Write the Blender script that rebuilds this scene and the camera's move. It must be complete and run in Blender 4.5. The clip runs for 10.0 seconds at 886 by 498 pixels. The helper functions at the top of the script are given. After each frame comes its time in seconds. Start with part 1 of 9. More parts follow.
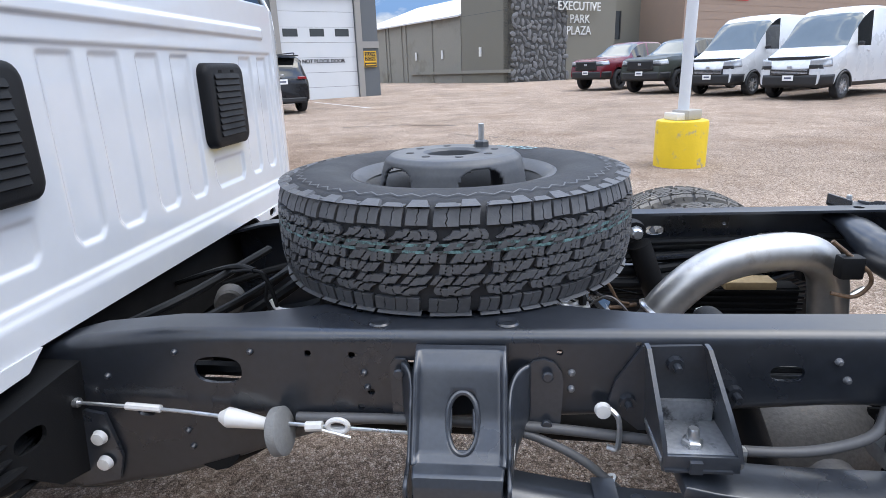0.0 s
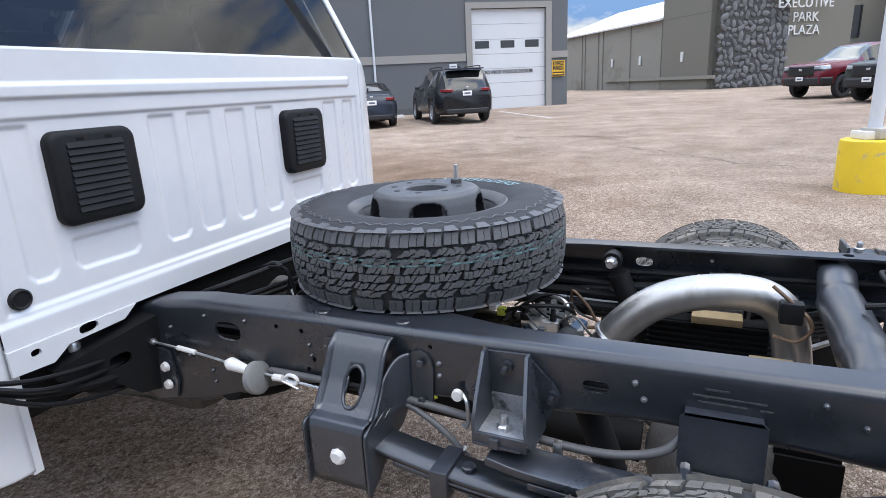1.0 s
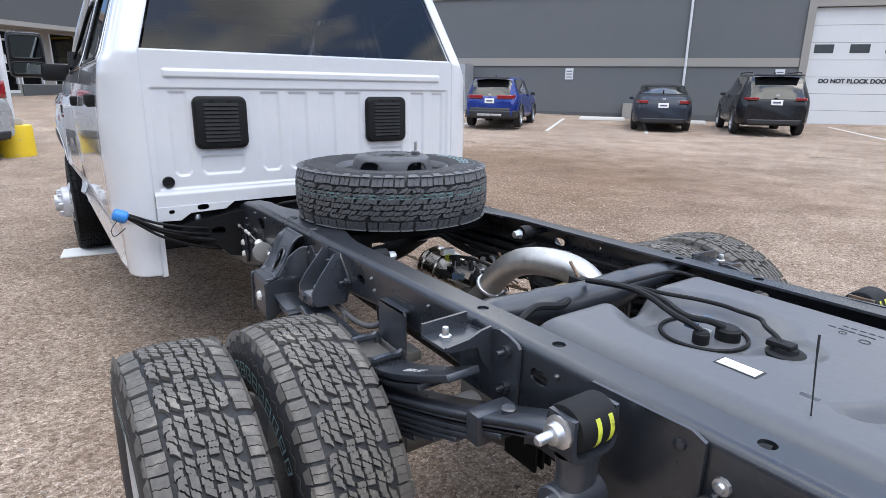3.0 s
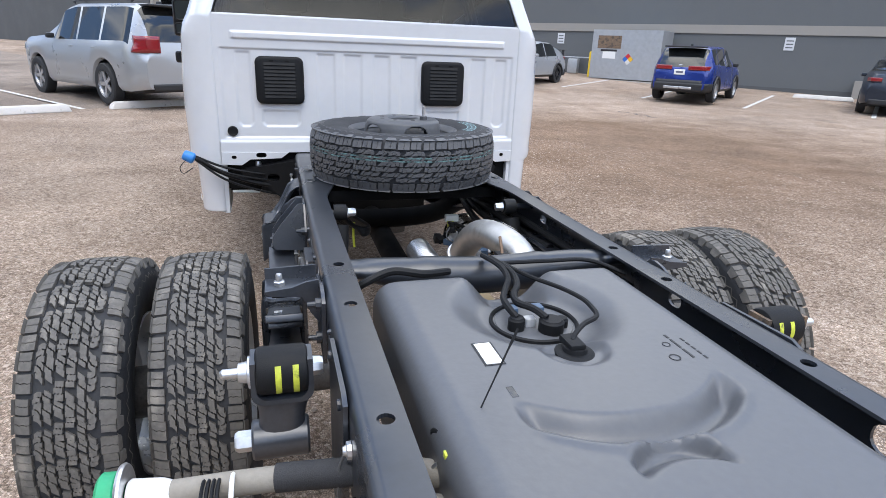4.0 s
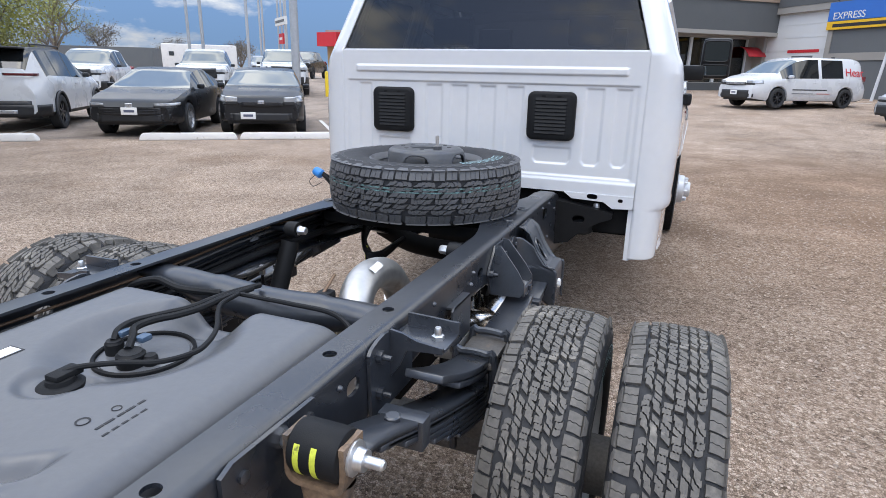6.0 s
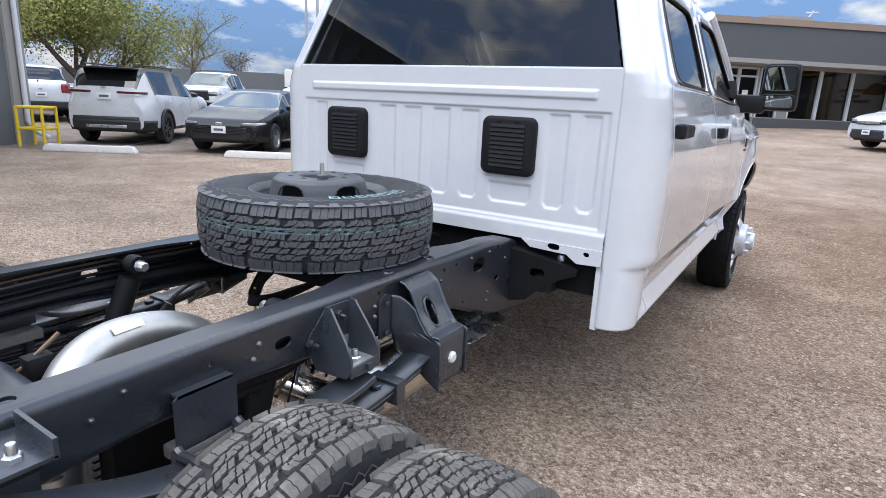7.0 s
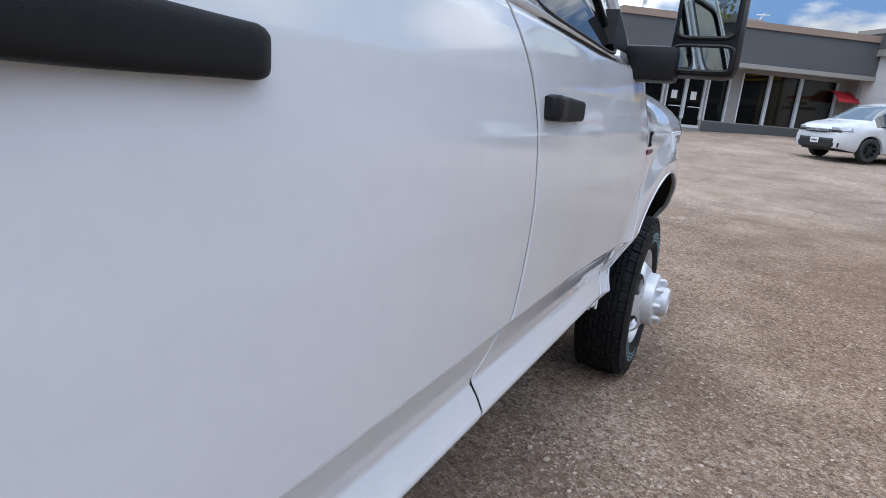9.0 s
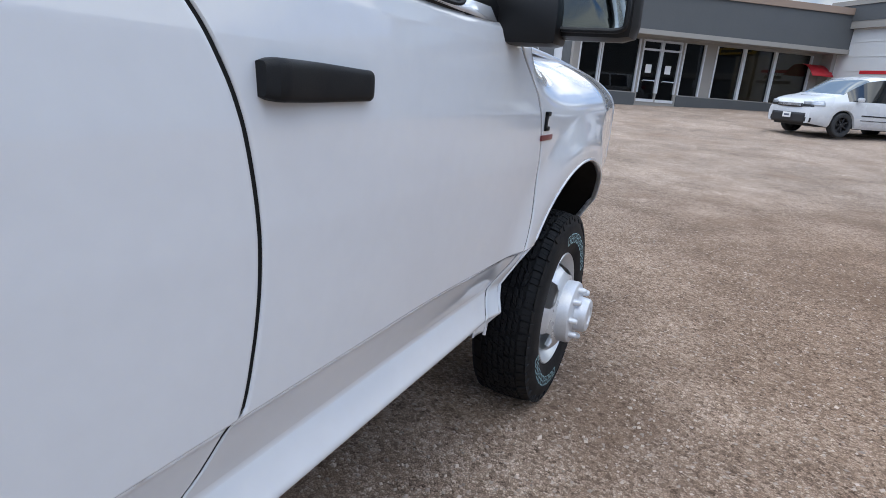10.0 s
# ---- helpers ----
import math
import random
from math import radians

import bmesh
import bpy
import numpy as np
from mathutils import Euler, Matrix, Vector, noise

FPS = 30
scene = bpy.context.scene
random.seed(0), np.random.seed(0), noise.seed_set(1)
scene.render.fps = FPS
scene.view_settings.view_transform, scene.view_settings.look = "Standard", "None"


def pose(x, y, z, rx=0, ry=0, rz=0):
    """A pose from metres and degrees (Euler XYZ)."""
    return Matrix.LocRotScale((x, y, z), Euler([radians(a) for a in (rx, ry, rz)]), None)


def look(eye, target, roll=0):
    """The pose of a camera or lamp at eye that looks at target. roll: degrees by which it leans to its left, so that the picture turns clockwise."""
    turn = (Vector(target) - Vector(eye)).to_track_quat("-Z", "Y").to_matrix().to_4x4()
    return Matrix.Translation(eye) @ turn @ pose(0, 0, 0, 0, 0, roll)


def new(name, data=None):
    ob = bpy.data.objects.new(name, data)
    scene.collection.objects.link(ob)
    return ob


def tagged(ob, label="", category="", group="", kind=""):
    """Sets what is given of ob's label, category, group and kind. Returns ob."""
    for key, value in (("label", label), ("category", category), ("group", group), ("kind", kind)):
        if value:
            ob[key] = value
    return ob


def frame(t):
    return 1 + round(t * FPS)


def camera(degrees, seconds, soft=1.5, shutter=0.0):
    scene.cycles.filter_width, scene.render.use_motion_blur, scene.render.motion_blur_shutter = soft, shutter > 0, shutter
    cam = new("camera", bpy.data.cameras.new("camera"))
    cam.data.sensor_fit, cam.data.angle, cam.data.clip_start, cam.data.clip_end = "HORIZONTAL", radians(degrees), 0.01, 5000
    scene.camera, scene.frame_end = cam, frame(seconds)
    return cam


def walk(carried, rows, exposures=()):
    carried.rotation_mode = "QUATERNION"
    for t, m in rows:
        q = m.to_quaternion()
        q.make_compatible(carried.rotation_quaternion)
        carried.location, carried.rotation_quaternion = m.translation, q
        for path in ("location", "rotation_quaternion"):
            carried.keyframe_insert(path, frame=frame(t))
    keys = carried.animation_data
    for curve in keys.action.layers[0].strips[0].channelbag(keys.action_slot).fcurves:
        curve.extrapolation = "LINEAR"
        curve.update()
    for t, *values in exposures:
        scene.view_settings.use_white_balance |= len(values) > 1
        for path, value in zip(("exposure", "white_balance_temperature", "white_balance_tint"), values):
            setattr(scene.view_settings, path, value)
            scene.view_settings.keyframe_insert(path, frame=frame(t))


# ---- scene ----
cam = camera(74.7, 10.0, soft=0.8)
# seconds, eye, target, roll
PATH = [
    (0, (0.815, -1.304, 1.275), (0.605, 0.595, 0.685), -2.01),
    (0.5, (1.154, -1.385, 1.314), (0.629, 0.454, 0.729), -2.96),
    (1, (1.436, -1.470, 1.377), (0.617, 0.271, 0.833), -2.86),
    (1.5, (1.751, -1.510, 1.372), (0.699, 0.114, 0.866), -2.43),
    (2, (2.091, -1.567, 1.372), (0.830, -0.091, 0.892), -1.91),
    (2.5, (2.510, -1.450, 1.384), (1.105, -0.123, 0.870), -0.61),
    (3, (2.791, -1.196, 1.366), (1.212, -0.092, 0.830), 0.82),
    (4.5, (3.229, -0.185, 1.395), (1.365, 0.013, 0.697), 1.89),
    (5, (3.212, 0.134, 1.386), (1.340, -0.013, 0.699), 1.13),
    (5.5, (3.114, 0.568, 1.390), (1.271, 0.128, 0.751), 0.96),
    (7, (2.145, 1.409, 1.366), (0.499, 0.388, 0.869), 2.7),
    (7.5, (1.642, 1.496, 1.356), (0.02, 0.436, 0.859), 3.4),
    (8, (1.085, 1.486, 1.311), (-0.554, 0.444, 0.834), 4.3),
    (8.5, (0.513, 1.436, 1.275), (-1.161, 0.455, 0.789), 4.9),
    (9, (-0.057, 1.386, 1.263), (-1.773, 0.49, 0.759), 5.0),
    (9.5, (-0.498, 1.388, 1.254), (-2.232, 0.552, 0.711), 5.1),
    (10, (-0.698, 1.526, 1.283), (-2.427, 0.698, 0.713), 4.6),
]
walk(cam, [(t, look(eye, aim, roll)) for t, eye, aim, roll in PATH],
     [(0.0, 0.30, 6420, 9), (1.5, 0.27, 6480, 9), (3.0, 0.22, 6580, 9), (4.6, 0.20, 6580, 9), (5.5, 0.12, 6580, 9), (7.2, 0.22, 6550, 9), (9.0, -0.10, 6250, 7), (10.0, -0.11, 6230, 7)])

# ---- light ----
world = bpy.data.worlds.new("sky")
scene.world = world
world.use_nodes = True
wn, wl = world.node_tree.nodes, world.node_tree.links
wn.clear()
SUN_EL, SUN_AZ = radians(62), radians(92)
sky = wn.new("ShaderNodeTexSky")
sky.sky_type, sky.sun_disc, sky.sun_elevation, sky.sun_rotation = "NISHITA", False, SUN_EL, SUN_AZ
sky.air_density, sky.dust_density, sky.ozone_density = 1.0, 0.2, 4.0
wc = wn.new("ShaderNodeTexCoord")
wm = wn.new("ShaderNodeMapping")
wm.inputs["Scale"].default_value = (1.0, 1.0, 2.6)
cl = wn.new("ShaderNodeTexNoise")
cl.inputs["Scale"].default_value, cl.inputs["Detail"].default_value, cl.inputs["Roughness"].default_value = 3.3, 9.0, 0.58
cr = wn.new("ShaderNodeValToRGB")
cr.color_ramp.elements[0].position, cr.color_ramp.elements[1].position = 0.455, 0.56
cl2 = wn.new("ShaderNodeTexNoise")
cl2.inputs["Scale"].default_value, cl2.inputs["Detail"].default_value = 4.5, 6.0
cc = wn.new("ShaderNodeValToRGB")
cc.color_ramp.elements[0].position, cc.color_ramp.elements[1].position = 0.32, 0.66
cc.color_ramp.elements[0].color, cc.color_ramp.elements[1].color = (3.9, 4.05, 4.3, 1), (7.9, 7.9, 7.85, 1)
wx = wn.new("ShaderNodeMix")
wx.data_type = "RGBA"
bg = wn.new("ShaderNodeBackground")
bg.inputs["Strength"].default_value = 0.30
wo = wn.new("ShaderNodeOutputWorld")
# the clear sky is read a little above the horizon, where it is blue
lift = wn.new("ShaderNodeVectorMath")
lift.operation = "ADD"
lift.inputs[1].default_value = (0, 0, 0.24)
wl.new(wc.outputs["Generated"], lift.inputs[0])
wl.new(lift.outputs["Vector"], sky.inputs["Vector"])
wl.new(wc.outputs["Generated"], wm.inputs["Vector"])
for n in (cl, cl2):
    wl.new(wm.outputs["Vector"], n.inputs["Vector"])
wl.new(cl.outputs["Fac"], cr.inputs["Fac"])
wl.new(cl2.outputs["Fac"], cc.inputs["Fac"])
wl.new(cr.outputs["Color"], wx.inputs[0])
wl.new(sky.outputs["Color"], wx.inputs[6])
wl.new(cc.outputs["Color"], wx.inputs[7])
# an overcast dome: brighter overhead than at the horizon
sx = wn.new("ShaderNodeSeparateXYZ")
up = wn.new("ShaderNodeMapRange")
for key, v in zip(("From Min", "From Max", "To Min", "To Max"), (0.03, 0.70, 0.36, 1.62)):
    up.inputs[key].default_value = v
dome = wn.new("ShaderNodeVectorMath")
dome.operation = "SCALE"
wl.new(wc.outputs["Generated"], sx.inputs["Vector"])
wl.new(sx.outputs["Z"], up.inputs["Value"])
wl.new(wx.outputs[2], dome.inputs[0])
wl.new(up.outputs["Result"], dome.inputs["Scale"])
wl.new(dome.outputs["Vector"], bg.inputs["Color"])
wl.new(bg.outputs["Background"], wo.inputs["Surface"])
sun = new("sun", bpy.data.lights.new("sun", "SUN"))
sun.data.energy, sun.data.angle, sun.data.color = 0.95, radians(30), (1.0, 0.94, 0.86)
sun.matrix_basis = look((0, 0, 30), (-30 * math.cos(SUN_EL) * math.sin(SUN_AZ), -30 * math.cos(SUN_EL) * math.cos(SUN_AZ), 30 - 30 * math.sin(SUN_EL)))


# ---- materials ----
def mat(name, col, rough=0.5, metal=0.0, var=0.12, scale=4.0, fine=120.0, bump=0.0, bscale=200.0, dirt=None, dirt_at=0.62, dirt_scale=3.0, coat=0.0, spec=0.5, rnd=0.0, isl=0.0):
    """Principled surface: two scales of colour change, worn patches of a second colour, fine relief."""
    m = bpy.data.materials.new(name)
    m.use_nodes = True
    n, l = m.node_tree.nodes, m.node_tree.links
    p = n["Principled BSDF"]
    p.inputs["Metallic"].default_value, p.inputs["Specular IOR Level"].default_value = metal, spec
    p.inputs["Coat Weight"].default_value, p.inputs["Coat Roughness"].default_value = coat, 0.04
    tc = n.new("ShaderNodeTexCoord")
    a, b = n.new("ShaderNodeTexNoise"), n.new("ShaderNodeTexNoise")
    a.inputs["Scale"].default_value, a.inputs["Detail"].default_value = scale, 5
    b.inputs["Scale"].default_value, b.inputs["Detail"].default_value = fine, 3
    for k in (a, b):
        l.new(tc.outputs["Object"], k.inputs["Vector"])
    add = n.new("ShaderNodeMath")
    add.operation = "ADD"
    l.new(a.outputs["Fac"], add.inputs[0])
    l.new(b.outputs["Fac"], add.inputs[1])
    src = add.outputs[0]
    if rnd:
        oi, ad2 = n.new("ShaderNodeObjectInfo"), n.new("ShaderNodeMath")
        ad2.operation = "MULTIPLY_ADD"
        ad2.inputs[1].default_value = rnd
        l.new(oi.outputs["Random"], ad2.inputs[0])
        l.new(src, ad2.inputs[2])
        src = ad2.outputs[0]
    if isl:
        ge, ad3 = n.new("ShaderNodeNewGeometry"), n.new("ShaderNodeMath")
        ad3.operation = "MULTIPLY_ADD"
        ad3.inputs[1].default_value = isl
        l.new(ge.outputs["Random Per Island"], ad3.inputs[0])
        l.new(src, ad3.inputs[2])
        src = ad3.outputs[0]
    rnd += isl
    mr = n.new("ShaderNodeMapRange")
    mr.inputs["From Min"].default_value, mr.inputs["From Max"].default_value = 0.6, 1.4 + rnd
    mr.inputs["To Min"].default_value, mr.inputs["To Max"].default_value = 1 - var, 1 + var
    l.new(src, mr.inputs["Value"])
    mx = n.new("ShaderNodeVectorMath")
    mx.operation = "SCALE"
    mx.inputs[0].default_value = col
    l.new(mr.outputs["Result"], mx.inputs["Scale"])
    out = mx.outputs["Vector"]
    if dirt:
        d = n.new("ShaderNodeTexNoise")
        d.inputs["Scale"].default_value, d.inputs["Detail"].default_value, d.inputs["Roughness"].default_value = dirt_scale, 8, 0.65
        l.new(tc.outputs["Object"], d.inputs["Vector"])
        dr = n.new("ShaderNodeMapRange")
        dr.inputs["From Min"].default_value, dr.inputs["From Max"].default_value = dirt_at, dirt_at + 0.12
        l.new(d.outputs["Fac"], dr.inputs["Value"])
        dm = n.new("ShaderNodeMix")
        dm.data_type = "RGBA"
        dm.inputs[7].default_value = (*dirt, 1)
        l.new(dr.outputs["Result"], dm.inputs[0])
        l.new(out, dm.inputs[6])
        out = dm.outputs[2]
    l.new(out, p.inputs["Base Color"])
    rr = n.new("ShaderNodeMapRange")
    rr.inputs["From Min"].default_value, rr.inputs["From Max"].default_value = 0.3, 0.7
    rr.inputs["To Min"].default_value, rr.inputs["To Max"].default_value = max(0.02, rough * 0.85), min(1, rough * 1.15)
    l.new(a.outputs["Fac"], rr.inputs["Value"])
    l.new(rr.outputs["Result"], p.inputs["Roughness"])
    if bump:
        bn, bt = n.new("ShaderNodeBump"), n.new("ShaderNodeTexNoise")
        bt.inputs["Scale"].default_value, bt.inputs["Detail"].default_value = bscale, 4
        l.new(tc.outputs["Object"], bt.inputs["Vector"])
        l.new(bt.outputs["Fac"], bn.inputs["Height"])
        bn.inputs["Strength"].default_value, bn.inputs["Distance"].default_value = 1.0, bump
        l.new(bn.outputs["Normal"], p.inputs["Normal"])
    return m


def glass(name, tint, gloss=1.5):
    """A tinted pane: what is behind shows through the tint, with the sky's reflection on top."""
    m = bpy.data.materials.new(name)
    m.use_nodes = True
    n, l = m.node_tree.nodes, m.node_tree.links
    n.remove(n["Principled BSDF"])
    t, g, f, x = n.new("ShaderNodeBsdfTransparent"), n.new("ShaderNodeBsdfGlossy"), n.new("ShaderNodeFresnel"), n.new("ShaderNodeMixShader")
    t.inputs["Color"].default_value = (*tint, 1)
    g.inputs["Roughness"].default_value = 0.015
    f.inputs["IOR"].default_value = gloss
    l.new(f.outputs["Fac"], x.inputs["Fac"])
    l.new(t.outputs["BSDF"], x.inputs[1])
    l.new(g.outputs["BSDF"], x.inputs[2])
    l.new(x.outputs["Shader"], n["Material Output"].inputs["Surface"])
    return m


def gravel(name, cols, cell, dark, patch, brown_patch=None):
    """Broken stone and worn asphalt: single stones by cell, larger stains by noise."""
    m = bpy.data.materials.new(name)
    m.use_nodes = True
    n, l = m.node_tree.nodes, m.node_tree.links
    p = n["Principled BSDF"]
    p.inputs["Roughness"].default_value, p.inputs["Specular IOR Level"].default_value = 0.95, 0.10
    tc = n.new("ShaderNodeTexCoord")
    # the cells are bent by noise, so that no stone has straight sides
    bn, bsc, bad = n.new("ShaderNodeTexNoise"), n.new("ShaderNodeVectorMath"), n.new("ShaderNodeVectorMath")
    bn.inputs["Scale"].default_value, bn.inputs["Detail"].default_value = cell * 0.9, 2
    bsc.operation, bad.operation = "SCALE", "ADD"
    bsc.inputs["Scale"].default_value = 0.9 / cell
    l.new(tc.outputs["Object"], bn.inputs["Vector"])
    l.new(bn.outputs["Color"], bsc.inputs[0])
    l.new(bsc.outputs["Vector"], bad.inputs[0])
    l.new(tc.outputs["Object"], bad.inputs[1])
    vo, vd, big, fine = n.new("ShaderNodeTexVoronoi"), n.new("ShaderNodeTexVoronoi"), n.new("ShaderNodeTexVoronoi"), n.new("ShaderNodeTexNoise")
    for v, k in ((vo, 1.0), (vd, 1.0), (big, 0.42)):
        v.inputs["Scale"].default_value = cell * k
        l.new(bad.outputs["Vector"], v.inputs["Vector"])
    vd.feature = "DISTANCE_TO_EDGE"
    fine.inputs["Scale"].default_value, fine.inputs["Detail"].default_value, fine.inputs["Roughness"].default_value = cell * 2.2, 4, 0.7
    l.new(tc.outputs["Object"], fine.inputs["Vector"])
    tone, tone2 = n.new("ShaderNodeMix"), n.new("ShaderNodeMix")
    tone.inputs[0].default_value, tone2.inputs[0].default_value = 0.38, 0.42
    rp = n.new("ShaderNodeValToRGB")
    rp.color_ramp.elements[0].color, rp.color_ramp.elements[1].color = (*cols[0], 1), (*cols[2], 1)
    e = rp.color_ramp.elements.new(0.55)
    e.color = (*cols[1], 1)
    l.new(vo.outputs["Color"], tone.inputs[2])
    l.new(big.outputs["Color"], tone.inputs[3])
    l.new(tone.outputs[0], tone2.inputs[2])
    l.new(fine.outputs["Fac"], tone2.inputs[3])
    spread = n.new("ShaderNodeMapRange")
    spread.inputs["From Min"].default_value, spread.inputs["From Max"].default_value = 0.23, 0.77
    l.new(tone2.outputs[0], spread.inputs["Value"])
    l.new(spread.outputs["Result"], rp.inputs["Fac"])
    # cell edges are darkened: the shade between stones is put into the colour
    gap = n.new("ShaderNodeMapRange")
    gap.inputs["From Max"].default_value, gap.inputs["To Min"].default_value = 0.16, 0.52
    l.new(vd.outputs["Distance"], gap.inputs["Value"])
    s1, s2, s3 = (n.new("ShaderNodeTexNoise") for _ in range(3))
    for s, k, d in ((s1, 0.22, 6), (s2, 1.3, 8), (s3, 0.55, 5)):
        s.inputs["Scale"].default_value, s.inputs["Detail"].default_value, s.inputs["Roughness"].default_value = k, d, 0.62
        l.new(tc.outputs["Object"], s.inputs["Vector"])
    r1, r2, r3 = (n.new("ShaderNodeMapRange") for _ in range(3))
    for r, s, lo, hi, a, b in ((r1, s1, 0.35, 0.7, 0.82, 1.16), (r2, s2, 0.3, 0.7, 0.78, 1.18), (r3, s3, 0.52, 0.70, 0.0, patch)):
        for key, v in zip(("From Min", "From Max", "To Min", "To Max"), (lo, hi, a, b)):
            r.inputs[key].default_value = v
        l.new(s.outputs["Fac"], r.inputs["Value"])
    m1, m2 = n.new("ShaderNodeMath"), n.new("ShaderNodeMath")
    m1.operation = m2.operation = "MULTIPLY"
    l.new(r1.outputs["Result"], m1.inputs[0])
    l.new(r2.outputs["Result"], m1.inputs[1])
    l.new(m1.outputs[0], m2.inputs[0])
    l.new(gap.outputs["Result"], m2.inputs[1])
    sc = n.new("ShaderNodeVectorMath")
    sc.operation = "SCALE"
    l.new(rp.outputs["Color"], sc.inputs[0])
    l.new(m2.outputs[0], sc.inputs["Scale"])
    mx = n.new("ShaderNodeMix")
    mx.data_type = "RGBA"
    mx.inputs[7].default_value = (*dark, 1)
    l.new(r3.outputs["Result"], mx.inputs[0])
    l.new(sc.outputs["Vector"], mx.inputs[6])
    out = mx.outputs[2]
    if brown_patch:
        # a round patch, ragged by noise, multiplied darker and browner
        (dx, dy, r0, r1), tone = brown_patch
        ds, wob, mrd, dk = n.new("ShaderNodeVectorMath"), n.new("ShaderNodeMath"), n.new("ShaderNodeMapRange"), n.new("ShaderNodeMix")
        ds.operation, wob.operation, dk.data_type, dk.blend_type = "DISTANCE", "MULTIPLY_ADD", "RGBA", "MULTIPLY"
        ds.inputs[1].default_value = (dx, dy, 0)
        wob.inputs[1].default_value = 3.2
        dk.inputs[7].default_value = (*tone, 1)
        for key, v in zip(("From Min", "From Max", "To Min", "To Max"), (r0 + 1.6, r1 + 1.6, 1.0, 0.0)):
            mrd.inputs[key].default_value = v
        l.new(tc.outputs["Object"], ds.inputs[0])
        l.new(s2.outputs["Fac"], wob.inputs[0])
        l.new(ds.outputs["Value"], wob.inputs[2])
        l.new(wob.outputs[0], mrd.inputs["Value"])
        l.new(mrd.outputs["Result"], dk.inputs[0])
        l.new(out, dk.inputs[6])
        out = dk.outputs[2]
    l.new(out, p.inputs["Base Color"])
    bu = n.new("ShaderNodeBump")
    bu.inputs["Strength"].default_value, bu.inputs["Distance"].default_value = 0.9, 0.009
    hs = n.new("ShaderNodeMath")
    hs.operation = "MULTIPLY_ADD"
    hs.inputs[1].default_value = 0.5
    l.new(vo.outputs["Color"], hs.inputs[0])
    l.new(gap.outputs["Result"], hs.inputs[2])
    l.new(hs.outputs[0], bu.inputs["Height"])
    l.new(bu.outputs["Normal"], p.inputs["Normal"])
    return m


M = {}
M["ground"] = gravel("gravel_lot", ((0.108, 0.077, 0.056), (0.510, 0.386, 0.295), (0.87, 0.748, 0.63)), 105.0, (0.25, 0.172, 0.118), 0.62, ((-5.0, 4.6, 2.6, 7.0), (0.68, 0.605, 0.54)))
M["stone_chip"] = mat("stone_chip", (0.43, 0.345, 0.275), 0.9, var=0.55, scale=11, fine=40, isl=1.6)
M["crack"] = mat("crack_fill", (0.085, 0.075, 0.065), 0.8, var=0.3, scale=5)
M["line"] = mat("worn_white_line", (0.62, 0.60, 0.56), 0.8, var=0.15, scale=9, dirt=(0.34, 0.28, 0.23), dirt_at=0.55, dirt_scale=14)
M["paint"] = mat("white_truck_paint", (0.665, 0.68, 0.70), 0.14, var=0.022, scale=3, fine=24, coat=1.0)
M["paint_in"] = mat("white_primer", (0.66, 0.68, 0.70), 0.4, var=0.04, scale=6)
M["frame"] = mat("black_frame_coating", (0.0190, 0.0222, 0.0285), 0.29, var=0.3, scale=5, fine=60, dirt=(0.015, 0.0155, 0.017), dirt_at=0.6, dirt_scale=6, bump=0.00012, bscale=60, spec=0.85)
M["bracket"] = mat("black_coated_bracket", (0.0300, 0.0345, 0.0430), 0.30, var=0.3, scale=9, dirt=(0.02, 0.021, 0.023), dirt_at=0.62, dirt_scale=12, bump=0.00015, bscale=80, spec=0.9)
# black underbody parts; also drawn as the shade inside door gaps and slots
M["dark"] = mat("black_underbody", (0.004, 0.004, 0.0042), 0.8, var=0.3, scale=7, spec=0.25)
M["plastic"] = mat("black_textured_plastic", (0.010, 0.0105, 0.0115), 0.55, var=0.15, scale=10, bump=0.0004, bscale=500, spec=0.22)
M["rubber"] = mat("tyre_rubber", (0.032, 0.033, 0.036), 0.62, var=0.2, scale=8, bump=0.0006, bscale=150, spec=0.3)
M["tread"] = mat("tyre_tread", (0.118, 0.110, 0.099), 0.8, var=0.3, scale=7, fine=80, dirt=(0.24, 0.22, 0.19), dirt_at=0.56, dirt_scale=9, bump=0.0006, bscale=180)
M["tread_new"] = mat("new_tread", (0.090, 0.092, 0.097), 0.5, var=0.2, scale=9, fine=80, bump=0.0005, bscale=160)
M["tank"] = mat("fuel_tank_plastic", (0.104, 0.108, 0.116), 0.34, var=0.08, scale=3, fine=70, dirt=(0.15, 0.15, 0.153), dirt_at=0.66, dirt_scale=5, bump=0.0004, bscale=60)
M["pipe"] = mat("aluminised_pipe", (0.52, 0.51, 0.49), 0.42, 0.9, var=0.14, scale=9, fine=40, dirt=(0.33, 0.28, 0.225), dirt_at=0.60, dirt_scale=7)
M["can"] = mat("stainless_canister", (0.62, 0.57, 0.50), 0.22, 1.0, var=0.10, scale=7, dirt=(0.45, 0.34, 0.20), dirt_at=0.62, dirt_scale=5)
M["zinc"] = mat("zinc_plated_steel", (0.66, 0.67, 0.68), 0.32, 0.9, var=0.12, scale=30)
M["silver"] = mat("silver_wheel_paint", (0.60, 0.61, 0.62), 0.30, 0.45, var=0.06, scale=9)
M["wheel_black"] = mat("black_steel_wheel", (0.075, 0.078, 0.084), 0.40, var=0.15, scale=11)
M["white_plastic"] = mat("white_plastic", (0.74, 0.73, 0.70), 0.4, var=0.06, scale=20)
M["grey_foam"] = mat("grey_foam", (0.20, 0.20, 0.195), 0.9, var=0.12, scale=25, bump=0.001, bscale=300)
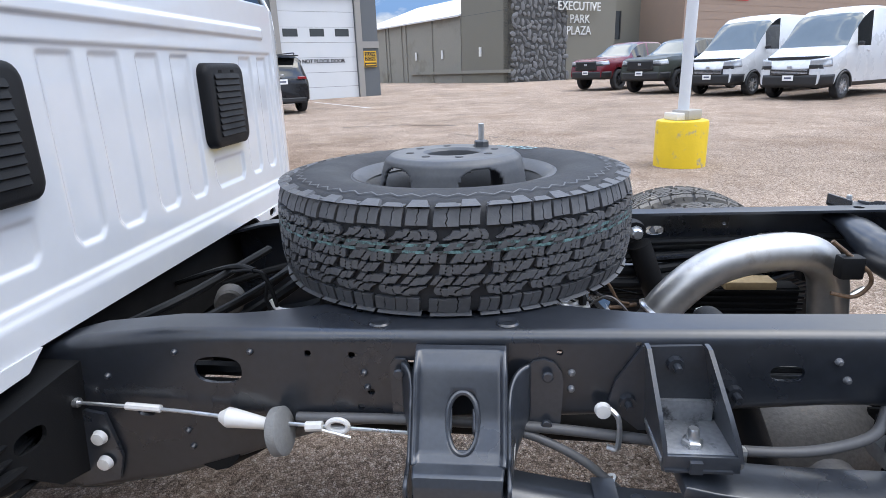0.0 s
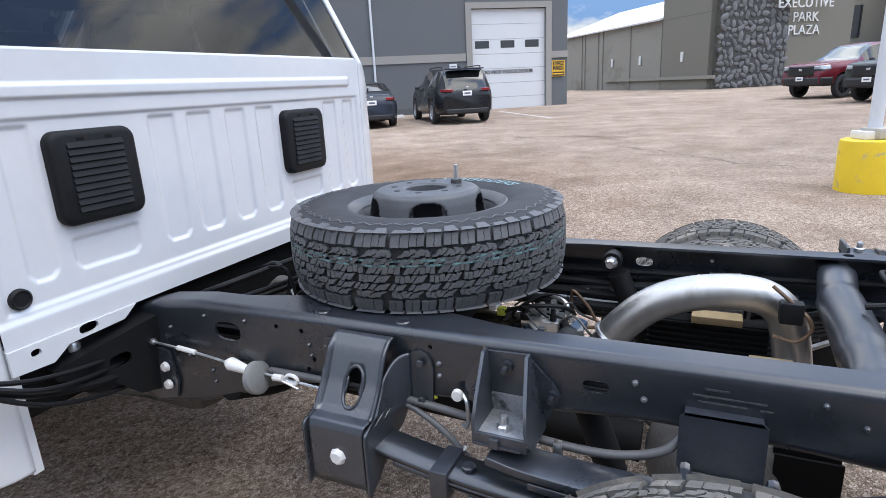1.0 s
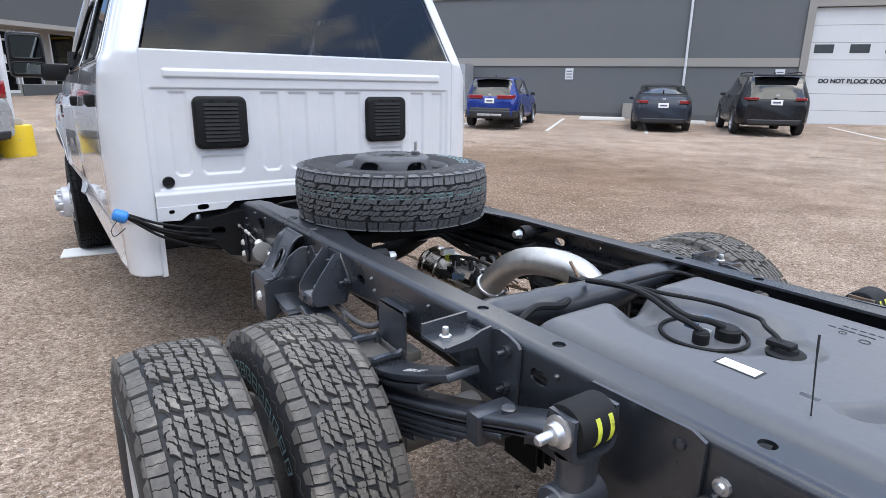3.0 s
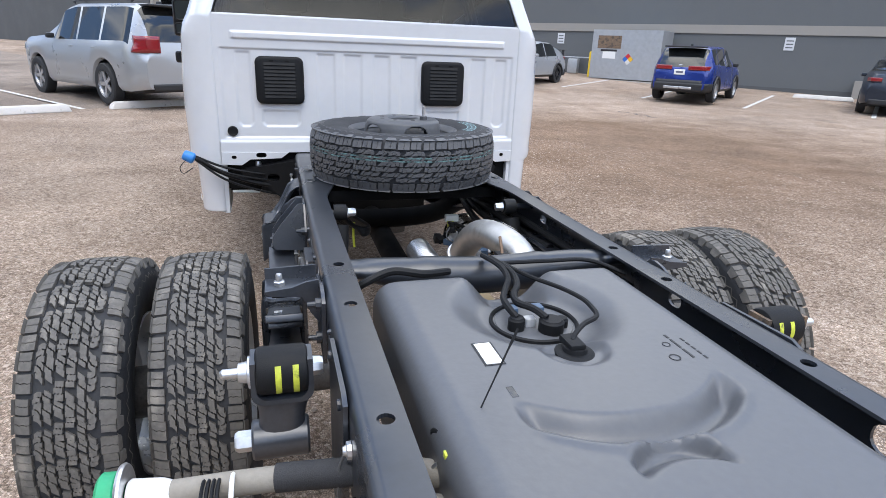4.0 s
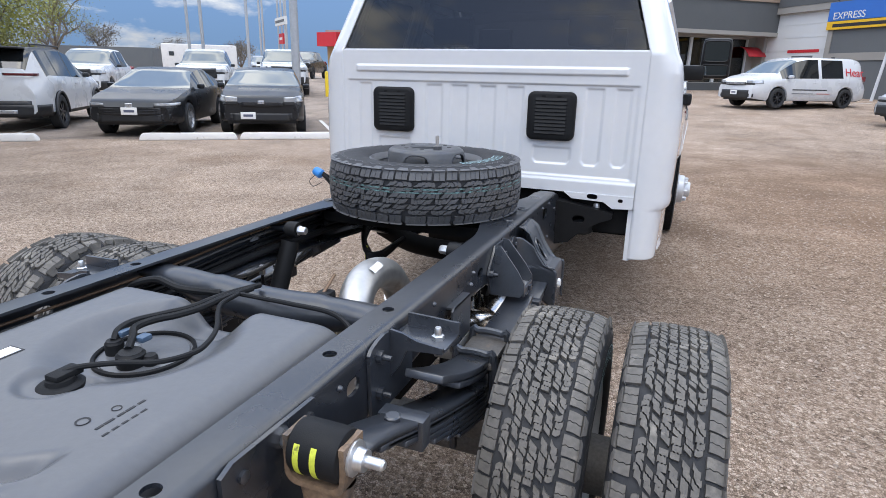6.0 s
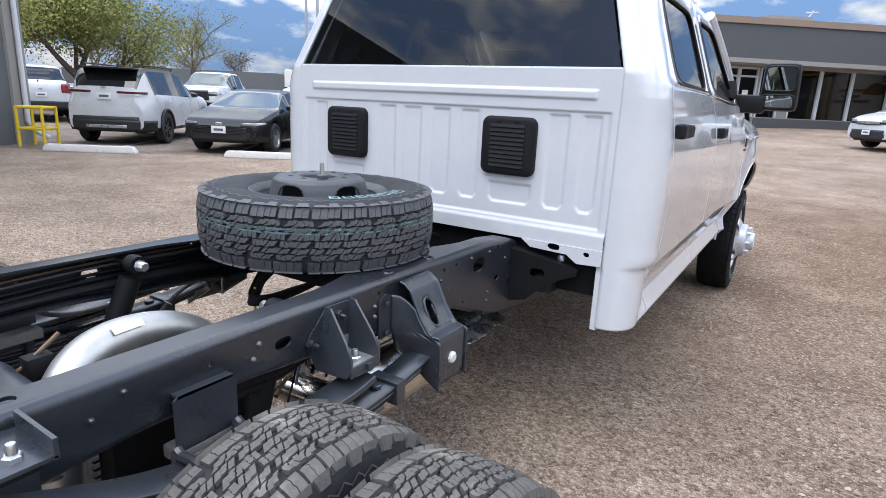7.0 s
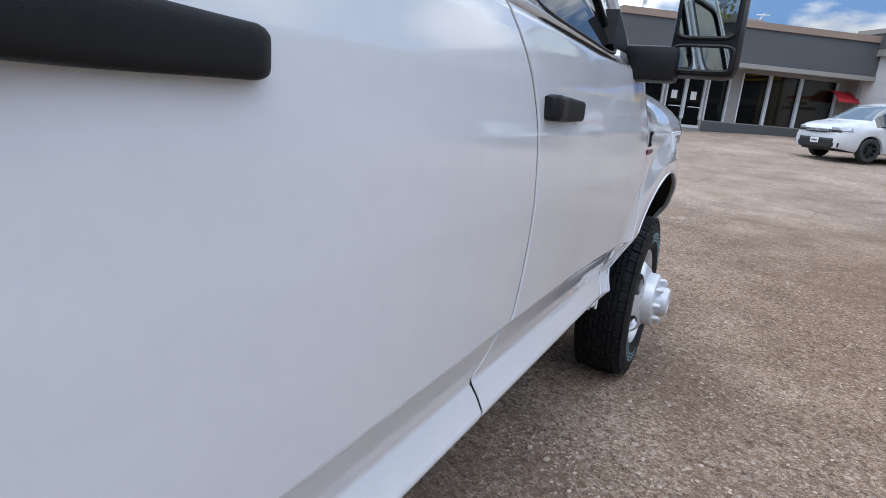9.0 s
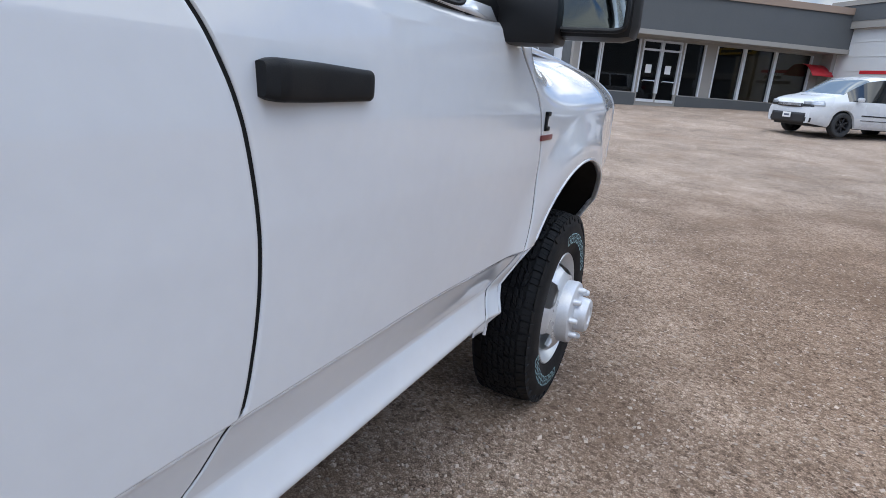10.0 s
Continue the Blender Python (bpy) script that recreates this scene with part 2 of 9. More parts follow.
M["yellow_mark"] = mat("yellow_paint_mark", (0.56, 0.60, 0.06), 0.5, var=0.2, scale=30, dirt=(0.08, 0.085, 0.03), dirt_at=0.56, dirt_scale=40)
M["rust"] = mat("surface_rust_steel", (0.19, 0.128, 0.082), 0.5, var=0.4, scale=14, dirt=(0.05, 0.045, 0.04), dirt_at=0.5, dirt_scale=12, bump=0.0008)
M["cast"] = mat("cast_iron", (0.115, 0.108, 0.100), 0.6, 0.2, var=0.35, scale=9, dirt=(0.20, 0.16, 0.12), dirt_at=0.63, dirt_scale=11, bump=0.001, bscale=120)
M["hose"] = mat("tan_fuel_hose", (0.27, 0.245, 0.205), 0.7, var=0.12, scale=12, bump=0.0005)
M["braid"] = mat("black_braided_sleeve", (0.03, 0.03, 0.032), 0.75, var=0.5, scale=20, fine=400, bump=0.001, bscale=500)
M["green"] = mat("green_plastic_cap", (0.02, 0.34, 0.15), 0.4, var=0.08, scale=20)
M["blue_cap"] = mat("blue_plastic_cap", (0.03, 0.22, 0.60), 0.4, var=0.08, scale=20)
M["connector"] = mat("grey_blue_connector", (0.06, 0.10, 0.16), 0.45, var=0.1, scale=20)
M["label"] = mat("white_paper_label", (0.78, 0.78, 0.76), 0.6, var=0.06, scale=40)
M["ink"] = mat("dark_ink", (0.02, 0.02, 0.022), 0.6, var=0.1)
M["paleink"] = mat("pale_ink", (0.62, 0.63, 0.62), 0.6, var=0.1)
M["raised"] = mat("pale_blue_tyre_lettering", (0.30, 0.47, 0.50), 0.6, var=0.25, scale=40)
M["conduit"] = mat("grey_cable_conduit", (0.105, 0.104, 0.105), 0.5, var=0.12, scale=14)
M["worn_steel"] = mat("worn_pale_steel", (0.30, 0.31, 0.325), 0.42, 0.4, var=0.25, scale=25, dirt=(0.05, 0.052, 0.057), dirt_at=0.54, dirt_scale=22)
M["chipped"] = mat("chipped_bolt_head", (0.16, 0.165, 0.175), 0.4, 0.3, var=0.4, scale=60)
M["print"] = mat("faded_print", (0.062, 0.064, 0.068), 0.5, var=0.3, scale=60)
M["tan"] = mat("tan_block", (0.36, 0.27, 0.15), 0.6, var=0.15, scale=20)
M["tint"] = glass("privacy_glass", (0.14, 0.145, 0.15), 1.5)
M["pane"] = glass("window_glass", (0.30, 0.34, 0.34), 1.5)
M["side_pane"] = glass("tinted_side_glass", (0.16, 0.18, 0.18), 1.85)
M["shop_pane"] = glass("shop_glass", (0.16, 0.17, 0.17), 1.5)
M["foil"] = mat("crinkled_foil", (0.62, 0.62, 0.61), 0.28, 1.0, var=0.2, scale=30)
M["mirror_black"] = mat("black_mirror_shell", (0.006, 0.0063, 0.007), 0.42, var=0.15, scale=10, spec=0.3)
M["mirror"] = mat("mirror_face", (0.34, 0.38, 0.38), 0.015, 1.0, var=0.01)
M["conc_pad"] = mat("grey_rubber_pad", (0.16, 0.155, 0.145), 0.8, var=0.2, scale=30)
M["brass"] = mat("brown_brake_pipe", (0.17, 0.11, 0.07), 0.5, 0.4, var=0.25, scale=30)
M["badge"] = mat("dull_red_badge", (0.16, 0.03, 0.03), 0.35, var=0.1, scale=30)
M["hub"] = mat("silver_hub_paint", (0.62, 0.63, 0.65), 0.34, 0.3, var=0.08, scale=14)
# near black: the shade on the front tyres is put into this colour
M["rubber_dark"] = mat("clean_black_rubber", (0.008, 0.0082, 0.009), 0.7, var=0.2, scale=9, bump=0.0005, bscale=160, spec=0.25)
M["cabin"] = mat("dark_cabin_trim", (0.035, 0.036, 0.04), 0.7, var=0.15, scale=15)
M["seat"] = mat("grey_seat_cloth", (0.09, 0.095, 0.10), 0.9, var=0.15, scale=30)


# ---- mesh helpers ----
def link(name, bm, material, parent=None, label="", smooth=35.0):
    me = bpy.data.meshes.new(name)
    bmesh.ops.recalc_face_normals(bm, faces=bm.faces)
    bm.to_mesh(me)
    bm.free()
    if smooth:
        me.shade_smooth()
        me.set_sharp_from_angle(angle=radians(smooth))
    me.materials.append(M[material] if isinstance(material, str) else material)
    ob = new(name, me)
    ob.parent = parent
    if label:
        ob["label"] = label
    return ob


def part(name, bm, material, parent, label="", smooth=35.0):
    return link(name, bm, material, parent, label, smooth)


def thing(name, label, category, group="", kind="", at=None):
    return tagged(_place(new(name), at), label, category, group, kind)


def _place(ob, m):
    if m is not None:
        ob.matrix_basis = m
    return ob


def again(ob, m, parent=None, name=None):
    """A further object on the same mesh data, with its children."""
    o = bpy.data.objects.new(name or ob.name.split(".")[0], ob.data)
    scene.collection.objects.link(o)
    o.parent = parent
    o.matrix_basis = m
    if "label" in ob:
        o["label"] = ob["label"]
    for c in ob.children:
        again(c, c.matrix_basis.copy(), o)
    return o


def box(bm, x0, x1, y0, y1, z0, z1, bev=0.0, m=None):
    vs = [bm.verts.new(((x1 + x0) / 2 + sx * (x1 - x0) / 2, (y1 + y0) / 2 + sy * (y1 - y0) / 2, (z1 + z0) / 2 + sz * (z1 - z0) / 2)) for sx in (-1, 1) for sy in (-1, 1) for sz in (-1, 1)]
    fs = [bm.faces.new([vs[i] for i in q]) for q in ((0, 1, 3, 2), (4, 6, 7, 5), (0, 4, 5, 1), (2, 3, 7, 6), (0, 2, 6, 4), (1, 5, 7, 3))]
    if bev:
        es = list({e for f in fs for e in f.edges})
        r = bmesh.ops.bevel(bm, geom=es, offset=bev, segments=2, affect="EDGES", profile=0.6)
        vs = list({v for f in r["faces"] for v in f.verts} | {v for v in vs if v.is_valid})
    if m is not None:
        bmesh.ops.transform(bm, matrix=m, verts=vs)
    return vs


def bx(*a, bev=0.0, m=None):
    bm = bmesh.new()
    box(bm, *a, bev=bev, m=m)
    return bm


def ring_pts(n, r, ph=0.0):
    return [(r * math.cos(ph + 2 * math.pi * i / n), r * math.sin(ph + 2 * math.pi * i / n)) for i in range(n)]


def frames_along(pts):
    pts = [Vector(p) for p in pts]
    tang = [((pts[min(i + 1, len(pts) - 1)] - pts[max(i - 1, 0)]).normalized()) for i in range(len(pts))]
    up = Vector((0, 0, 1)) if abs(tang[0].z) < 0.9 else Vector((1, 0, 0))
    out = []
    u = (up - tang[0] * up.dot(tang[0])).normalized()
    for p, t in zip(pts, tang):
        u = (u - t * u.dot(t)).normalized()
        out.append((p, t, u, t.cross(u)))
    return out


def smooth_path(pts, k=6):
    """Catmull-Rom through the points."""
    P = [Vector(p) for p in pts]
    P = [P[0] * 2 - P[1]] + P + [P[-1] * 2 - P[-2]]
    out = []
    for i in range(1, len(P) - 2):
        a, b, c, d = P[i - 1:i + 3]
        for j in range(k):
            t = j / k
            out.append(0.5 * (2 * b + (c - a) * t + (2 * a - 5 * b + 4 * c - d) * t * t + (3 * b - a - 3 * c + d) * t ** 3))
    return out + [P[-2]]


def tube(bm, pts, r, n=10, smooth=6, caps=True):
    """A round bar or hose along points; r is one radius or one for each point of the smoothed path."""
    path = smooth_path(pts, smooth) if smooth and len(pts) > 2 else [Vector(p) for p in pts]
    rs = r if isinstance(r, (list, tuple)) else [r] * len(path)
    if len(rs) != len(path):
        rs = [rs[min(len(rs) - 1, int(i * len(rs) / len(path)))] for i in range(len(path))]
    rings = [[bm.verts.new(p + u * a + w * b) for a, b in ring_pts(n, rr)] for (p, t, u, w), rr in zip(frames_along(path), rs)]
    for a, b in zip(rings, rings[1:]):
        for i in range(n):
            bm.faces.new((a[i], a[(i + 1) % n], b[(i + 1) % n], b[i]))
    if caps:
        bm.faces.new(rings[0][::-1])
        bm.faces.new(rings[-1])
    return rings


def tb(pts, r, n=10, smooth=6):
    bm = bmesh.new()
    tube(bm, pts, r, n, smooth)
    return bm


def lathe(bm, prof, n=32, m=None, close=False):
    """Turn a profile of (radius, height) about z."""
    rings = [[bm.verts.new((r * math.cos(2 * math.pi * i / n), r * math.sin(2 * math.pi * i / n), h)) for i in range(n)] if r > 1e-5 else [bm.verts.new((0, 0, h))] for r, h in prof]
    pairs = list(zip(rings, rings[1:])) + ([(rings[-1], rings[0])] if close else [])
    for a, b in pairs:
        for i in range(n):
            j = (i + 1) % n
            q = [a[i % len(a)], a[j % len(a)], b[j % len(b)], b[i % len(b)]]
            q = [v for k, v in enumerate(q) if v not in q[:k]]
            if len(q) > 2:
                bm.faces.new(q)
    if m is not None:
        bmesh.ops.transform(bm, matrix=m, verts=[v for r in rings for v in r])


def lt(prof, n=32, m=None, close=False):
    bm = bmesh.new()
    lathe(bm, prof, n, m, close)
    return bm


def plate(bm, poly, thick, m=None, holes=()):
    """An upright plate in the x-z plane from y = 0 to thick; holes are (x, z, rx, rz), cut as real openings."""
    if not holes:
        a = [bm.verts.new((x, 0, z)) for x, z in poly]
        b = [bm.verts.new((x, thick, z)) for x, z in poly]
        bm.faces.new(a)
        bm.faces.new(b[::-1])
        for i in range(len(a)):
            j = (i + 1) % len(a)
            bm.faces.new((a[i], b[i], b[j], a[j]))
        vs = a + b
    else:
        vs = []
        layers = []
        for y in (0, thick):
            es = []
            loops = [poly] + [[(hx + rx * _sq(math.cos(t)), hz + rz * _sq(math.sin(t))) for t in (2 * math.pi * k / 16 for k in range(16))] for hx, hz, rx, rz in holes]
            rings = []
            for lp in loops:
                r = [bm.verts.new((x, y, z)) for x, z in lp]
                es += [bm.edges.new((r[i], r[(i + 1) % len(r)])) for i in range(len(r))]
                rings.append(r)
                vs += r
            bmesh.ops.triangle_fill(bm, edges=es, use_beauty=True)
            layers.append(rings)
        for ra, rb in zip(*layers):
            for i in range(len(ra)):
                j = (i + 1) % len(ra)
                bm.faces.new((ra[i], rb[i], rb[j], ra[j]))
    if m is not None:
        bmesh.ops.transform(bm, matrix=m, verts=vs)
    return vs


def _sq(v):
    return math.copysign(abs(v) ** 0.75, v)


def pl(poly, thick, m=None, holes=()):
    bm = bmesh.new()
    plate(bm, poly, thick, m, holes)
    return bm


def grid(bm, nu, nv, f):
    vs = [[bm.verts.new(f(i / nu, j / nv)) for j in range(nv + 1)] for i in range(nu + 1)]
    for i in range(nu):
        for j in range(nv):
            bm.faces.new((vs[i][j], vs[i + 1][j], vs[i + 1][j + 1], vs[i][j + 1]))
    return vs


def gr(nu, nv, f):
    bm = bmesh.new()
    grid(bm, nu, nv, f)
    return bm


def solid(ob, t, offset=-1.0):
    md = ob.modifiers.new("thickness", "SOLIDIFY")
    md.thickness, md.offset = t, offset
    return ob


def lerp(pts, x):
    """Piecewise linear value at x."""
    if x <= pts[0][0]:
        return pts[0][1]
    for (a, va), (b, vb) in zip(pts, pts[1:]):
        if x <= b:
            return va + (vb - va) * (x - a) / (b - a)
    return pts[-1][1]


def step(a, b, x):
    t = min(1.0, max(0.0, (x - a) / (b - a)))
    return t * t * (3 - 2 * t)


def words(text, size, material, m, parent=None, depth=0.004, name="lettering", align="LEFT", bold=0.0):
    cu = bpy.data.curves.new(name, "FONT")
    cu.body, cu.size, cu.extrude, cu.align_x = text, size, depth, align
    cu.offset = bold
    cu.materials.append(M[material])
    tmp = bpy.data.objects.new(name, cu)
    scene.collection.objects.link(tmp)
    me = bpy.data.meshes.new_from_object(tmp.evaluated_get(bpy.context.evaluated_depsgraph_get()))
    bpy.data.objects.remove(tmp)
    me.materials.clear()
    me.materials.append(M[material])
    ob = new(name, me)
    ob.parent = parent
    ob.matrix_basis = m
    return ob


def face_to(p, u, nrm):
    """A pose with local x along u, local y up and local z along nrm, at p."""
    u, nrm = Vector(u).normalized(), Vector(nrm).normalized()
    v = nrm.cross(u)
    return Matrix(((u.x, v.x, nrm.x, p[0]), (u.y, v.y, nrm.y, p[1]), (u.z, v.z, nrm.z, p[2]), (0, 0, 0, 1)))


# ---- ground ----
def gz(x, y):
    """The lot's height: level round the truck, rising to the west and a little to the north."""
    w = max(0.0, -x - 10.5)
    return min(0.85, 0.045 * w * w / (w + 2.0)) + min(0.25, 0.012 * max(0.0, y - 9.0))


def spaced(lo, hi):
    near = [lo + (hi - lo) * i / 90 for i in range(91)]
    return [-900, -500, -260, -140, -90] + near + [90, 140, 260, 500, 900]


bm = bmesh.new()
gx, gy = spaced(-60, 60), spaced(-60, 70)
gv = [[bm.verts.new((x, y, gz(x, y))) for y in gy] for x in gx]
for i in range(len(gx) - 1):
    for j in range(len(gy) - 1):
        bm.faces.new((gv[i][j], gv[i + 1][j], gv[i + 1][j + 1], gv[i][j + 1]))
tagged(link("ground", bm, "ground"), "tan gravel and worn asphalt parking lot", "ground", kind="structure")

# loose stones near the truck
rs = random.Random(4)
bm = bmesh.new()
for k in range(44000):
    a, r = rs.uniform(0, 2 * math.pi), rs.uniform(0.15, 1) ** 0.75 * 6.5
    x, y, s = -0.5 + r * math.cos(a), r * math.sin(a), rs.uniform(0.0035, 0.009) * (1.6 if rs.random() < 0.06 else 1)
    ax, ay, az = s * rs.uniform(0.7, 1.5), s * rs.uniform(0.7, 1.3), s * rs.uniform(0.4, 0.8)
    c, sn = math.cos(a * 7), math.sin(a * 7)
    v = [bm.verts.new((x + c * px * ax - sn * py * ay, y + sn * px * ax + c * py * ay, gz(x, y) + az * (0.45 + pz))) for px, py, pz in ((1, 0.2, 0), (0.1, 1, -0.1), (-1, 0.1, 0.1), (-0.2, -1, 0), (0.1, -0.1, 0.8), (0, 0, -0.9))]
    for q in ((0, 1, 4), (1, 2, 4), (2, 3, 4), (3, 0, 4)):
        bm.faces.new([v[i] for i in q])
tagged(link("loose_gravel", bm, "stone_chip", smooth=0), "loose tan and grey gravel stones on the lot", "gravel", kind="stuff")

# tar cracks and worn stall lines, laid just over the ground
def strip(name, pts, width, material, label, category, jag=0.0, seed=1, lift=0.006):
    q = random.Random(seed)
    bm = bmesh.new()
    fr = frames_along([(x, y, 0) for x, y in pts]) if not jag else frames_along([(p.x + q.uniform(-jag, jag), p.y + q.uniform(-jag, jag), 0) for p in smooth_path([(x, y, 0) for x, y in pts], 9)])
    last = None
    for p, t, u, w in fr:
        s = Vector((t.y, -t.x, 0)) * width / 2 * (q.uniform(0.5, 1.3) if jag else 1)
        row = [bm.verts.new((v.x, v.y, gz(v.x, v.y) + lift)) for v in (p + s, p - s)]
        if last:
            bm.faces.new((*last, row[1], row[0]))
        last = row
    return tagged(link(name, bm, material), label, category, kind="structure")


strip("tar_crack", [(-0.2, 10.6), (0.9, 9.6), (1.7, 8.6), (2.5, 8.1)], 0.022, "crack", "dark tar crack in the worn asphalt", "crack", 0.10, 3)
strip("tar_crack", [(-3.0, 12.3), (-1.6, 12.6), (-0.2, 12.1)], 0.06, "crack", "dark tar crack in the worn asphalt", "crack", 0.08, 5)
strip("tar_crack", [(-10.6, 7.9), (-9.8, 8.15), (-9.0, 8.2)], 0.06, "crack", "dark tar crack in the worn asphalt", "crack", 0.12, 7)
strip("tar_crack", [(-16.2, -1.5), (-14.8, -2.6), (-13.8, -3.1)], 0.12, "crack", "dark tar crack in the worn asphalt", "crack", 0.10, 9)

# smoother, darker asphalt beyond the wheel stops
M["asphalt"] = gravel("worn_asphalt", ((0.22, 0.175, 0.14), (0.43, 0.35, 0.29), (0.61, 0.53, 0.455)), 130.0, (0.12, 0.10, 0.085), 0.6)
bm = bmesh.new()


def lot(u, v):
    a, d = -14 + 22 * u, 0.25 + 60 * v * v
    x, y = -7.0 - 0.6 * a - 0.8 * d, -7.3 + 0.8 * a - 0.6 * d
    return (x, y, gz(x, y) + 0.004)


grid(bm, 40, 60, lot)
tagged(link("asphalt_lot", bm, "asphalt"), "worn grey brown asphalt parking rows", "asphalt", kind="structure")

# ---- buildings: all square to one another, 38 degrees off the truck ----
AU, AN = Vector((-0.788, -0.616, 0)), Vector((0.616, -0.788, 0))
M["grey_wall"] = mat("grey_painted_wall", (0.118, 0.126, 0.131), 0.8, var=0.05, scale=1.2, fine=30, bump=0.001, bscale=60)
M["grey_fascia"] = mat("grey_fascia", (0.088, 0.093, 0.096), 0.8, var=0.06, scale=1.0, fine=20)
M["beige"] = mat("beige_trim", (0.29, 0.275, 0.25), 0.75, var=0.07, scale=1.5)
M["door_white"] = mat("white_door_panel", (0.62, 0.63, 0.63), 0.5, var=0.03, scale=2)
M["door_glass"] = mat("dark_door_glass", (0.055, 0.062, 0.066), 0.15, var=0.1)
M["concrete"] = mat("tilt_up_concrete", (0.235, 0.225, 0.192), 0.9, var=0.10, scale=0.5, fine=9, dirt=(0.18, 0.165, 0.13), dirt_at=0.55, dirt_scale=0.35, bump=0.004, bscale=20)
M["olive"] = mat("olive_stucco", (0.17, 0.162, 0.132), 0.9, var=0.06, scale=0.8, bump=0.003, bscale=40)
M["stone"] = mat("dark_ledge_stone", (0.135, 0.135, 0.135), 0.85, var=0.45, scale=3.0, rnd=1.0, bump=0.01, bscale=12)
M["mortar"] = mat("dark_mortar", (0.06, 0.06, 0.058), 0.95, var=0.2)
M["brick"] = mat("tan_brick", (0.29, 0.215, 0.165), 0.85, var=0.14, scale=2, rnd=0.6)
M["roof_white"] = mat("white_metal_roof", (0.72, 0.74, 0.75), 0.4, var=0.04, scale=1)
M["red"] = mat("red_awning", (0.50, 0.02, 0.03), 0.6, var=0.08, scale=3)
M["sign_yellow"] = mat("yellow_sign", (0.72, 0.42, 0.02), 0.5, var=0.05)
M["sign_blue"] = mat("blue_sign", (0.03, 0.14, 0.48), 0.5, var=0.05)
M["sign_white"] = mat("white_sign_letters", (0.66, 0.66, 0.63), 0.5, var=0.03)
M["post_yellow"] = mat("chipped_yellow_paint", (0.75, 0.52, 0.02), 0.55, var=0.10, scale=4, dirt=(0.34, 0.30, 0.22), dirt_at=0.575, dirt_scale=9, bump=0.002, bscale=25)
M["conc_plain"] = mat("plain_concrete", (0.40, 0.38, 0.34), 0.9, var=0.15, scale=6, bump=0.002, bscale=60)
M["block_white"] = mat("white_painted_concrete", (0.70, 0.68, 0.65), 0.8, var=0.08, scale=5, dirt=(0.38, 0.34, 0.29), dirt_at=0.60, dirt_scale=9, bump=0.004, bscale=30)
M["pole_grey"] = mat("pale_grey_pole", (0.62, 0.64, 0.66), 0.45, var=0.06, scale=5)
M["tan_wall"] = mat("tan_stucco", (0.38, 0.265, 0.135), 0.85, var=0.05, scale=1)
M["galv"] = mat("galvanised_steel", (0.42, 0.44, 0.46), 0.45, 0.5, var=0.15, scale=7, dirt=(0.30, 0.17, 0.08), dirt_at=0.68, dirt_scale=5)


class Wall:
    """Boxes on an upright wall: u along it, z up, d out of it."""

    def __init__(self, origin, u, n):
        self.o, self.u, self.n = Vector(origin), Vector(u), Vector(n)

    def at(self, u, d, z):
        p = self.o + self.u * u + self.n * d
        return Vector((p.x, p.y, z))

    def box(self, bm, u0, u1, z0, z1, d0, d1):
        vs = [bm.verts.new(self.at(u, d, z)) for u in (u0, u1) for d in (d0, d1) for z in (z0, z1)]
        for q in ((0, 1, 3, 2), (4, 6, 7, 5), (0, 4, 5, 1), (2, 3, 7, 6), (0, 2, 6, 4), (1, 5, 7, 3)):
            bm.faces.new([vs[i] for i in q])

    def one(self, name, material, parent, *a, label=""):
        bm = bmesh.new()
        self.box(bm, *a)
        return part(name, bm, material, parent, label, 0)

    def with_openings(self, bm, u0, u1, z0, z1, d0, d1, holes):
        """A wall slab with rectangular openings (u0, u1, z0, z1) through it."""
        us = sorted({u0, u1, *(h[0] for h in holes), *(h[1] for h in holes)})
        for a, b in zip(us, us[1:]):
            cut = sorted((h[2], h[3]) for h in holes if h[0] <= a and h[1] >= b)
            z = z0
            for lo, hi in cut + [(z1, z1)]:
                if lo > z + 1e-4:
                    self.box(bm, a, b, z, lo, d0, d1)
                z = max(z, hi)


def lettering(wall, text, size, material, u, z, d, parent, along=-1, depth=0.01, align="LEFT", bold=0.0):
    uu = wall.u * along
    return words(text, size, material, face_to(wall.at(u, d, z), uu, wall.n), parent, depth, align=align, bold=bold)


# grey service building with the overhead door
NW = Wall((-5.85, 25.98, 0), AU, AN)
b = thing("service_building", "long grey painted service building with beige bands", "building", kind="structure")
bm = bmesh.new()
NW.with_openings(bm, -1.12, 30.7, -0.3, 5.9, -0.35, 0.0, [(-0.05, 3.45, -0.3, 4.5)])
part("wall", bm, "grey_wall", b, smooth=0)
NW.one("end_wall", "grey_wall", b, -1.12, -0.8, -0.3, 5.9, -14, -0.35)
NW.one("back_wall", "grey_wall", b, -1.12, 30.7, -0.3, 5.9, -14.3, -14)
NW.one("roof", "beige", b, -1.3, 30.9, 5.9, 6.1, -14.4, 0.12)
NW.one("band", "beige", b, -1.14, -0.30, 2.33, 2.62, 0.0, 0.05)
NW.one("band", "beige", b, 3.75, 30.7, 2.33, 2.66, 0.0, 0.05)
NW.one("band", "beige", b, -1.14, 30.7, 5.12, 5.5, 0.0, 0.06)
NW.one("plinth", "grey_fascia", b, 3.75, 30.7, -0.3, 0.42, 0.0, 0.03)
for u0, u1, z0, z1 in ((3.45, 3.72, -0.3, 4.75), (-0.32, -0.05, -0.3, 4.75), (-0.05, 3.45, 4.5, 4.75)):
    NW.one("door_trim", "beige", b, u0, u1, z0, z1, 0.0, 0.07)
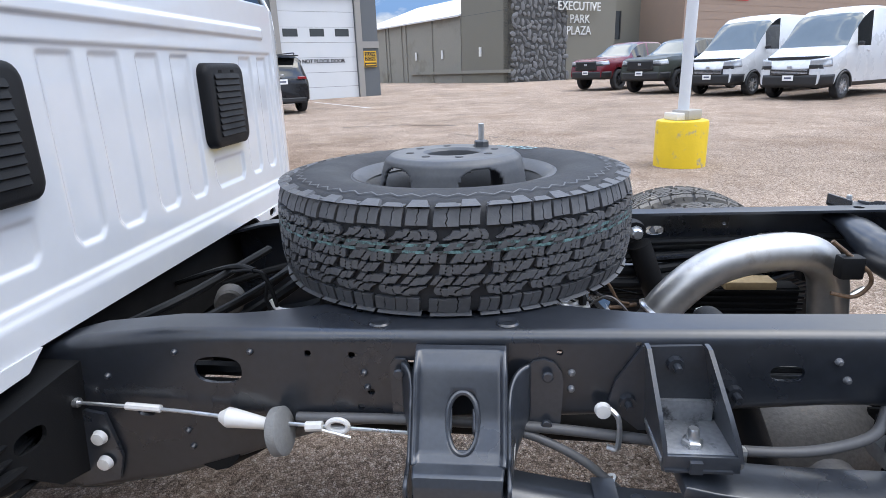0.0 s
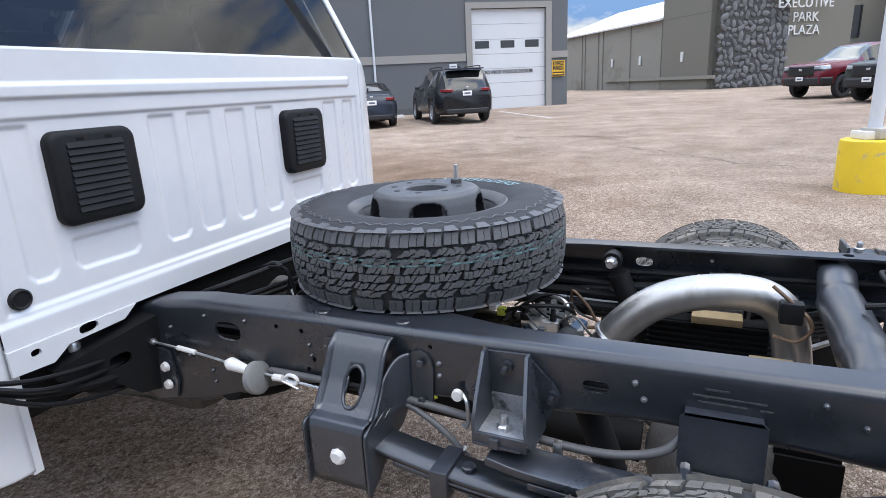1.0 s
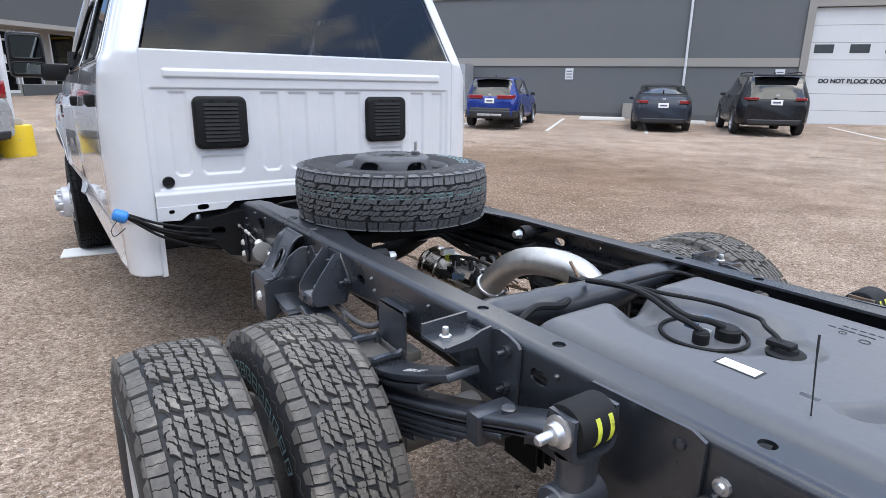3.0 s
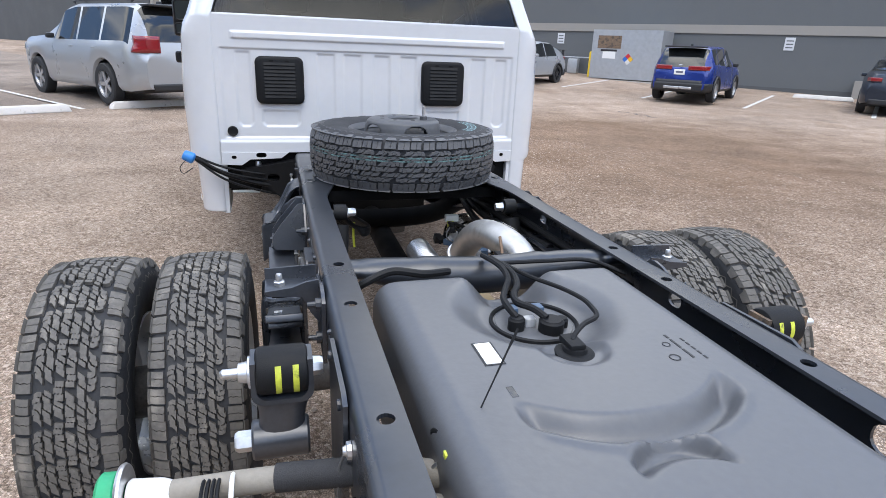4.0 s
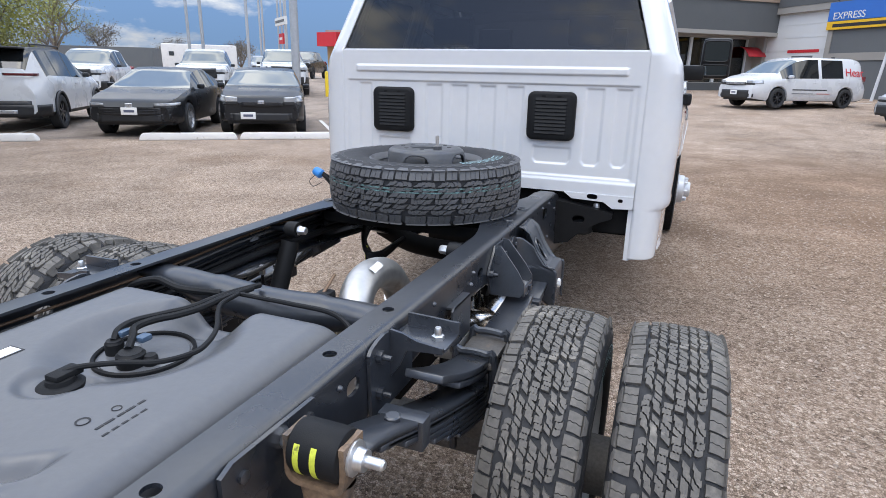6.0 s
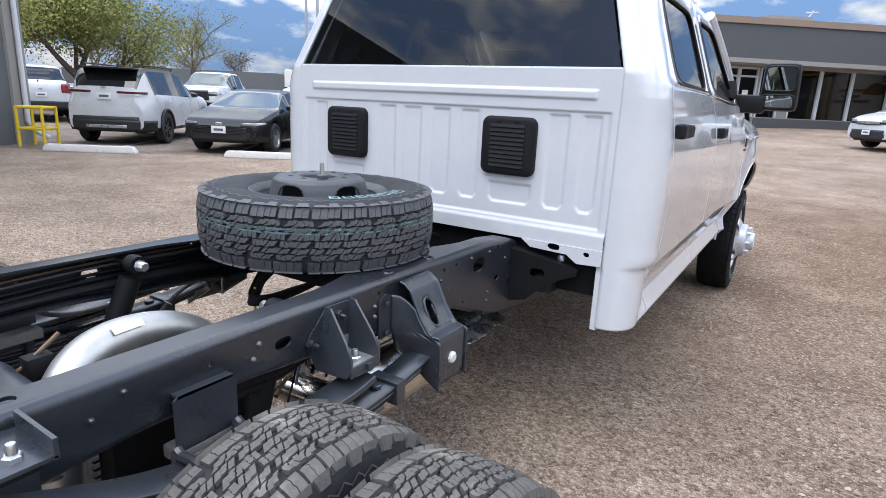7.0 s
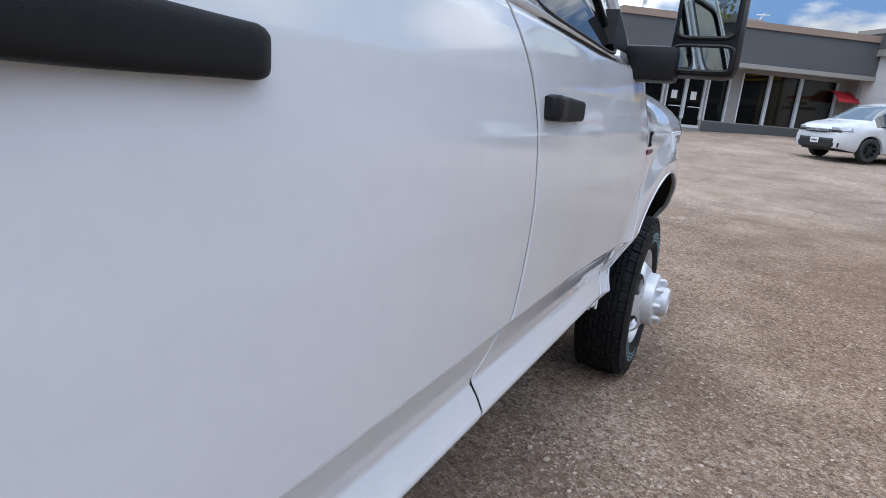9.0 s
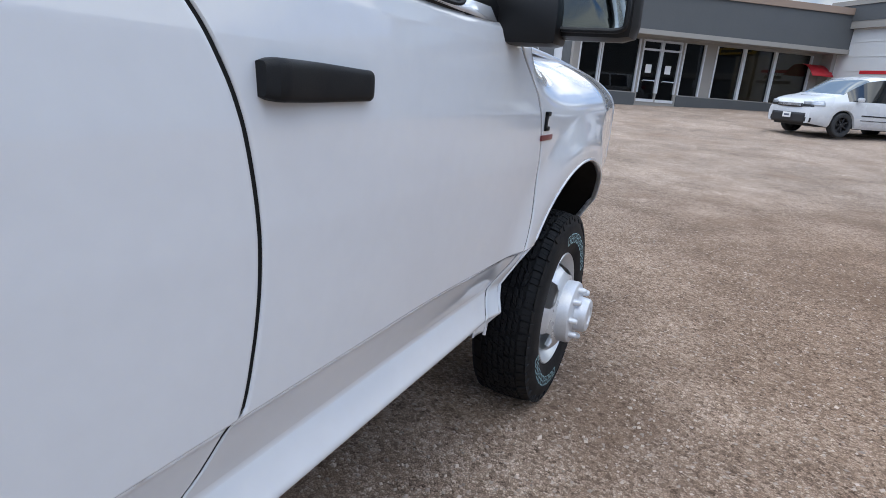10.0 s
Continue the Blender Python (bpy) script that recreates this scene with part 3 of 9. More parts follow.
for i, u in enumerate((7.85,)):
    bm = bmesh.new()
    p0, p1, p2, p3 = (NW.at(u, 0.07, z) for z in (5.1, 2.7, 2.3, 0.12))
    tube(bm, [p0, p1, p2, p3], 0.05, 8, 0)
    part("downspout", bm, "pole_grey", b, "pale downspout")
d = NW.one("overhead_door", "ink", b, -0.05, 3.45, 0.0, 4.5, -0.22, -0.17, label="white overhead door with small windows")
for k in range(7):
    z0, z1 = 0.08 + k * 0.63, 0.08 + (k + 1) * 0.63 - 0.012
    NW.one("door_panel", "door_white", d, -0.04, 3.44, z0, z1, -0.16, -0.10)
for u in (0.25, 1.42, 2.62):
    NW.one("door_window", "door_glass", d, u, u + 0.66, 2.84, 3.16, -0.12, -0.094)
bm = bmesh.new()
NW.box(bm, -0.05, 3.45, 0.0, 0.07, -0.2, -0.10)
part("door_seal", bm, "ink", d, smooth=0)
lettering(NW, "DO NOT BLOCK DOOR", 0.222, "ink", 2.95, 1.74, -0.094, d, bold=0.008)
s = thing("slow_zone_sign", "yellow and black slow zone sign on the wall", "sign")
NW.one("board", "sign_yellow", s, -0.96, -0.34, 1.5, 2.2, 0.06, 0.08)
NW.one("caption_field", "ink", s, -0.94, -0.36, 1.52, 1.70, 0.08, 0.085)
for z in (2.0, 1.80):
    NW.one("word_field", "ink", s, -0.92, -0.38, z - 0.02, z + 0.16, 0.08, 0.084)
lettering(NW, "SLOW", 0.19, "sign_yellow", -0.42, 2.0, 0.087, s, depth=0.002)
lettering(NW, "ZONE", 0.19, "sign_yellow", -0.42, 1.8, 0.087, s, depth=0.002)
NW.one("bar", "sign_yellow", s, -0.90, -0.40, 1.58, 1.64, 0.085, 0.088)
for u in (4.35, 12.5, 21.9, 26.0):
    s = thing("stall_sign", "small pale parking sign on the grey wall", "sign", "wall parking signs")
    NW.one("board", "pole_grey", s, u - 0.17, u + 0.17, 1.78, 2.24, 0.01, 0.03)
    for k in range(3):
        NW.one("bar", "grey_wall", s, u - 0.12, u + 0.12, 1.86 + k * 0.12, 1.90 + k * 0.12, 0.03, 0.034)
s = thing("wall_utility_box", "beige utility box beside the grey wall", "utility box")
NW.one("body", "beige", s, 9.55, 10.15, 0.1, 0.82, 0.05, 0.45)
# the blue and yellow service sign and its leaning pole
s = thing("service_sign", "blue and yellow drive-in service sign on the wall", "sign")
NW.one("board", "sign_blue", s, 27.75, 31.0, 4.05, 4.85, 0.05, 0.13)
NW.one("lower_board", "sign_yellow", s, 27.75, 31.0, 3.68, 4.03, 0.05, 0.13)
lettering(NW, "EXPRESS", 0.42, "sign_white", 30.75, 4.12, 0.135, s)
NW.one("bar", "ink", s, 28.1, 30.7, 3.78, 3.92, 0.13, 0.134)
s = thing("leaning_pole", "pale leaning utility pole by the wall", "pole")
bm = bmesh.new()
tube(bm, [NW.at(27.5, 0.9, 0.45), NW.at(26.95, 0.7, 6.4)], 0.06, 10, 0)
part("pole", bm, "pole_grey", s)

# wide white door in the corner, and the glazed front that meets it
b = thing("corner_bay", "white overhead door in the corner bay", "building", kind="structure")
NW.one("door", "door_white", b, 30.95, 34.6, 0.4, 4.6, -0.25, -0.15, label="wide white overhead door")
for k in range(6):
    NW.one("door_rib", "door_white", b, 30.95, 34.6, 1.05 + k * 0.6, 1.07 + k * 0.6, -0.15, -0.135)
NW.one("jamb", "beige", b, 34.6, 35.3, 0.0, 4.9, -0.35, 0.05)
NW.one("jamb", "beige", b, 30.7, 30.95, 0.0, 4.9, -0.35, 0.05)
NW.one("lintel", "beige", b, 30.95, 34.6, 4.6, 4.9, -0.35, 0.06)
NW.one("fascia", "grey_fascia", b, 30.7, 35.3, 4.9, 5.55, -0.35, 0.08)
NW.one("coping", "beige", b, 30.6, 35.3, 5.55, 5.75, -6, 0.12)
for z, u0, u1 in ((2.74, 31.4, 33.2), (2.45, 31.7, 32.9), (2.2, 31.2, 33.6)):
    NW.one("red_bar" if z > 2.7 else "bar", "red" if z > 2.7 else "grey_wall", b, u0, u1, z, z + 0.14, -0.15, -0.13)
WW = Wall((-33.6, 4.3, 0), (0.616, -0.788, 0), (0.788, 0.616, 0))
b = thing("showroom_building", "low grey showroom with dark shop windows", "building", kind="structure")
panes = [(0.55, 2.42), (2.50, 4.02), (4.10, 5.45), (6.05, 7.05), (7.22, 8.08), (8.16, 9.02), (9.2, 10.9), (11.0, 11.9)]
bm = bmesh.new()
WW.with_openings(bm, 0, 12.2, 0.2, 3.55, -0.25, 0.0, [(a, c, 0.9 if 7.1 < a < 9.1 else 1.26, 3.45) for a, c in panes])
part("wall", bm, "beige", b, smooth=0)
WW.one("kick_wall", "grey_fascia", b, 0, 7.1, 0.2, 1.22, 0.0, 0.05)
WW.one("kick_wall", "grey_fascia", b, 9.1, 12.2, 0.2, 1.22, 0.0, 0.05)
WW.one("fascia", "grey_fascia", b, -0.4, 12.2, 3.74, 5.15, -0.3, 1.15)
WW.one("soffit_edge", "beige", b, -0.4, 12.2, 3.55, 3.74, -0.3, 1.20)
WW.one("coping", "brick", b, -0.4, 12.2, 5.15, 5.42, -0.3, 1.22)
WW.one("roof", "conc_plain", b, -0.4, 12.2, 5.1, 5.2, -18, -0.3)
WW.one("back_wall", "grey_fascia", b, -0.4, 12.2, 0.2, 5.1, -18.3, -18)
WW.one("end_wall", "grey_fascia", b, 11.9, 12.2, 0.2, 5.1, -18, -0.3)
# the room's dimness is put into this wall's colour, shared with the cab trim
WW.one("inner_wall", "cabin", b, 0, 12.2, 0.3, 3.6, -6.2, -6.0, label="interior wall coloured dark for the unlit room")
WW.one("interior_floor", "grey_fascia", b, 0, 12.2, 0.75, 0.86, -6.0, -0.25)
WW.one("interior_ceiling", "beige", b, 0, 12.2, 3.56, 3.62, -6.0, -0.25)
for a, c in panes:
    w = WW.one("window", "shop_pane", b, a, c, 0.9 if 7.1 < a < 9.1 else 1.26, 3.45, -0.10, -0.09)
    w.visible_shadow = False
    for u in (a, c):
        WW.one("mullion", "pole_grey", w, u - 0.03, u + 0.03, 1.26, 3.45, -0.13, 0.03)
for a, c in panes[4:6]:
    for z0, z1 in ((0.88, 1.0), (3.02, 3.10), (3.38, 3.46)):
        WW.one("door_rail", "pole_grey", b, a, c, z0, z1, -0.12, 0.03)
    bm = bmesh.new()
    tube(bm, [WW.at(a + 0.15, 0.03, 1.75), WW.at(a + 0.15, 0.1, 1.78), WW.at(a + 0.7, 0.1, 1.78), WW.at(a + 0.7, 0.03, 1.75)], 0.02, 6, 0)
    part("door_handle", bm, "zinc", b)
    WW.one("notice", "label", b, a + 0.3, a + 0.58, 2.1, 2.45, -0.088, -0.083)
s = thing("red_awning", "small red awning in the showroom corner", "awning")
part("canvas", gr(2, 6, lambda u, v: tuple(WW.at(-0.05 + u * 1.1, 0.05 + 0.75 * v, 3.08 - 0.5 * v * v))), "red", s)
solid(s.children[0], 0.02)
s = thing("rooftop_unit", "tan air handling unit on the showroom roof", "rooftop unit")
WW.one("body", "beige", s, 3.3, 5.6, 5.2, 6.15, -4.2, -2.4)
WW.one("hood", "tan_wall", s, 3.0, 3.3, 5.4, 6.0, -4.0, -2.6)
bm = bmesh.new()
tube(bm, [WW.at(3.2, -3, 6.1), WW.at(2.9, -3, 6.55)], 0.03, 6, 0)
tube(bm, [WW.at(2.6, -3, 6.5), WW.at(3.3, -3, 6.45)], 0.03, 6, 0)
part("aerial", bm, "pole_grey", s)
s = thing("roof_antenna", "pale antenna mast on the showroom roof", "antenna")
bm = bmesh.new()
tube(bm, [WW.at(9.3, -3, 5.2), WW.at(9.3, -3, 7.4)], 0.035, 6, 0)
part("mast", bm, "pole_grey", s)
for z, o in ((6.3, -0.1), (6.55, 0.1), (6.9, -0.08)):
    WW.one("panel_antenna", "pole_grey", s, 9.3 + o - 0.05, 9.3 + o + 0.05, z, z + 0.3, -3.05, -2.9)

# plaza building: stone corner, stucco sign wall, recess and brick
PF = Wall((1.1, 41.0, 0), (0.788, 0.616, 0), AN)
PS = Wall((1.1, 41.0, 0), (-0.616, 0.788, 0), (-0.788, -0.616, 0))
b = thing("plaza_building", "olive plaza building with stone corner and brick wing", "building", kind="structure")
PF.one("stone_backing", "mortar", b, 0, 5.4, -0.3, 9.5, -0.5, 0.0)
PF.one("sign_wall", "olive", b, 5.4, 10.6, -0.3, 9.5, -0.7, -0.15)
PF.one("recess_back", "olive", b, 10.6, 18.2, -0.3, 9.5, -4.4, -4.2)
PF.one("recess_side", "olive", b, 10.4, 10.6, -0.3, 9.5, -4.2, -0.7)
PF.one("recess_beam", "grey_fascia", b, 10.6, 18.2, 2.3, 2.8, -4.2, -1.2)
w = PF.one("window", "door_glass", b, 11.6, 15.6, 3.3, 5.6, -4.2, -4.15)
for u in (11.6, 12.9, 14.2, 15.6):
    PF.one("mullion", "ink", w, u - 0.06, u + 0.06, 3.3, 5.6, -4.15, -4.08)
PF.one("brick_wall", "brick", b, 18.2, 75, -0.3, 9.5, -4.5, 0.3)
for k in range(14):
    PF.one("brick_course", "brick", b, 18.2, 75, 0.3 + k * 0.62, 0.33 + k * 0.62, 0.3, 0.315)
PF.one("red_band", "red", b, 18.2, 27, 6.25, 6.5, 0.3, 0.36)
PS.one("corner_return", "olive", b, 0.0, 5.65, -0.3, 9.5, -0.5, 0.0)
PS.one("crack_line", "grey_fascia", b, 0.0, 5.6, 5.0, 5.03, 0.0, 0.006)
lettering(PF, "EXECUTIVE", 0.84, "sign_white", 4.15, 5.04, 0.34, b, along=1, depth=0.04)
lettering(PF, "PARK", 0.84, "sign_white", 5.75, 4.22, -0.1, b, along=1, depth=0.04)
lettering(PF, "PLAZA", 0.84, "sign_white", 5.45, 3.42, -0.1, b, along=1, depth=0.04)
q = random.Random(8)
shape = []
for k in range(3):
    bm = bmesh.new()
    bmesh.ops.create_icosphere(bm, subdivisions=1, radius=0.5)
    for v in bm.verts:
        v.co = Vector((v.co.x * q.uniform(0.7, 1.1), v.co.y * q.uniform(0.7, 1.1), v.co.z * q.uniform(0.35, 0.5)))
    me = bpy.data.meshes.new("stone")
    bm.to_mesh(me)
    bm.free()
    me.materials.append(M["stone"])
    shape.append(me)
for row in range(17):
    u = 0.1 + q.uniform(0, 0.2)
    while u < 5.3:
        s = q.uniform(0.32, 0.62)
        o = bpy.data.objects.new("stone", q.choice(shape))
        scene.collection.objects.link(o)
        o.parent = b.children[0]
        p = PF.at(u + s / 2, 0.02, 0.1 + row * 0.42 + q.uniform(-0.12, 0.12))
        o.matrix_basis = face_to(p, PF.u, PF.n) @ pose(0, 0, 0, 0, 0, q.uniform(0, 180)) @ Matrix.Diagonal((s * 1.3, s * 0.8, s * 0.8, 1))
        u += s * 0.92
b = thing("warehouse_wing", "low concrete panel wing with a white metal roof", "building", kind="structure")
PS.one("wall", "concrete", b, 5.65, 22, -0.3, 5.2, -0.5, -0.05)
for i, u in enumerate((5.7, 9.9, 14.3, 15.1, 17.6, 18.2)):
    PS.one("panel_joint", "concrete", b, u, u + (0.10 if i != 2 else 0.22), -0.2, 5.15, -0.05, 0.04)
PS.one("ledge", "concrete", b, -0.3, 13.7, 0.92, 1.14, 0.0, 0.16)
bm = bmesh.new()
vs = [bm.verts.new(PS.at(u, dd, z)) for u, dd, z in ((5.65, 0.3, 5.15), (24, 0.3, 5.15), (24, -7, 7.6), (5.65, -7, 7.6))]
bm.faces.new(vs)
r = part("roof", bm, "roof_white", b, "white standing seam metal roof", 0)
solid(r, 0.12)
for u in (3.2, 8.4, 12.6):
    PS.one("wall_vent", "sign_white", b, u - 0.12, u + 0.12, 2.1, 2.75, 0.0, 0.08)
bm = bmesh.new()
tube(bm, [PS.at(10, -4, 6.6), PS.at(10, -4, 7.3)], 0.09, 8, 0)
tube(bm, [PS.at(9.7, -4, 7.3), PS.at(10.3, -4, 7.3)], 0.16, 8, 0)
part("roof_vent", bm, "ink", b)


# ---- wheels of the truck ----
TR = 0.402


def tyre_carcass(n=72):
    prof = [(0.222, -0.088), (0.232, -0.098), (0.262, -0.112), (0.300, -0.1175), (0.335, -0.116), (0.362, -0.111), (0.379, -0.103), (0.3865, -0.090), (0.3895, -0.05), (0.3905, 0)]
    prof = prof + [(r, -h) for r, h in prof[-2::-1]]
    return lt(prof + [(0.212, 0.08), (0.208, 0), (0.212, -0.08)], n, close=True)


def tread_blocks(pitches=54, seed=2):
    """All-terrain tread: siped shoulder lugs and three rows of stepped blocks cut by zigzag sipes."""
    q = random.Random(seed)
    bm = bmesh.new()

    def surf(a, h, lift):
        r = TR - 0.014 * (abs(h) / 0.1) ** 3.4 + lift
        return Vector((r * math.cos(a), r * math.sin(a), h))

    def block(poly, depth=0.0105, taper=0.965, rise=0.0):
        cx, cy = sum(p[0] for p in poly) / len(poly), sum(p[1] for p in poly) / len(poly)
        top = [bm.verts.new(surf(cx + (a - cx) * taper, cy + (h - cy) * taper, rise)) for a, h in poly]
        low = [bm.verts.new(surf(a, h, -depth)) for a, h in poly]
        bm.faces.new(top)
        for i in range(len(poly)):
            j = (i + 1) % len(poly)
            bm.faces.new((low[i], low[j], top[j], top[i]))

    def row(o, st, sgn, lo, hi, slant, cuts, wave, jog, depth=0.0105):
        """One block of a lane, cut by zigzag sipes into slices whose ends step in and out."""
        last = len(cuts) - 1
        for i, (f0, f1) in enumerate(cuts):
            a, b = lo + jog * (i % 2), hi - jog * ((i + 1) % 2)
            ks = (0.0, 0.18, 0.38, 0.60, 0.80, 1.0)
            left, right = [], []
            for n, k in enumerate(ks):
                h, sl, z = a + (b - a) * k, slant(k), wave * (-1) ** n
                left.append((o + sgn * st * (f0 + sl + (z if i else 0)), sgn * h))
                right.append((o + sgn * st * (f1 + sl + (z if i < last else 0)), sgn * h))
            block(left + right[::-1], depth=depth, rise=q.uniform(-0.0006, 0.0004))

    wt = [q.choice((0.88, 1.0, 1.12)) for _ in range(pitches)]
    at = [2 * math.pi * sum(wt[:i]) / sum(wt) for i in range(pitches + 1)]
    for i in range(pitches):
        a, st = at[i], at[i + 1] - at[i]
        for sgn in (-1, 1):
            o = a + (0.5 * st if sgn > 0 else 0)
            # shoulder lug with two wavy sipes, long and short by turns
            row(o, st, sgn, 0.0690 if i % 2 else 0.0715, 0.1065 if i % 2 else 0.1015, lambda k: 0.10 * k * k, ((0.03, 0.47), (0.492, 0.90)), 0.028, 0.0)
            # two half rows beside the groove, their cross grooves turning by turns
            tilt = 0.34 if i % 2 else -0.06
            row(o + 0.30 * st, st, sgn, 0.0452, 0.0640, lambda k: tilt * k + 0.08 * math.sin(math.pi * k), ((0.04, 0.31), (0.332, 0.60), (0.622, 0.90)), 0.022, 0.0028)
            row(o + (0.40 if i % 2 else 0.25) * st, st, sgn, 0.0252, 0.0432, lambda k: -0.10 + 0.26 * k, ((0.05, 0.33), (0.352, 0.62), (0.642, 0.91)), -0.022, 0.0028)
            # lug running down the sidewall, long and short by turns
            r0, r1, h0, h1 = 0.391, 0.380 if i % 2 else 0.369, sgn * 0.106, sgn * (0.1100 if i % 2 else 0.1130)
            o2 = o if sgn > 0 else o - st
            vs = [bm.verts.new((r * math.cos(t), r * math.sin(t), h)) for r, h, t in ((r0 + 0.004, h0, o2 + st * 0.12), (r0 + 0.004, h0, o2 + st * 0.98), (r1, h1, o2 + st * 0.82), (r1, h1, o2 + st * 0.22), (r0 - 0.012, h0 - sgn * 0.006, o2 + st * 0.08), (r0 - 0.012, h0 - sgn * 0.006, o2 + st * 1.0), (r1 - 0.006, h1 - sgn * 0.006, o2 + st * 0.86), (r1 - 0.006, h1 - sgn * 0.006, o2 + st * 0.18))]
            for f in ((0, 1, 2, 3), (0, 4, 5, 1), (1, 5, 6, 2), (2, 6, 7, 3), (3, 7, 4, 0)):
                bm.faces.new([vs[k] for k in f])
            # raised zigzag line round the sidewall
            za, zb, zc = (0.343, 0.1172, o), (0.356, 0.1148, o + st * 0.5), (0.343, 0.1172, o + st)
            for (ra, ha, ta), (rb, hb, tb_) in ((za, zb), (zb, zc)):
                vs = [bm.verts.new((r * math.cos(t), r * math.sin(t), sgn * (h + e))) for r, h, t, e in ((ra, ha, ta, 0.001), (rb, hb, tb_, 0.001), (rb - 0.0035, hb + 0.0006, tb_, 0.001), (ra - 0.0035, ha + 0.0006, ta, 0.001))]
                bm.faces.new(vs)
        # centre: two stepped rows that lock into one another
        for sgn in (-1, 1):
            row(a + (0.12 if sgn > 0 else 0.47) * st, st, sgn, 0.0016, 0.0222, lambda k: (0.30 if (i + (sgn > 0)) % 2 else 0.05) * k - 0.1, ((0.05, 0.35), (0.372, 0.63), (0.652, 0.91)), 0.026, 0.0026)
    return bm


def sidewall_letters(sgn=1, arcs=((0.35, 1.75, 9), (3.5, 4.9, 9))):
    """Raised pale bars where the maker's outlined lettering stands."""
    bm = bmesh.new()
    for a0, a1, k in arcs:
        for i in range(k):
            a, w = a0 + (a1 - a0) * i / k, (a1 - a0) / k * 0.72
            for r0, r1, t0, t1 in ((0.318, 0.322, 0, 1), (0.282, 0.286, 0, 1), (0.282, 0.322, 0, 0.14), (0.282, 0.322, 0.86, 1), (0.300, 0.304, 0.1, 0.9 if i % 2 else 0.5)):
                vs = [bm.verts.new((r * math.cos(a + w * t), r * math.sin(a + w * t), sgn * (0.1195 - 0.02 * abs(r - 0.3)))) for r, t in ((r0, t0), (r1, t0), (r1, t1), (r0, t1))]
                bm.faces.new(vs)
    return bm


def perforated_disc(prof, n, holes, span, hole_half):
    """A turned wheel disc whose cone has open, rounded hand holes between two rows of its profile."""
    bm = bmesh.new()
    fine = [(i + k / 5, a[0] + (b[0] - a[0]) * k / 5, a[1] + (b[1] - a[1]) * k / 5) for i, (a, b) in enumerate(zip(prof, prof[1:])) for k in range(5)] + [(len(prof) - 1, *prof[-1])]
    rings = [[bm.verts.new((r * math.cos(2 * math.pi * i / n), r * math.sin(2 * math.pi * i / n), h)) for i in range(n)] for _, r, h in fine]
    mid, reach = (span[0] + span[1]) / 2, (span[1] - span[0]) / 2
    for k, (a, b) in enumerate(zip(rings, rings[1:])):
        p = abs(fine[k][0] + 0.1 - mid) / reach
        for i in range(n):
            ang = abs(((i + 0.5) / n * holes) % 1.0 - 0.5) / hole_half
            if p ** 2.4 + ang ** 2.4 < 1:
                continue
            bm.faces.new((a[i], a[(i + 1) % n], b[(i + 1) % n], b[i]))
    return bm


def rim_barrel():
    return lt([(0.226, -0.098), (0.232, -0.104), (0.236, -0.100), (0.222, -0.088), (0.208, -0.075), (0.200, -0.02), (0.200, 0.03), (0.208, 0.075), (0.222, 0.088), (0.236, 0.100), (0.232, 0.104), (0.226, 0.098), (0.204, 0.07), (0.194, 0.03), (0.194, -0.02), (0.204, -0.07)], 56, close=True)


def bolt(bm, m, r=0.011, h=0.012, n=6):
    lathe(bm, [(0, h), (r * 0.8, h), (r, h * 0.8), (r, 0), (0, 0)], n, m)


CARCASS, TREAD, BARREL = tyre_carcass(), tread_blocks(), rim_barrel()
LETTERS = [sidewall_letters(arcs=(a,)) for a in ((0.35, 1.75, 9), (3.5, 4.9, 9))]


def data(name, bm, material, smooth=35.0):
    me = bpy.data.meshes.new(name)
    bmesh.ops.recalc_face_normals(bm, faces=bm.faces)
    bm.to_mesh(me)
    bm.free()
    if smooth:
        me.shade_smooth()
        me.set_sharp_from_angle(angle=radians(smooth))
    me.materials.append(M[material])
    return me


CARCASS, BARREL, LETTERS = data("tyre", CARCASS, "rubber"), data("rim", BARREL, "silver"), [data("raised_lettering", b, "raised", 0) for b in LETTERS]
TREAD_NEW = TREAD.copy()
TREAD_DARK = TREAD.copy()
TREAD, TREAD_NEW, TREAD_DARK = data("tread", TREAD, "tread", 25), data("tread", TREAD_NEW, "tread_new", 25), data("tread", TREAD_DARK, "rubber_dark", 25)
CARCASS_DARK = CARCASS.copy()
CARCASS_DARK.materials.clear()
CARCASS_DARK.materials.append(M["rubber_dark"])


def sub(name, me, parent, m=None, label=""):
    o = new(name, me)
    o.parent = parent
    if m is not None:
        o.matrix_basis = m
    if label:
        o["label"] = label
    return o


def wheel(parent, m, dish, worn=True, disc="silver"):
    """A mounted wheel; its axis is local z and dish moves the centre disc along it."""
    prof = [(0.196, dish * 0.4 - 0.03), (0.188, dish * 0.55), (0.180, dish * 0.72), (0.165, dish * 0.86), (0.150, dish * 0.94), (0.135, dish), (0.070, dish + 0.004 * (1 if dish > 0 else -1)), (0.062, dish - 0.01)]
    w = part("wheel", perforated_disc(prof, 140, 5, (0.7, 4.2), 0.25), disc, parent)
    w.matrix_basis = m
    # the front tyres take the rubber darkened for the wheel arch's shade
    sub("tyre", CARCASS if worn else CARCASS_DARK, w)
    sub("tread", TREAD if worn else TREAD_DARK, w)
    sub("rim", BARREL, w)
    for arc in LETTERS:
        sub("raised_lettering", arc, w)
    return w


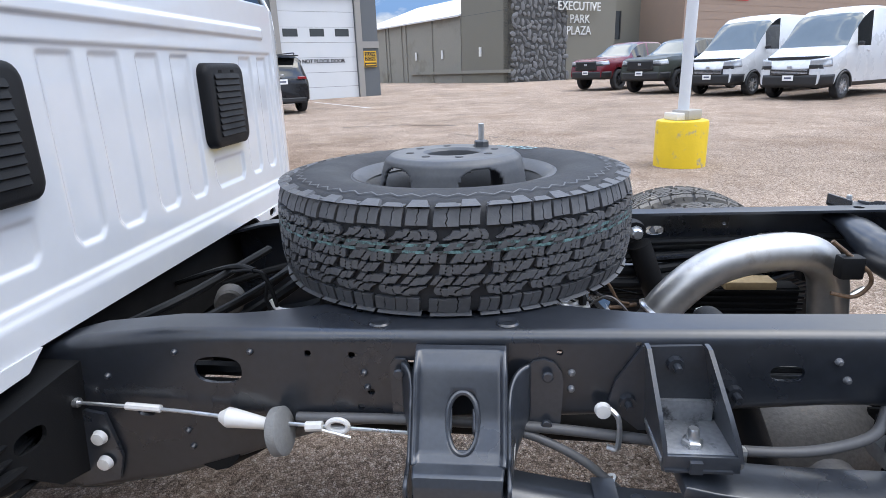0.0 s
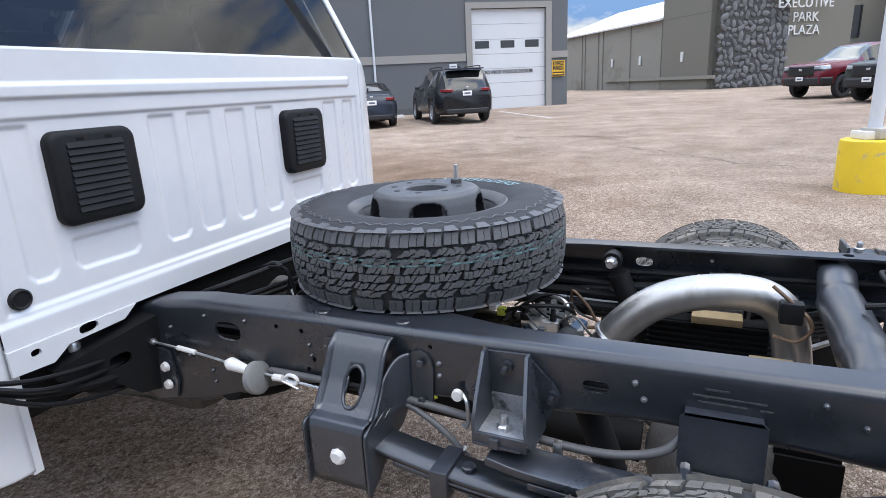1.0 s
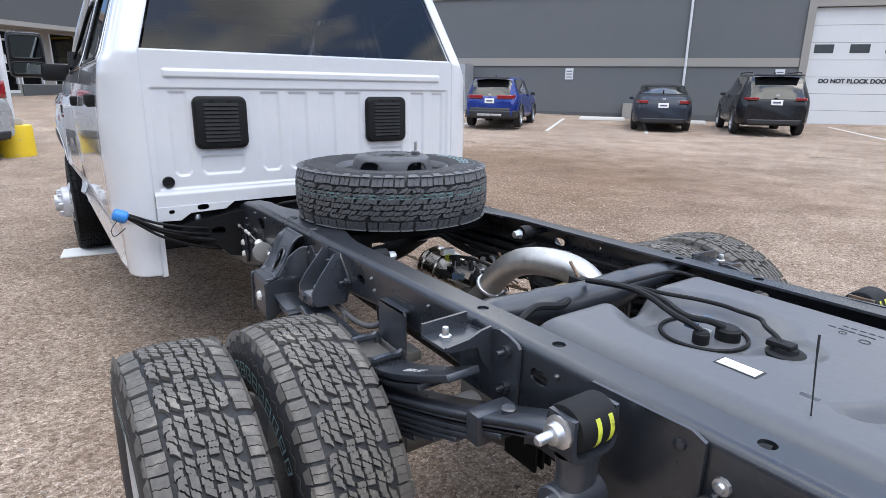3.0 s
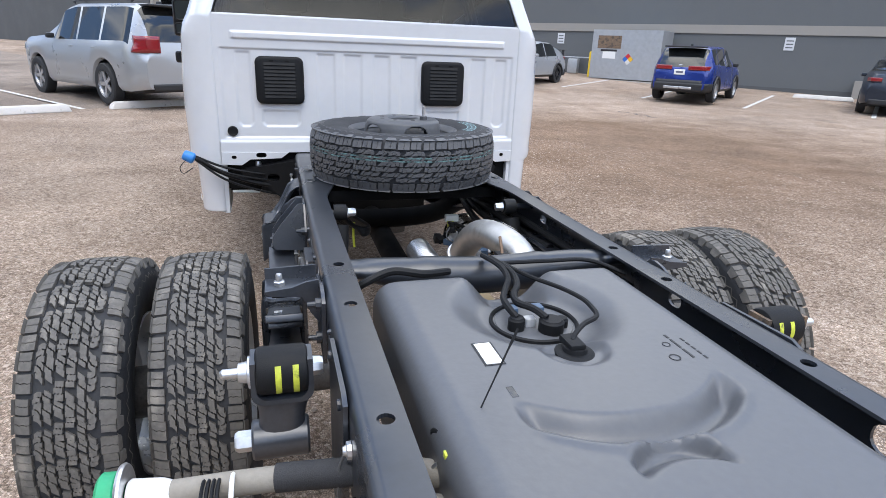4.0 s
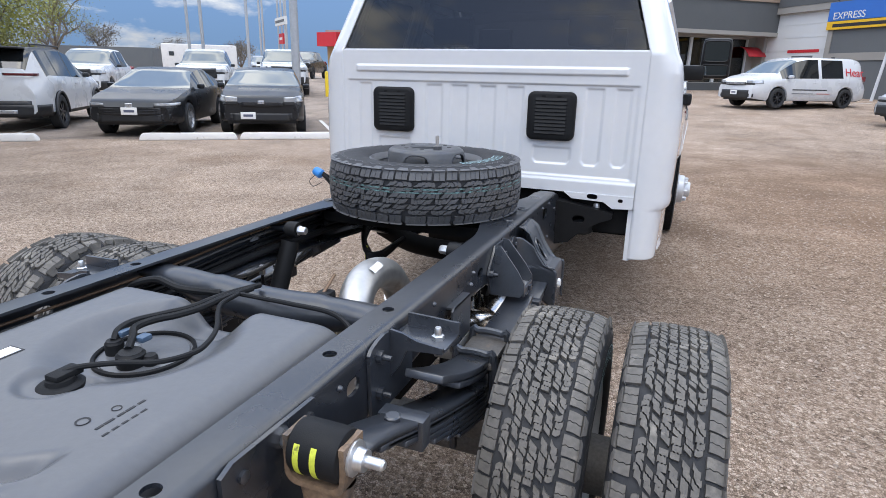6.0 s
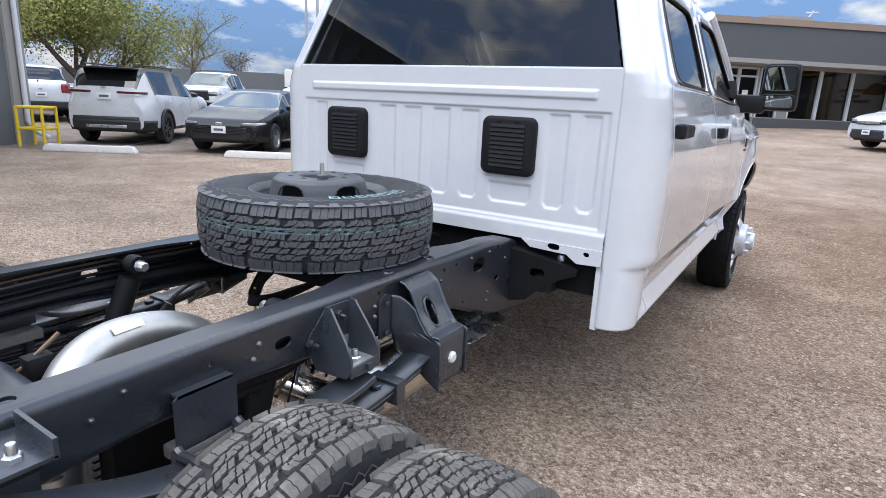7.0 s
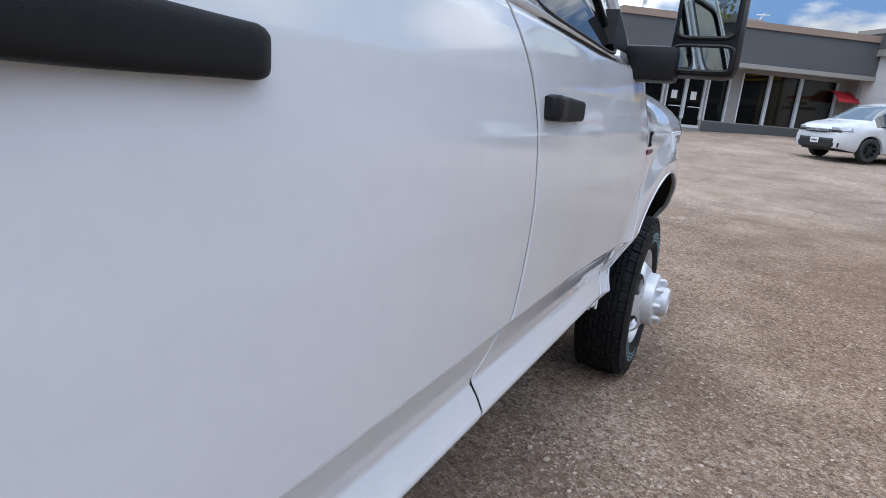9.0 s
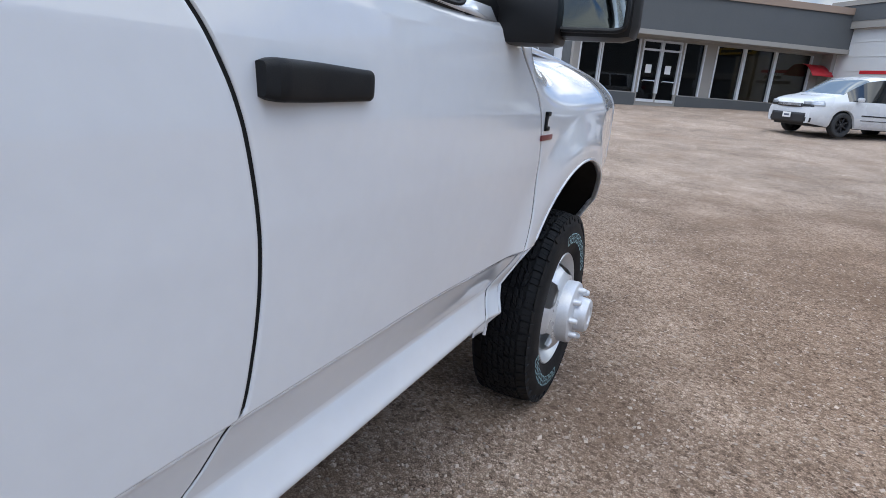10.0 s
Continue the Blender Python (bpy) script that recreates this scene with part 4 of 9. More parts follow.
# ---- the truck ----
truck = thing("pickup_truck", "white crew cab chassis truck with bare black rear frame", "truck")
AX_R, AX_F = 1.515, -2.945
for s in (1, -1):
    side = pose(0, 0, 0, -90 * s, 0, 0)
    wheel(truck, pose(AX_R, s * 1.012, TR - 0.006) @ side, -0.05)
    wheel(truck, pose(AX_R, s * 0.735, TR - 0.006) @ side @ pose(0, 0, 0, 0, 0, 17), 0.05)
    wheel(truck, pose(AX_F, s * 0.895, TR - 0.006) @ side, 0.13, False)


# frame rails: open channels, deeper towards the cab
def rail_top(x):
    return lerp([(-3.9, 0.66), (-0.55, 0.655), (-0.22, 0.735), (-0.08, 0.800), (0.06, 0.838), (0.22, 0.855), (2.95, 0.879)], x)


def rail_bottom(x):
    return lerp([(-3.9, 0.47), (-0.3, 0.475), (0.03, 0.512), (0.18, 0.542), (0.30, 0.583), (0.41, 0.627), (0.50, 0.658), (0.60, 0.674), (0.88, 0.696), (1.20, 0.719), (1.36, 0.733), (1.60, 0.728), (1.75, 0.716), (1.95, 0.698), (2.2, 0.690), (2.95, 0.690)], x)


RX0, RX1, RY, RF, RT = -3.75, 2.86, 0.4325, 0.078, 0.007
HOLES = [(0.311, 0.781, 0.044, 0.026), (1.262, 0.795, 0.026, 0.014), (2.040, 0.809, 0.024, 0.017), (0.16, 0.695, 0.018, 0.011), (0.66, 0.800, 0.010, 0.008), (0.585, 0.745, 0.006, 0.006), (0.478, 0.817, 0.006, 0.006), (0.555, 0.815, 0.006, 0.006), (0.565, 0.715, 0.006, 0.006), (0.905, 0.826, 0.005, 0.005), (1.03, 0.842, 0.005, 0.005), (1.46, 0.815, 0.005, 0.005), (0.42, 0.665, 0.005, 0.005), (2.62, 0.80, 0.05, 0.03), (2.76, 0.80, 0.02, 0.045)]


def channel(s):
    bm = bmesh.new()
    xs = [RX0 + (RX1 - RX0) * i / 130 for i in range(131)]
    rad = 0.022
    rows = []
    for x in xs:
        t, b = rail_top(x), rail_bottom(x)
        flare = 0.055 * step(1.12, 0.80, x) * step(0.30, 0.55, x)
        arc = [(RY - rad + rad * math.sin(a), t - rad + rad * math.cos(a)) for a in (radians(k * 15) for k in range(7))]
        arcb = [(RY - rad + rad * math.cos(a), b + rad - rad * math.sin(a)) for a in (radians(k * 22.5) for k in range(5))]
        out = [(RY - RF - flare, t)] + arc + arcb + [(RY - RF, b)]
        inn = [(RY - RF, b + RT), (RY - RT - rad * 0.6, b + RT), (RY - RT, b + RT + rad * 0.6), (RY - RT, t - RT - rad * 0.6), (RY - RT - rad * 0.6, t - RT), (RY - RF - flare, t - RT)]
        rows.append([bm.verts.new((x, s * y, z)) for y, z in out + inn])
    for a, b in zip(rows, rows[1:]):
        for i in range(len(a)):
            j = (i + 1) % len(a)
            bm.faces.new((a[i], a[j], b[j], b[i]))
    bm.faces.new(rows[0])
    bm.faces.new(rows[-1])
    return bm


# holes read as real openings: a boolean cut of the web and top flange
for s in (-1, 1):
    rail = part("frame_rail", channel(s), "frame", truck, "black coated open channel frame rail" if s < 0 else "")
    bm = bmesh.new()
    for x, z, rx, rz in HOLES:
        ring = [(x + rx * _sq(math.cos(t)), z + rz * _sq(math.sin(t))) for t in (2 * math.pi * k / 20 for k in range(20))]
        plate(bm, ring, 0.06, pose(0, s * RY - 0.03, 0))
    for x in (1.800, 2.045, 2.46):
        lathe(bm, [(0, -0.04), (0.014, -0.04), (0.014, 0.04), (0, 0.04)], 16, pose(x, s * 0.386, rail_top(x)))
    cutter = link("cut", bm, "frame", smooth=0)
    md = rail.modifiers.new("holes", "BOOLEAN")
    md.object, md.solver = cutter, "EXACT"
    bpy.context.view_layer.update()
    me = bpy.data.meshes.new_from_object(rail.evaluated_get(bpy.context.evaluated_depsgraph_get()))
    rail.modifiers.clear()
    rail.data = me
    me.materials.clear()
    me.materials.append(M["frame"])
    bpy.data.objects.remove(cutter)
    # rivet and bolt heads on the web
    for x, z in ((0.236, 0.815), (0.375, 0.818), (0.575, 0.782), (0.579, 0.754), (0.10, 0.765), (0.235, 0.655), (0.24, 0.622), (0.925, 0.790), (0.925, 0.760), (1.335, 0.818), (1.352, 0.786), (1.640, 0.830), (1.70, 0.80), (2.09, 0.832), (2.14, 0.765), (2.42, 0.78), (2.50, 0.73)):
        bm = bmesh.new()
        lathe(bm, [(0, 0.008), (0.0035, 0.0075), (0.0058, 0.004), (0.0066, 0)], 10, pose(x, s * RY, z, -90 * s, 0, 0))
        part("rivet", bm, "chipped" if 0.9 < x < 1.4 else "bracket", rail)
    for x, y in ((0.60, 0.395), (0.82, 0.395), (0.60, 0.33), (0.83, 0.33)):
        bm = bmesh.new()
        lathe(bm, [(0.007, 0.001), (0.017, 0.004), (0.020, 0.001), (0.020, -0.002)], 18, pose(x, s * y, rail_top(x)))
        part("washer", bm, "frame", rail)

# faded printed marks on the near web
for k, (x0, x1, z) in enumerate(((1.455, 1.495, 0.826), (1.435, 1.555, 0.812), (1.445, 1.525, 0.800), (1.545, 1.565, 0.800))):
    part("printed_mark", bx(x0, x1, -RY - 0.0012, -RY + 0.001, z, z + 0.0035), "print", truck)

# cross members
XM = [(1.725, -0.43, 0.815), (1.735, -0.34, 0.815), (1.745, -0.20, 0.806), (1.755, 0.0, 0.796), (1.755, 0.16, 0.800), (1.745, 0.33, 0.815), (1.740, 0.43, 0.815)]
bm = bmesh.new()
tube(bm, XM, [0.042] * 10 + [0.047] * 8 + [0.052] * 16 + [0.047] * 8 + [0.042] * 7, 18, 8)
for v in bm.verts:
    e = step(0.16, 0.40, abs(v.co.y))
    v.co.z += e * ((0.842 - v.co.z) * 0.55)
    v.co.x += 0.030 * e if v.co.y > 0 else 0.0
part("crossmember", bm, "frame", truck, "rounded black tubular crossmember")
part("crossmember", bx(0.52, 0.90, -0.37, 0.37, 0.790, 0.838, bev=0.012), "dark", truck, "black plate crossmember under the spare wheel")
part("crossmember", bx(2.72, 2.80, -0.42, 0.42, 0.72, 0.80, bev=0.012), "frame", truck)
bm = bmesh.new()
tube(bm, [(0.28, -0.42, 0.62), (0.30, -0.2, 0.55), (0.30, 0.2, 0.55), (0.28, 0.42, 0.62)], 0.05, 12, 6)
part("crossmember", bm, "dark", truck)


def flip(bm, s):
    """Mirror what was modelled for the near side over to the other."""
    if s > 0:
        for v in bm.verts:
            v.co.y = -v.co.y
    return bm


def gusset(x0, x1, pts, thick=0.007):
    """A plate across the truck, at x, from (y, z) points of the near side."""
    bm = bmesh.new()
    for x in (x0,):
        a = [bm.verts.new((x, y, z)) for y, z in pts]
        b = [bm.verts.new((x + thick, y, z)) for y, z in pts]
        bm.faces.new(a)
        bm.faces.new(b[::-1])
        for i in range(len(a)):
            j = (i + 1) % len(a)
            bm.faces.new((a[i], b[i], b[j], a[j]))
    return bm


for s in (-1, 1):
    # front spring hanger: folded plate with a slot, two side cheeks
    bm = bmesh.new()
    prof = [(-0.440, 0.838), (-0.452, 0.835), (-0.470, 0.815), (-0.505, 0.745), (-0.538, 0.700), (-0.552, 0.692), (-0.580, 0.690), (-0.586, 0.676), (-0.586, 0.545)]

    def skin(u, v):
        k = v * (len(prof) - 1)
        i = min(int(k), len(prof) - 2)
        y, z = (prof[i][c] + (prof[i + 1][c] - prof[i][c]) * (k - i) for c in (0, 1))
        e = abs(u - 0.5) * 2
        wide = 0.074 - 0.006 * step(0.45, 0.85, v)
        return (0.744 + (u - 0.5) * 2 * wide, y - 0.014 * step(0.86, 1.0, e) * step(0.05, 0.25, v) * step(0.66, 0.55, v), z)
    grid(bm, 36, 54, skin)
    cut = []
    for f in bm.faces:
        c = f.calc_center_median()
        r = 0.017 + 0.006 * step(0.010, 0.022, abs(c.z - 0.742))
        if abs(c.x - 0.749) < r and abs(c.z - 0.742) < 0.036 and math.hypot(c.x - 0.749, max(0, abs(c.z - 0.742) - 0.016)) < 0.0235 and c.y > -0.545:
            cut.append(f)
    bmesh.ops.delete(bm, geom=cut, context="FACES")
    hg = part("spring_hanger", flip(bm, s), "bracket", truck, "black pressed steel spring hanger" if s < 0 else "")
    solid(hg, 0.007, 0)
    rim_pts = [(0.749 + 0.024 * math.cos(t), lerp([(0.69, -0.548), (0.745, -0.509), (0.80, -0.480)], 0.742 + 0.040 * math.sin(t)), 0.742 + 0.040 * _sq(math.sin(t))) for t in (2 * math.pi * k / 28 for k in range(29))]
    bm = bmesh.new()
    tube(bm, rim_pts, 0.0045, 8, 0, False)
    part("slot_rim", flip(bm, s), "bracket", hg)
    edge = [(z, y) for y, z in reversed(prof)]
    # cheeks: rounded plates that sweep from the face's edge back to a flange on the rail
    for x, flare in ((0.666, -0.022), (0.822, 0.034)):
        bm = bmesh.new()

        def cheek(u, v):
            zt = 0.808 - 0.040 * u * u
            z = 0.530 + (zt - 0.530) * v + 0.10 * (1 - u) * (1 - v)
            yf = lerp(edge, max(0.545, z)) - 0.010
            return (x + flare * (1 - u) ** 2 * step(0.60, 0.72, z), -0.440 + (yf + 0.440) * u, z)
        grid(bm, 14, 26, cheek)
        o = part("cheek", flip(bm, s), "bracket", hg)
        solid(o, 0.006, 0)
    for pts in ([(0.622, 0.70), (0.655, 0.70), (0.655, 0.80), (0.648, 0.812), (0.630, 0.812), (0.622, 0.80)], [(0.850, 0.685), (0.908, 0.685), (0.912, 0.775), (0.908, 0.795), (0.897, 0.810), (0.880, 0.816), (0.862, 0.812), (0.850, 0.80)]):
        bm = bmesh.new()
        plate(bm, pts, 0.006, pose(0, -0.4395, 0))
        part("mounting_flange", flip(bm, s), "bracket", hg)
    for x, z in ((0.885, 0.79), (0.885, 0.70), (0.638, 0.79), (0.712, 0.822), (0.778, 0.822)):
        bm = bmesh.new()
        bolt(bm, pose(x, -0.447, z, 90, 0, 0), 0.009, 0.006, 10)
        part("hanger_bolt", flip(bm, s), "bracket", hg)
    bm = bmesh.new()
    lathe(bm, [(0, 0.012), (0.013, 0.012), (0.018, 0.008), (0.020, 0.0), (0.022, 0)], 8, pose(0.747, -0.588, 0.615, 90, 0, 0))
    part("pivot_bolt", flip(bm, s), "white_plastic", hg, "pale capped pivot bolt")

    # helper spring front stop: open box bracket
    bm = bmesh.new()
    plate(bm, [(1.035, 0.69), (1.16, 0.69), (1.195, 0.765), (1.18, 0.79), (1.125, 0.846), (1.035, 0.843), (0.995, 0.78), (0.985, 0.74), (1.0, 0.72)], 0.007, pose(0, -0.441, 0))
    br = part("helper_bracket", flip(bm, s), "bracket", truck)
    for x0, lean in ((1.036, 0.012), (1.128, 0.030)):
        g = gusset(x0, x0, [(-0.441, 0.850), (-0.460, 0.849), (-0.525, 0.775), (-0.550, 0.738), (-0.552, 0.712), (-0.540, 0.694), (-0.441, 0.690)])
        for v in g.verts:
            v.co.x += lean * (0.846 - v.co.z) / 0.15
        part("side_gusset", flip(g, s), "bracket", br)
    part("shelf", flip(bx(1.044, 1.156, -0.546, -0.441, 0.706, 0.715, bev=0.003), s), "worn_steel", br, "worn pale steel shelf" if s < 0 else "")
    part("inner_plate", flip(bx(1.050, 1.150, -0.448, -0.4405, 0.714, 0.752, bev=0.002), s), "worn_steel", br)
    for x0, x1, y0, y1 in ((1.050, 1.146, -0.5565, -0.5515), (1.084, 1.102, -0.560, -0.552)):
        part("lip_mark", flip(bx(x0, x1, y0, y1, 0.697, 0.701 if x1 - x0 > 0.05 else 0.716), s), "bracket", br)
    part("front_lip", flip(bx(1.046, 1.158, -0.552, -0.544, 0.694, 0.722, bev=0.003), s), "bracket", br)
    for x, z in ((1.085, 0.815), (1.015, 0.745), (1.180, 0.765)):
        bm = bmesh.new()
        lathe(bm, [(0, 0.028), (0.006, 0.028), (0.007, 0.012), (0.013, 0.012), (0.014, 0), (0, 0)], 10, pose(x, -0.441, z, 90, 0, 0))
        part("nut", flip(bm, s), "frame", br)
    bm = bmesh.new()
    bolt(bm, pose(1.100, -0.512, 0.714), 0.016, 0.012)
    bolt(bm, pose(1.100, -0.512, 0.726), 0.009, 0.018, 10)
    part("pad_nut", flip(bm, s), "zinc", br)

    # flat pad plate hanging outside the rail above the axle
    bm = bmesh.new()
    plate(bm, [(1.428, 0.672), (1.428, 0.775), (1.438, 0.786), (1.560, 0.790), (1.572, 0.780), (1.572, 0.665)], 0.006, pose(-0.012, -0.456, 0))
    box(bm, 1.424, 1.552, -0.456, -0.433, 0.782, 0.788)
    part("bump_plate", flip(bm, s), "bracket", truck)
    part("bump_pad", flip(bx(1.418, 1.558, -0.458, -0.40, 0.638, 0.668, bev=0.006), s), "conc_pad", truck)

    # rear helper stop: a folded shelf on a bolted plate
    bm = bmesh.new()
    plate(bm, [(1.79, 0.70), (1.985, 0.70), (1.990, 0.850), (1.980, 0.860), (1.955, 0.868), (1.925, 0.872), (1.905, 0.868), (1.880, 0.850), (1.79, 0.842)], 0.008, pose(0, -0.442, 0))
    br = part("helper_bracket", flip(bm, s), "bracket", truck)
    part("shelf", flip(bx(1.806, 1.893, -0.563, -0.442, 0.838, 0.846, bev=0.002), s), "bracket", br)
    part("shelf_flange", flip(gusset(1.806, 1.806, [(-0.442, 0.876), (-0.563, 0.872), (-0.563, 0.838), (-0.442, 0.820)]), s), "bracket", br)
    part("shelf_flange", flip(gusset(1.895, 1.895, [(-0.442, 0.872), (-0.470, 0.868), (-0.503, 0.856), (-0.560, 0.850), (-0.560, 0.838), (-0.480, 0.832), (-0.462, 0.790), (-0.442, 0.762)]), s), "bracket", br)
    part("rubber_stop", flip(bx(1.822, 1.88, -0.550, -0.485, 0.822, 0.838, bev=0.006), s), "plastic", br)
    bm = bmesh.new()
    bolt(bm, pose(1.852, -0.530, 0.846), 0.014, 0.010)
    bolt(bm, pose(1.852, -0.530, 0.855), 0.008, 0.018, 10)
    part("pad_nut", flip(bm, s), "zinc", br)
    for z in (0.835, 0.752):
        bm = bmesh.new()
        lathe(bm, [(0, 0.030), (0.006, 0.030), (0.007, 0.012), (0.014, 0.012), (0.014, 0), (0, 0)], 10, pose(1.955, -0.442, z, 90, 0, 0))
        part("nut", flip(bm, s), "frame", br)

    # rear shackle: reinforcement plate, upper bush with yellow marks, links
    bm = bmesh.new()
    plate(bm, [(2.155, 0.52), (2.40, 0.50), (2.40, 0.862), (2.375, 0.872), (2.18, 0.866), (2.157, 0.845)], 0.008, pose(0, -0.442, 0))
    sh = part("spring_shackle", flip(bm, s), "frame", truck)
    for x, z in ((2.20, 0.84), (2.36, 0.84), (2.37, 0.72), (2.38, 0.60), (2.20, 0.60)):
        bm = bmesh.new()
        bolt(bm, pose(x, -0.442, z, 90, 0, 0), 0.010, 0.006, 10)
        part("plate_bolt", flip(bm, s), "frame", sh)
    bc = Vector((2.262, -0.512, 0.840)) if s > 0 else Vector((2.240, -0.530, 0.847))
    ax = pose(*bc, 90, 0, 0)
    bush = part("bush", flip(lt([(0, -0.044), (0.034, -0.044), (0.040, -0.041), (0.042, -0.036), (0.042, 0.036), (0.040, 0.041), (0.034, 0.044), (0, 0.044)], 36, ax), s), "plastic", sh, "black rubber bush with two yellow stripes")
    for h in (-0.023, 0.006):
        bm = bmesh.new()
        vs = None
        for k in range(9):
            a = radians(-48 + 10.5 * k)
            row = [bm.verts.new((bc.x + 0.0427 * math.cos(a), bc.y - hh, bc.z + 0.0427 * math.sin(a))) for hh in (h - 0.0050, h + 0.0050)]
            if vs:
                bm.faces.new((vs[0], vs[1], row[1], row[0]))
            vs = row
        part("yellow_stripe", flip(bm, s), "yellow_mark", bush)
    bm = bmesh.new()
    lathe(bm, [(0.028, 0.052), (0.028, 0.056), (0.019, 0.058), (0.017, 0.072), (0.009, 0.073), (0.009, 0.098), (0.006, 0.102), (0, 0.102)], 12, ax)
    part("bush_bolt", flip(bm, s), "zinc", sh)
    part("bush_nut", flip(lt([(0, -0.070), (0.015, -0.070), (0.018, -0.064), (0.018, -0.052)], 8, ax), s), "zinc", sh)
    # rusty yoke: two arms beside the bush, rounded below, a narrower web down to the lower eye
    arc = [(0.052 - 0.022 + 0.022 * math.cos(t), -0.030 - 0.022 * math.sin(t)) for t in (radians(90 * k / 6) for k in range(7))]
    half_u = [(0.052, 0.030)] + arc
    inner = [(y - 0.009 if i < 2 else y * 0.84, z + (0.009 if i > 1 else 0.0)) for i, (y, z) in enumerate(half_u)]
    prof_u = [(bc.y + y, bc.z + z) for y, z in half_u] + [(bc.y - y, bc.z + z) for y, z in reversed(half_u)] + [(bc.y - y, bc.z + z) for y, z in inner] + [(bc.y + y, bc.z + z) for y, z in reversed(inner)]
    rusty = "rust" if s > 0 else "bracket"
    part("yoke", flip(gusset(bc.x - 0.026, 0, prof_u, 0.056), s), rusty, sh)
    bm = bmesh.new()
    lo = Vector((bc.x, bc.y - 0.008, 0.707))

    def web(u, v):
        z = lo.z + (bc.z - 0.048 - lo.z) * v
        w = 0.040 + 0.010 * (2 * v - 1) ** 2
        a = 2 * math.pi * u
        return (bc.x + 0.024 * _sq(math.cos(a)), lo.y + 0.008 * v + w * _sq(math.sin(a)), z)
    grid(bm, 28, 8, web)
    part("link", flip(bm, s), rusty, sh)
    lx = pose(*lo, 90, 0, 0)
    part("lower_eye", flip(lt([(0, -0.050), (0.033, -0.050), (0.036, -0.046), (0.036, 0.046), (0.033, 0.050), (0, 0.050)], 28, lx), s), rusty, sh)
    part("lower_bolt", flip(lt([(0, 0.080), (0.015, 0.080), (0.019, 0.074), (0.019, 0.050)], 6, lx), s), "zinc", sh)

    # leaf pack: the main leaf runs from the hanger up to the rear bush
    MAIN = [(0.745, 0.655), (0.85, 0.632), (1.0, 0.610), (1.22, 0.596), (1.45, 0.594), (1.55, 0.600), (1.645, 0.622), (1.84, 0.686), (1.985, 0.740), (2.06, 0.770), (2.15, 0.806), (2.225, 0.828)]
    curve = [(p.x, p.z) for p in smooth_path([(x, 0, z) for x, z in MAIN], 6)]

    def strip_leaf(name, x0, x1, drop, thick, parent, line=None, y0=-0.562, y1=-0.484, wide_end=False):
        bm = bmesh.new()

        def f(u, v):
            x = x0 + (x1 - x0) * u
            return (x, y0 + (y1 - y0) * v, lerp(line or curve, x) - drop)
        grid(bm, 40, 1, f)
        ob = part(name, flip(bm, s), "bracket", parent)
        md = solid(ob, thick)
        md = ob.modifiers.new("edge", "BEVEL")
        md.width, md.segments, md.limit_method = 0.003, 2, "ANGLE"
        return ob
    bm = bmesh.new()
    grid(bm, 48, 1, lambda u, v: (0.745 + 1.48 * u, -0.562 + 0.078 * v, lerp(curve, 0.745 + 1.48 * u)))
    sp = part("leaf_spring", flip(bm, s), "bracket", truck, "black multi-leaf rear spring")
    solid(sp, 0.013)
    for k in range(1, 8):
        strip_leaf("leaf", 0.78 + 0.085 * k, (2.17, 2.15, 2.08, 2.02, 1.94, 1.86, 1.78)[k - 1], 0.0145 * k, 0.012, sp)
    for x in (0.975, 2.005):
        zc = lerp(curve, x)
        part("clip", flip(bx(x - 0.020, x + 0.020, -0.572, -0.474, zc - 0.058, zc + 0.008, bev=0.005), s), "bracket", sp)
        bm = bmesh.new()
        bolt(bm, pose(x + 0.05, -0.523, lerp(curve, x + 0.05)), 0.016, 0.012, 8)
        part("clip_rivet", flip(bm, s), "bracket", sp)
    HELP = [(1.075, 0.662), (1.15, 0.648), (1.30, 0.640), (1.46, 0.640), (1.55, 0.648), (1.667, 0.676), (1.80, 0.726), (1.915, 0.778)]
    hcurve = [(p.x, p.z) for p in smooth_path([(x, 0, z) for x, z in HELP], 6)]
    strip_leaf("helper_leaf", 1.075, 1.915, 0.0, 0.018, sp, hcurve, -0.566, -0.480)
    strip_leaf("helper_leaf", 1.16, 1.80, 0.021, 0.016, sp, hcurve, -0.564, -0.482)
    part("spacer", flip(bx(1.43, 1.575, -0.565, -0.481, 0.590, 0.645, bev=0.008), s), "bracket", sp)
    for x in (1.432, 1.572):
        bm = bmesh.new()
        tube(bm, [(x, -0.576, 0.38), (x, -0.576, 0.66), (x, -0.556, 0.682), (x, -0.490, 0.682), (x, -0.470, 0.66), (x, -0.470, 0.38)], 0.011, 8, 4)
        part("u_bolt", flip(bm, s), "bracket", sp)
    part("top_plate", flip(bx(1.42, 1.585, -0.575, -0.472, 0.645, 0.664, bev=0.004), s), "cast", sp)
    part("axle_seat", flip(bx(1.44, 1.59, -0.57, -0.475, 0.43, 0.50, bev=0.01), s), "cast", sp)

    # damper
    top, low = Vector((1.178, -0.318, 0.826)), Vector((1.36, -0.36, 0.36))
    dv = (low - top).normalized()
    bm = bmesh.new()
    tube(bm, [top + dv * 0.045, top + dv * 0.30], 0.033, 20, 0)
    tube(bm, [top + dv * 0.30, low], 0.026, 16, 0)
    dm = part("damper", flip(bm, s), "plastic", truck, "black shock absorber")
    part("damper_eye", flip(lt([(0, -0.022), (0.028, -0.022), (0.030, 0), (0.028, 0.022), (0, 0.022)], 20, pose(*top, 90, 0, 0)), s), "plastic", dm)
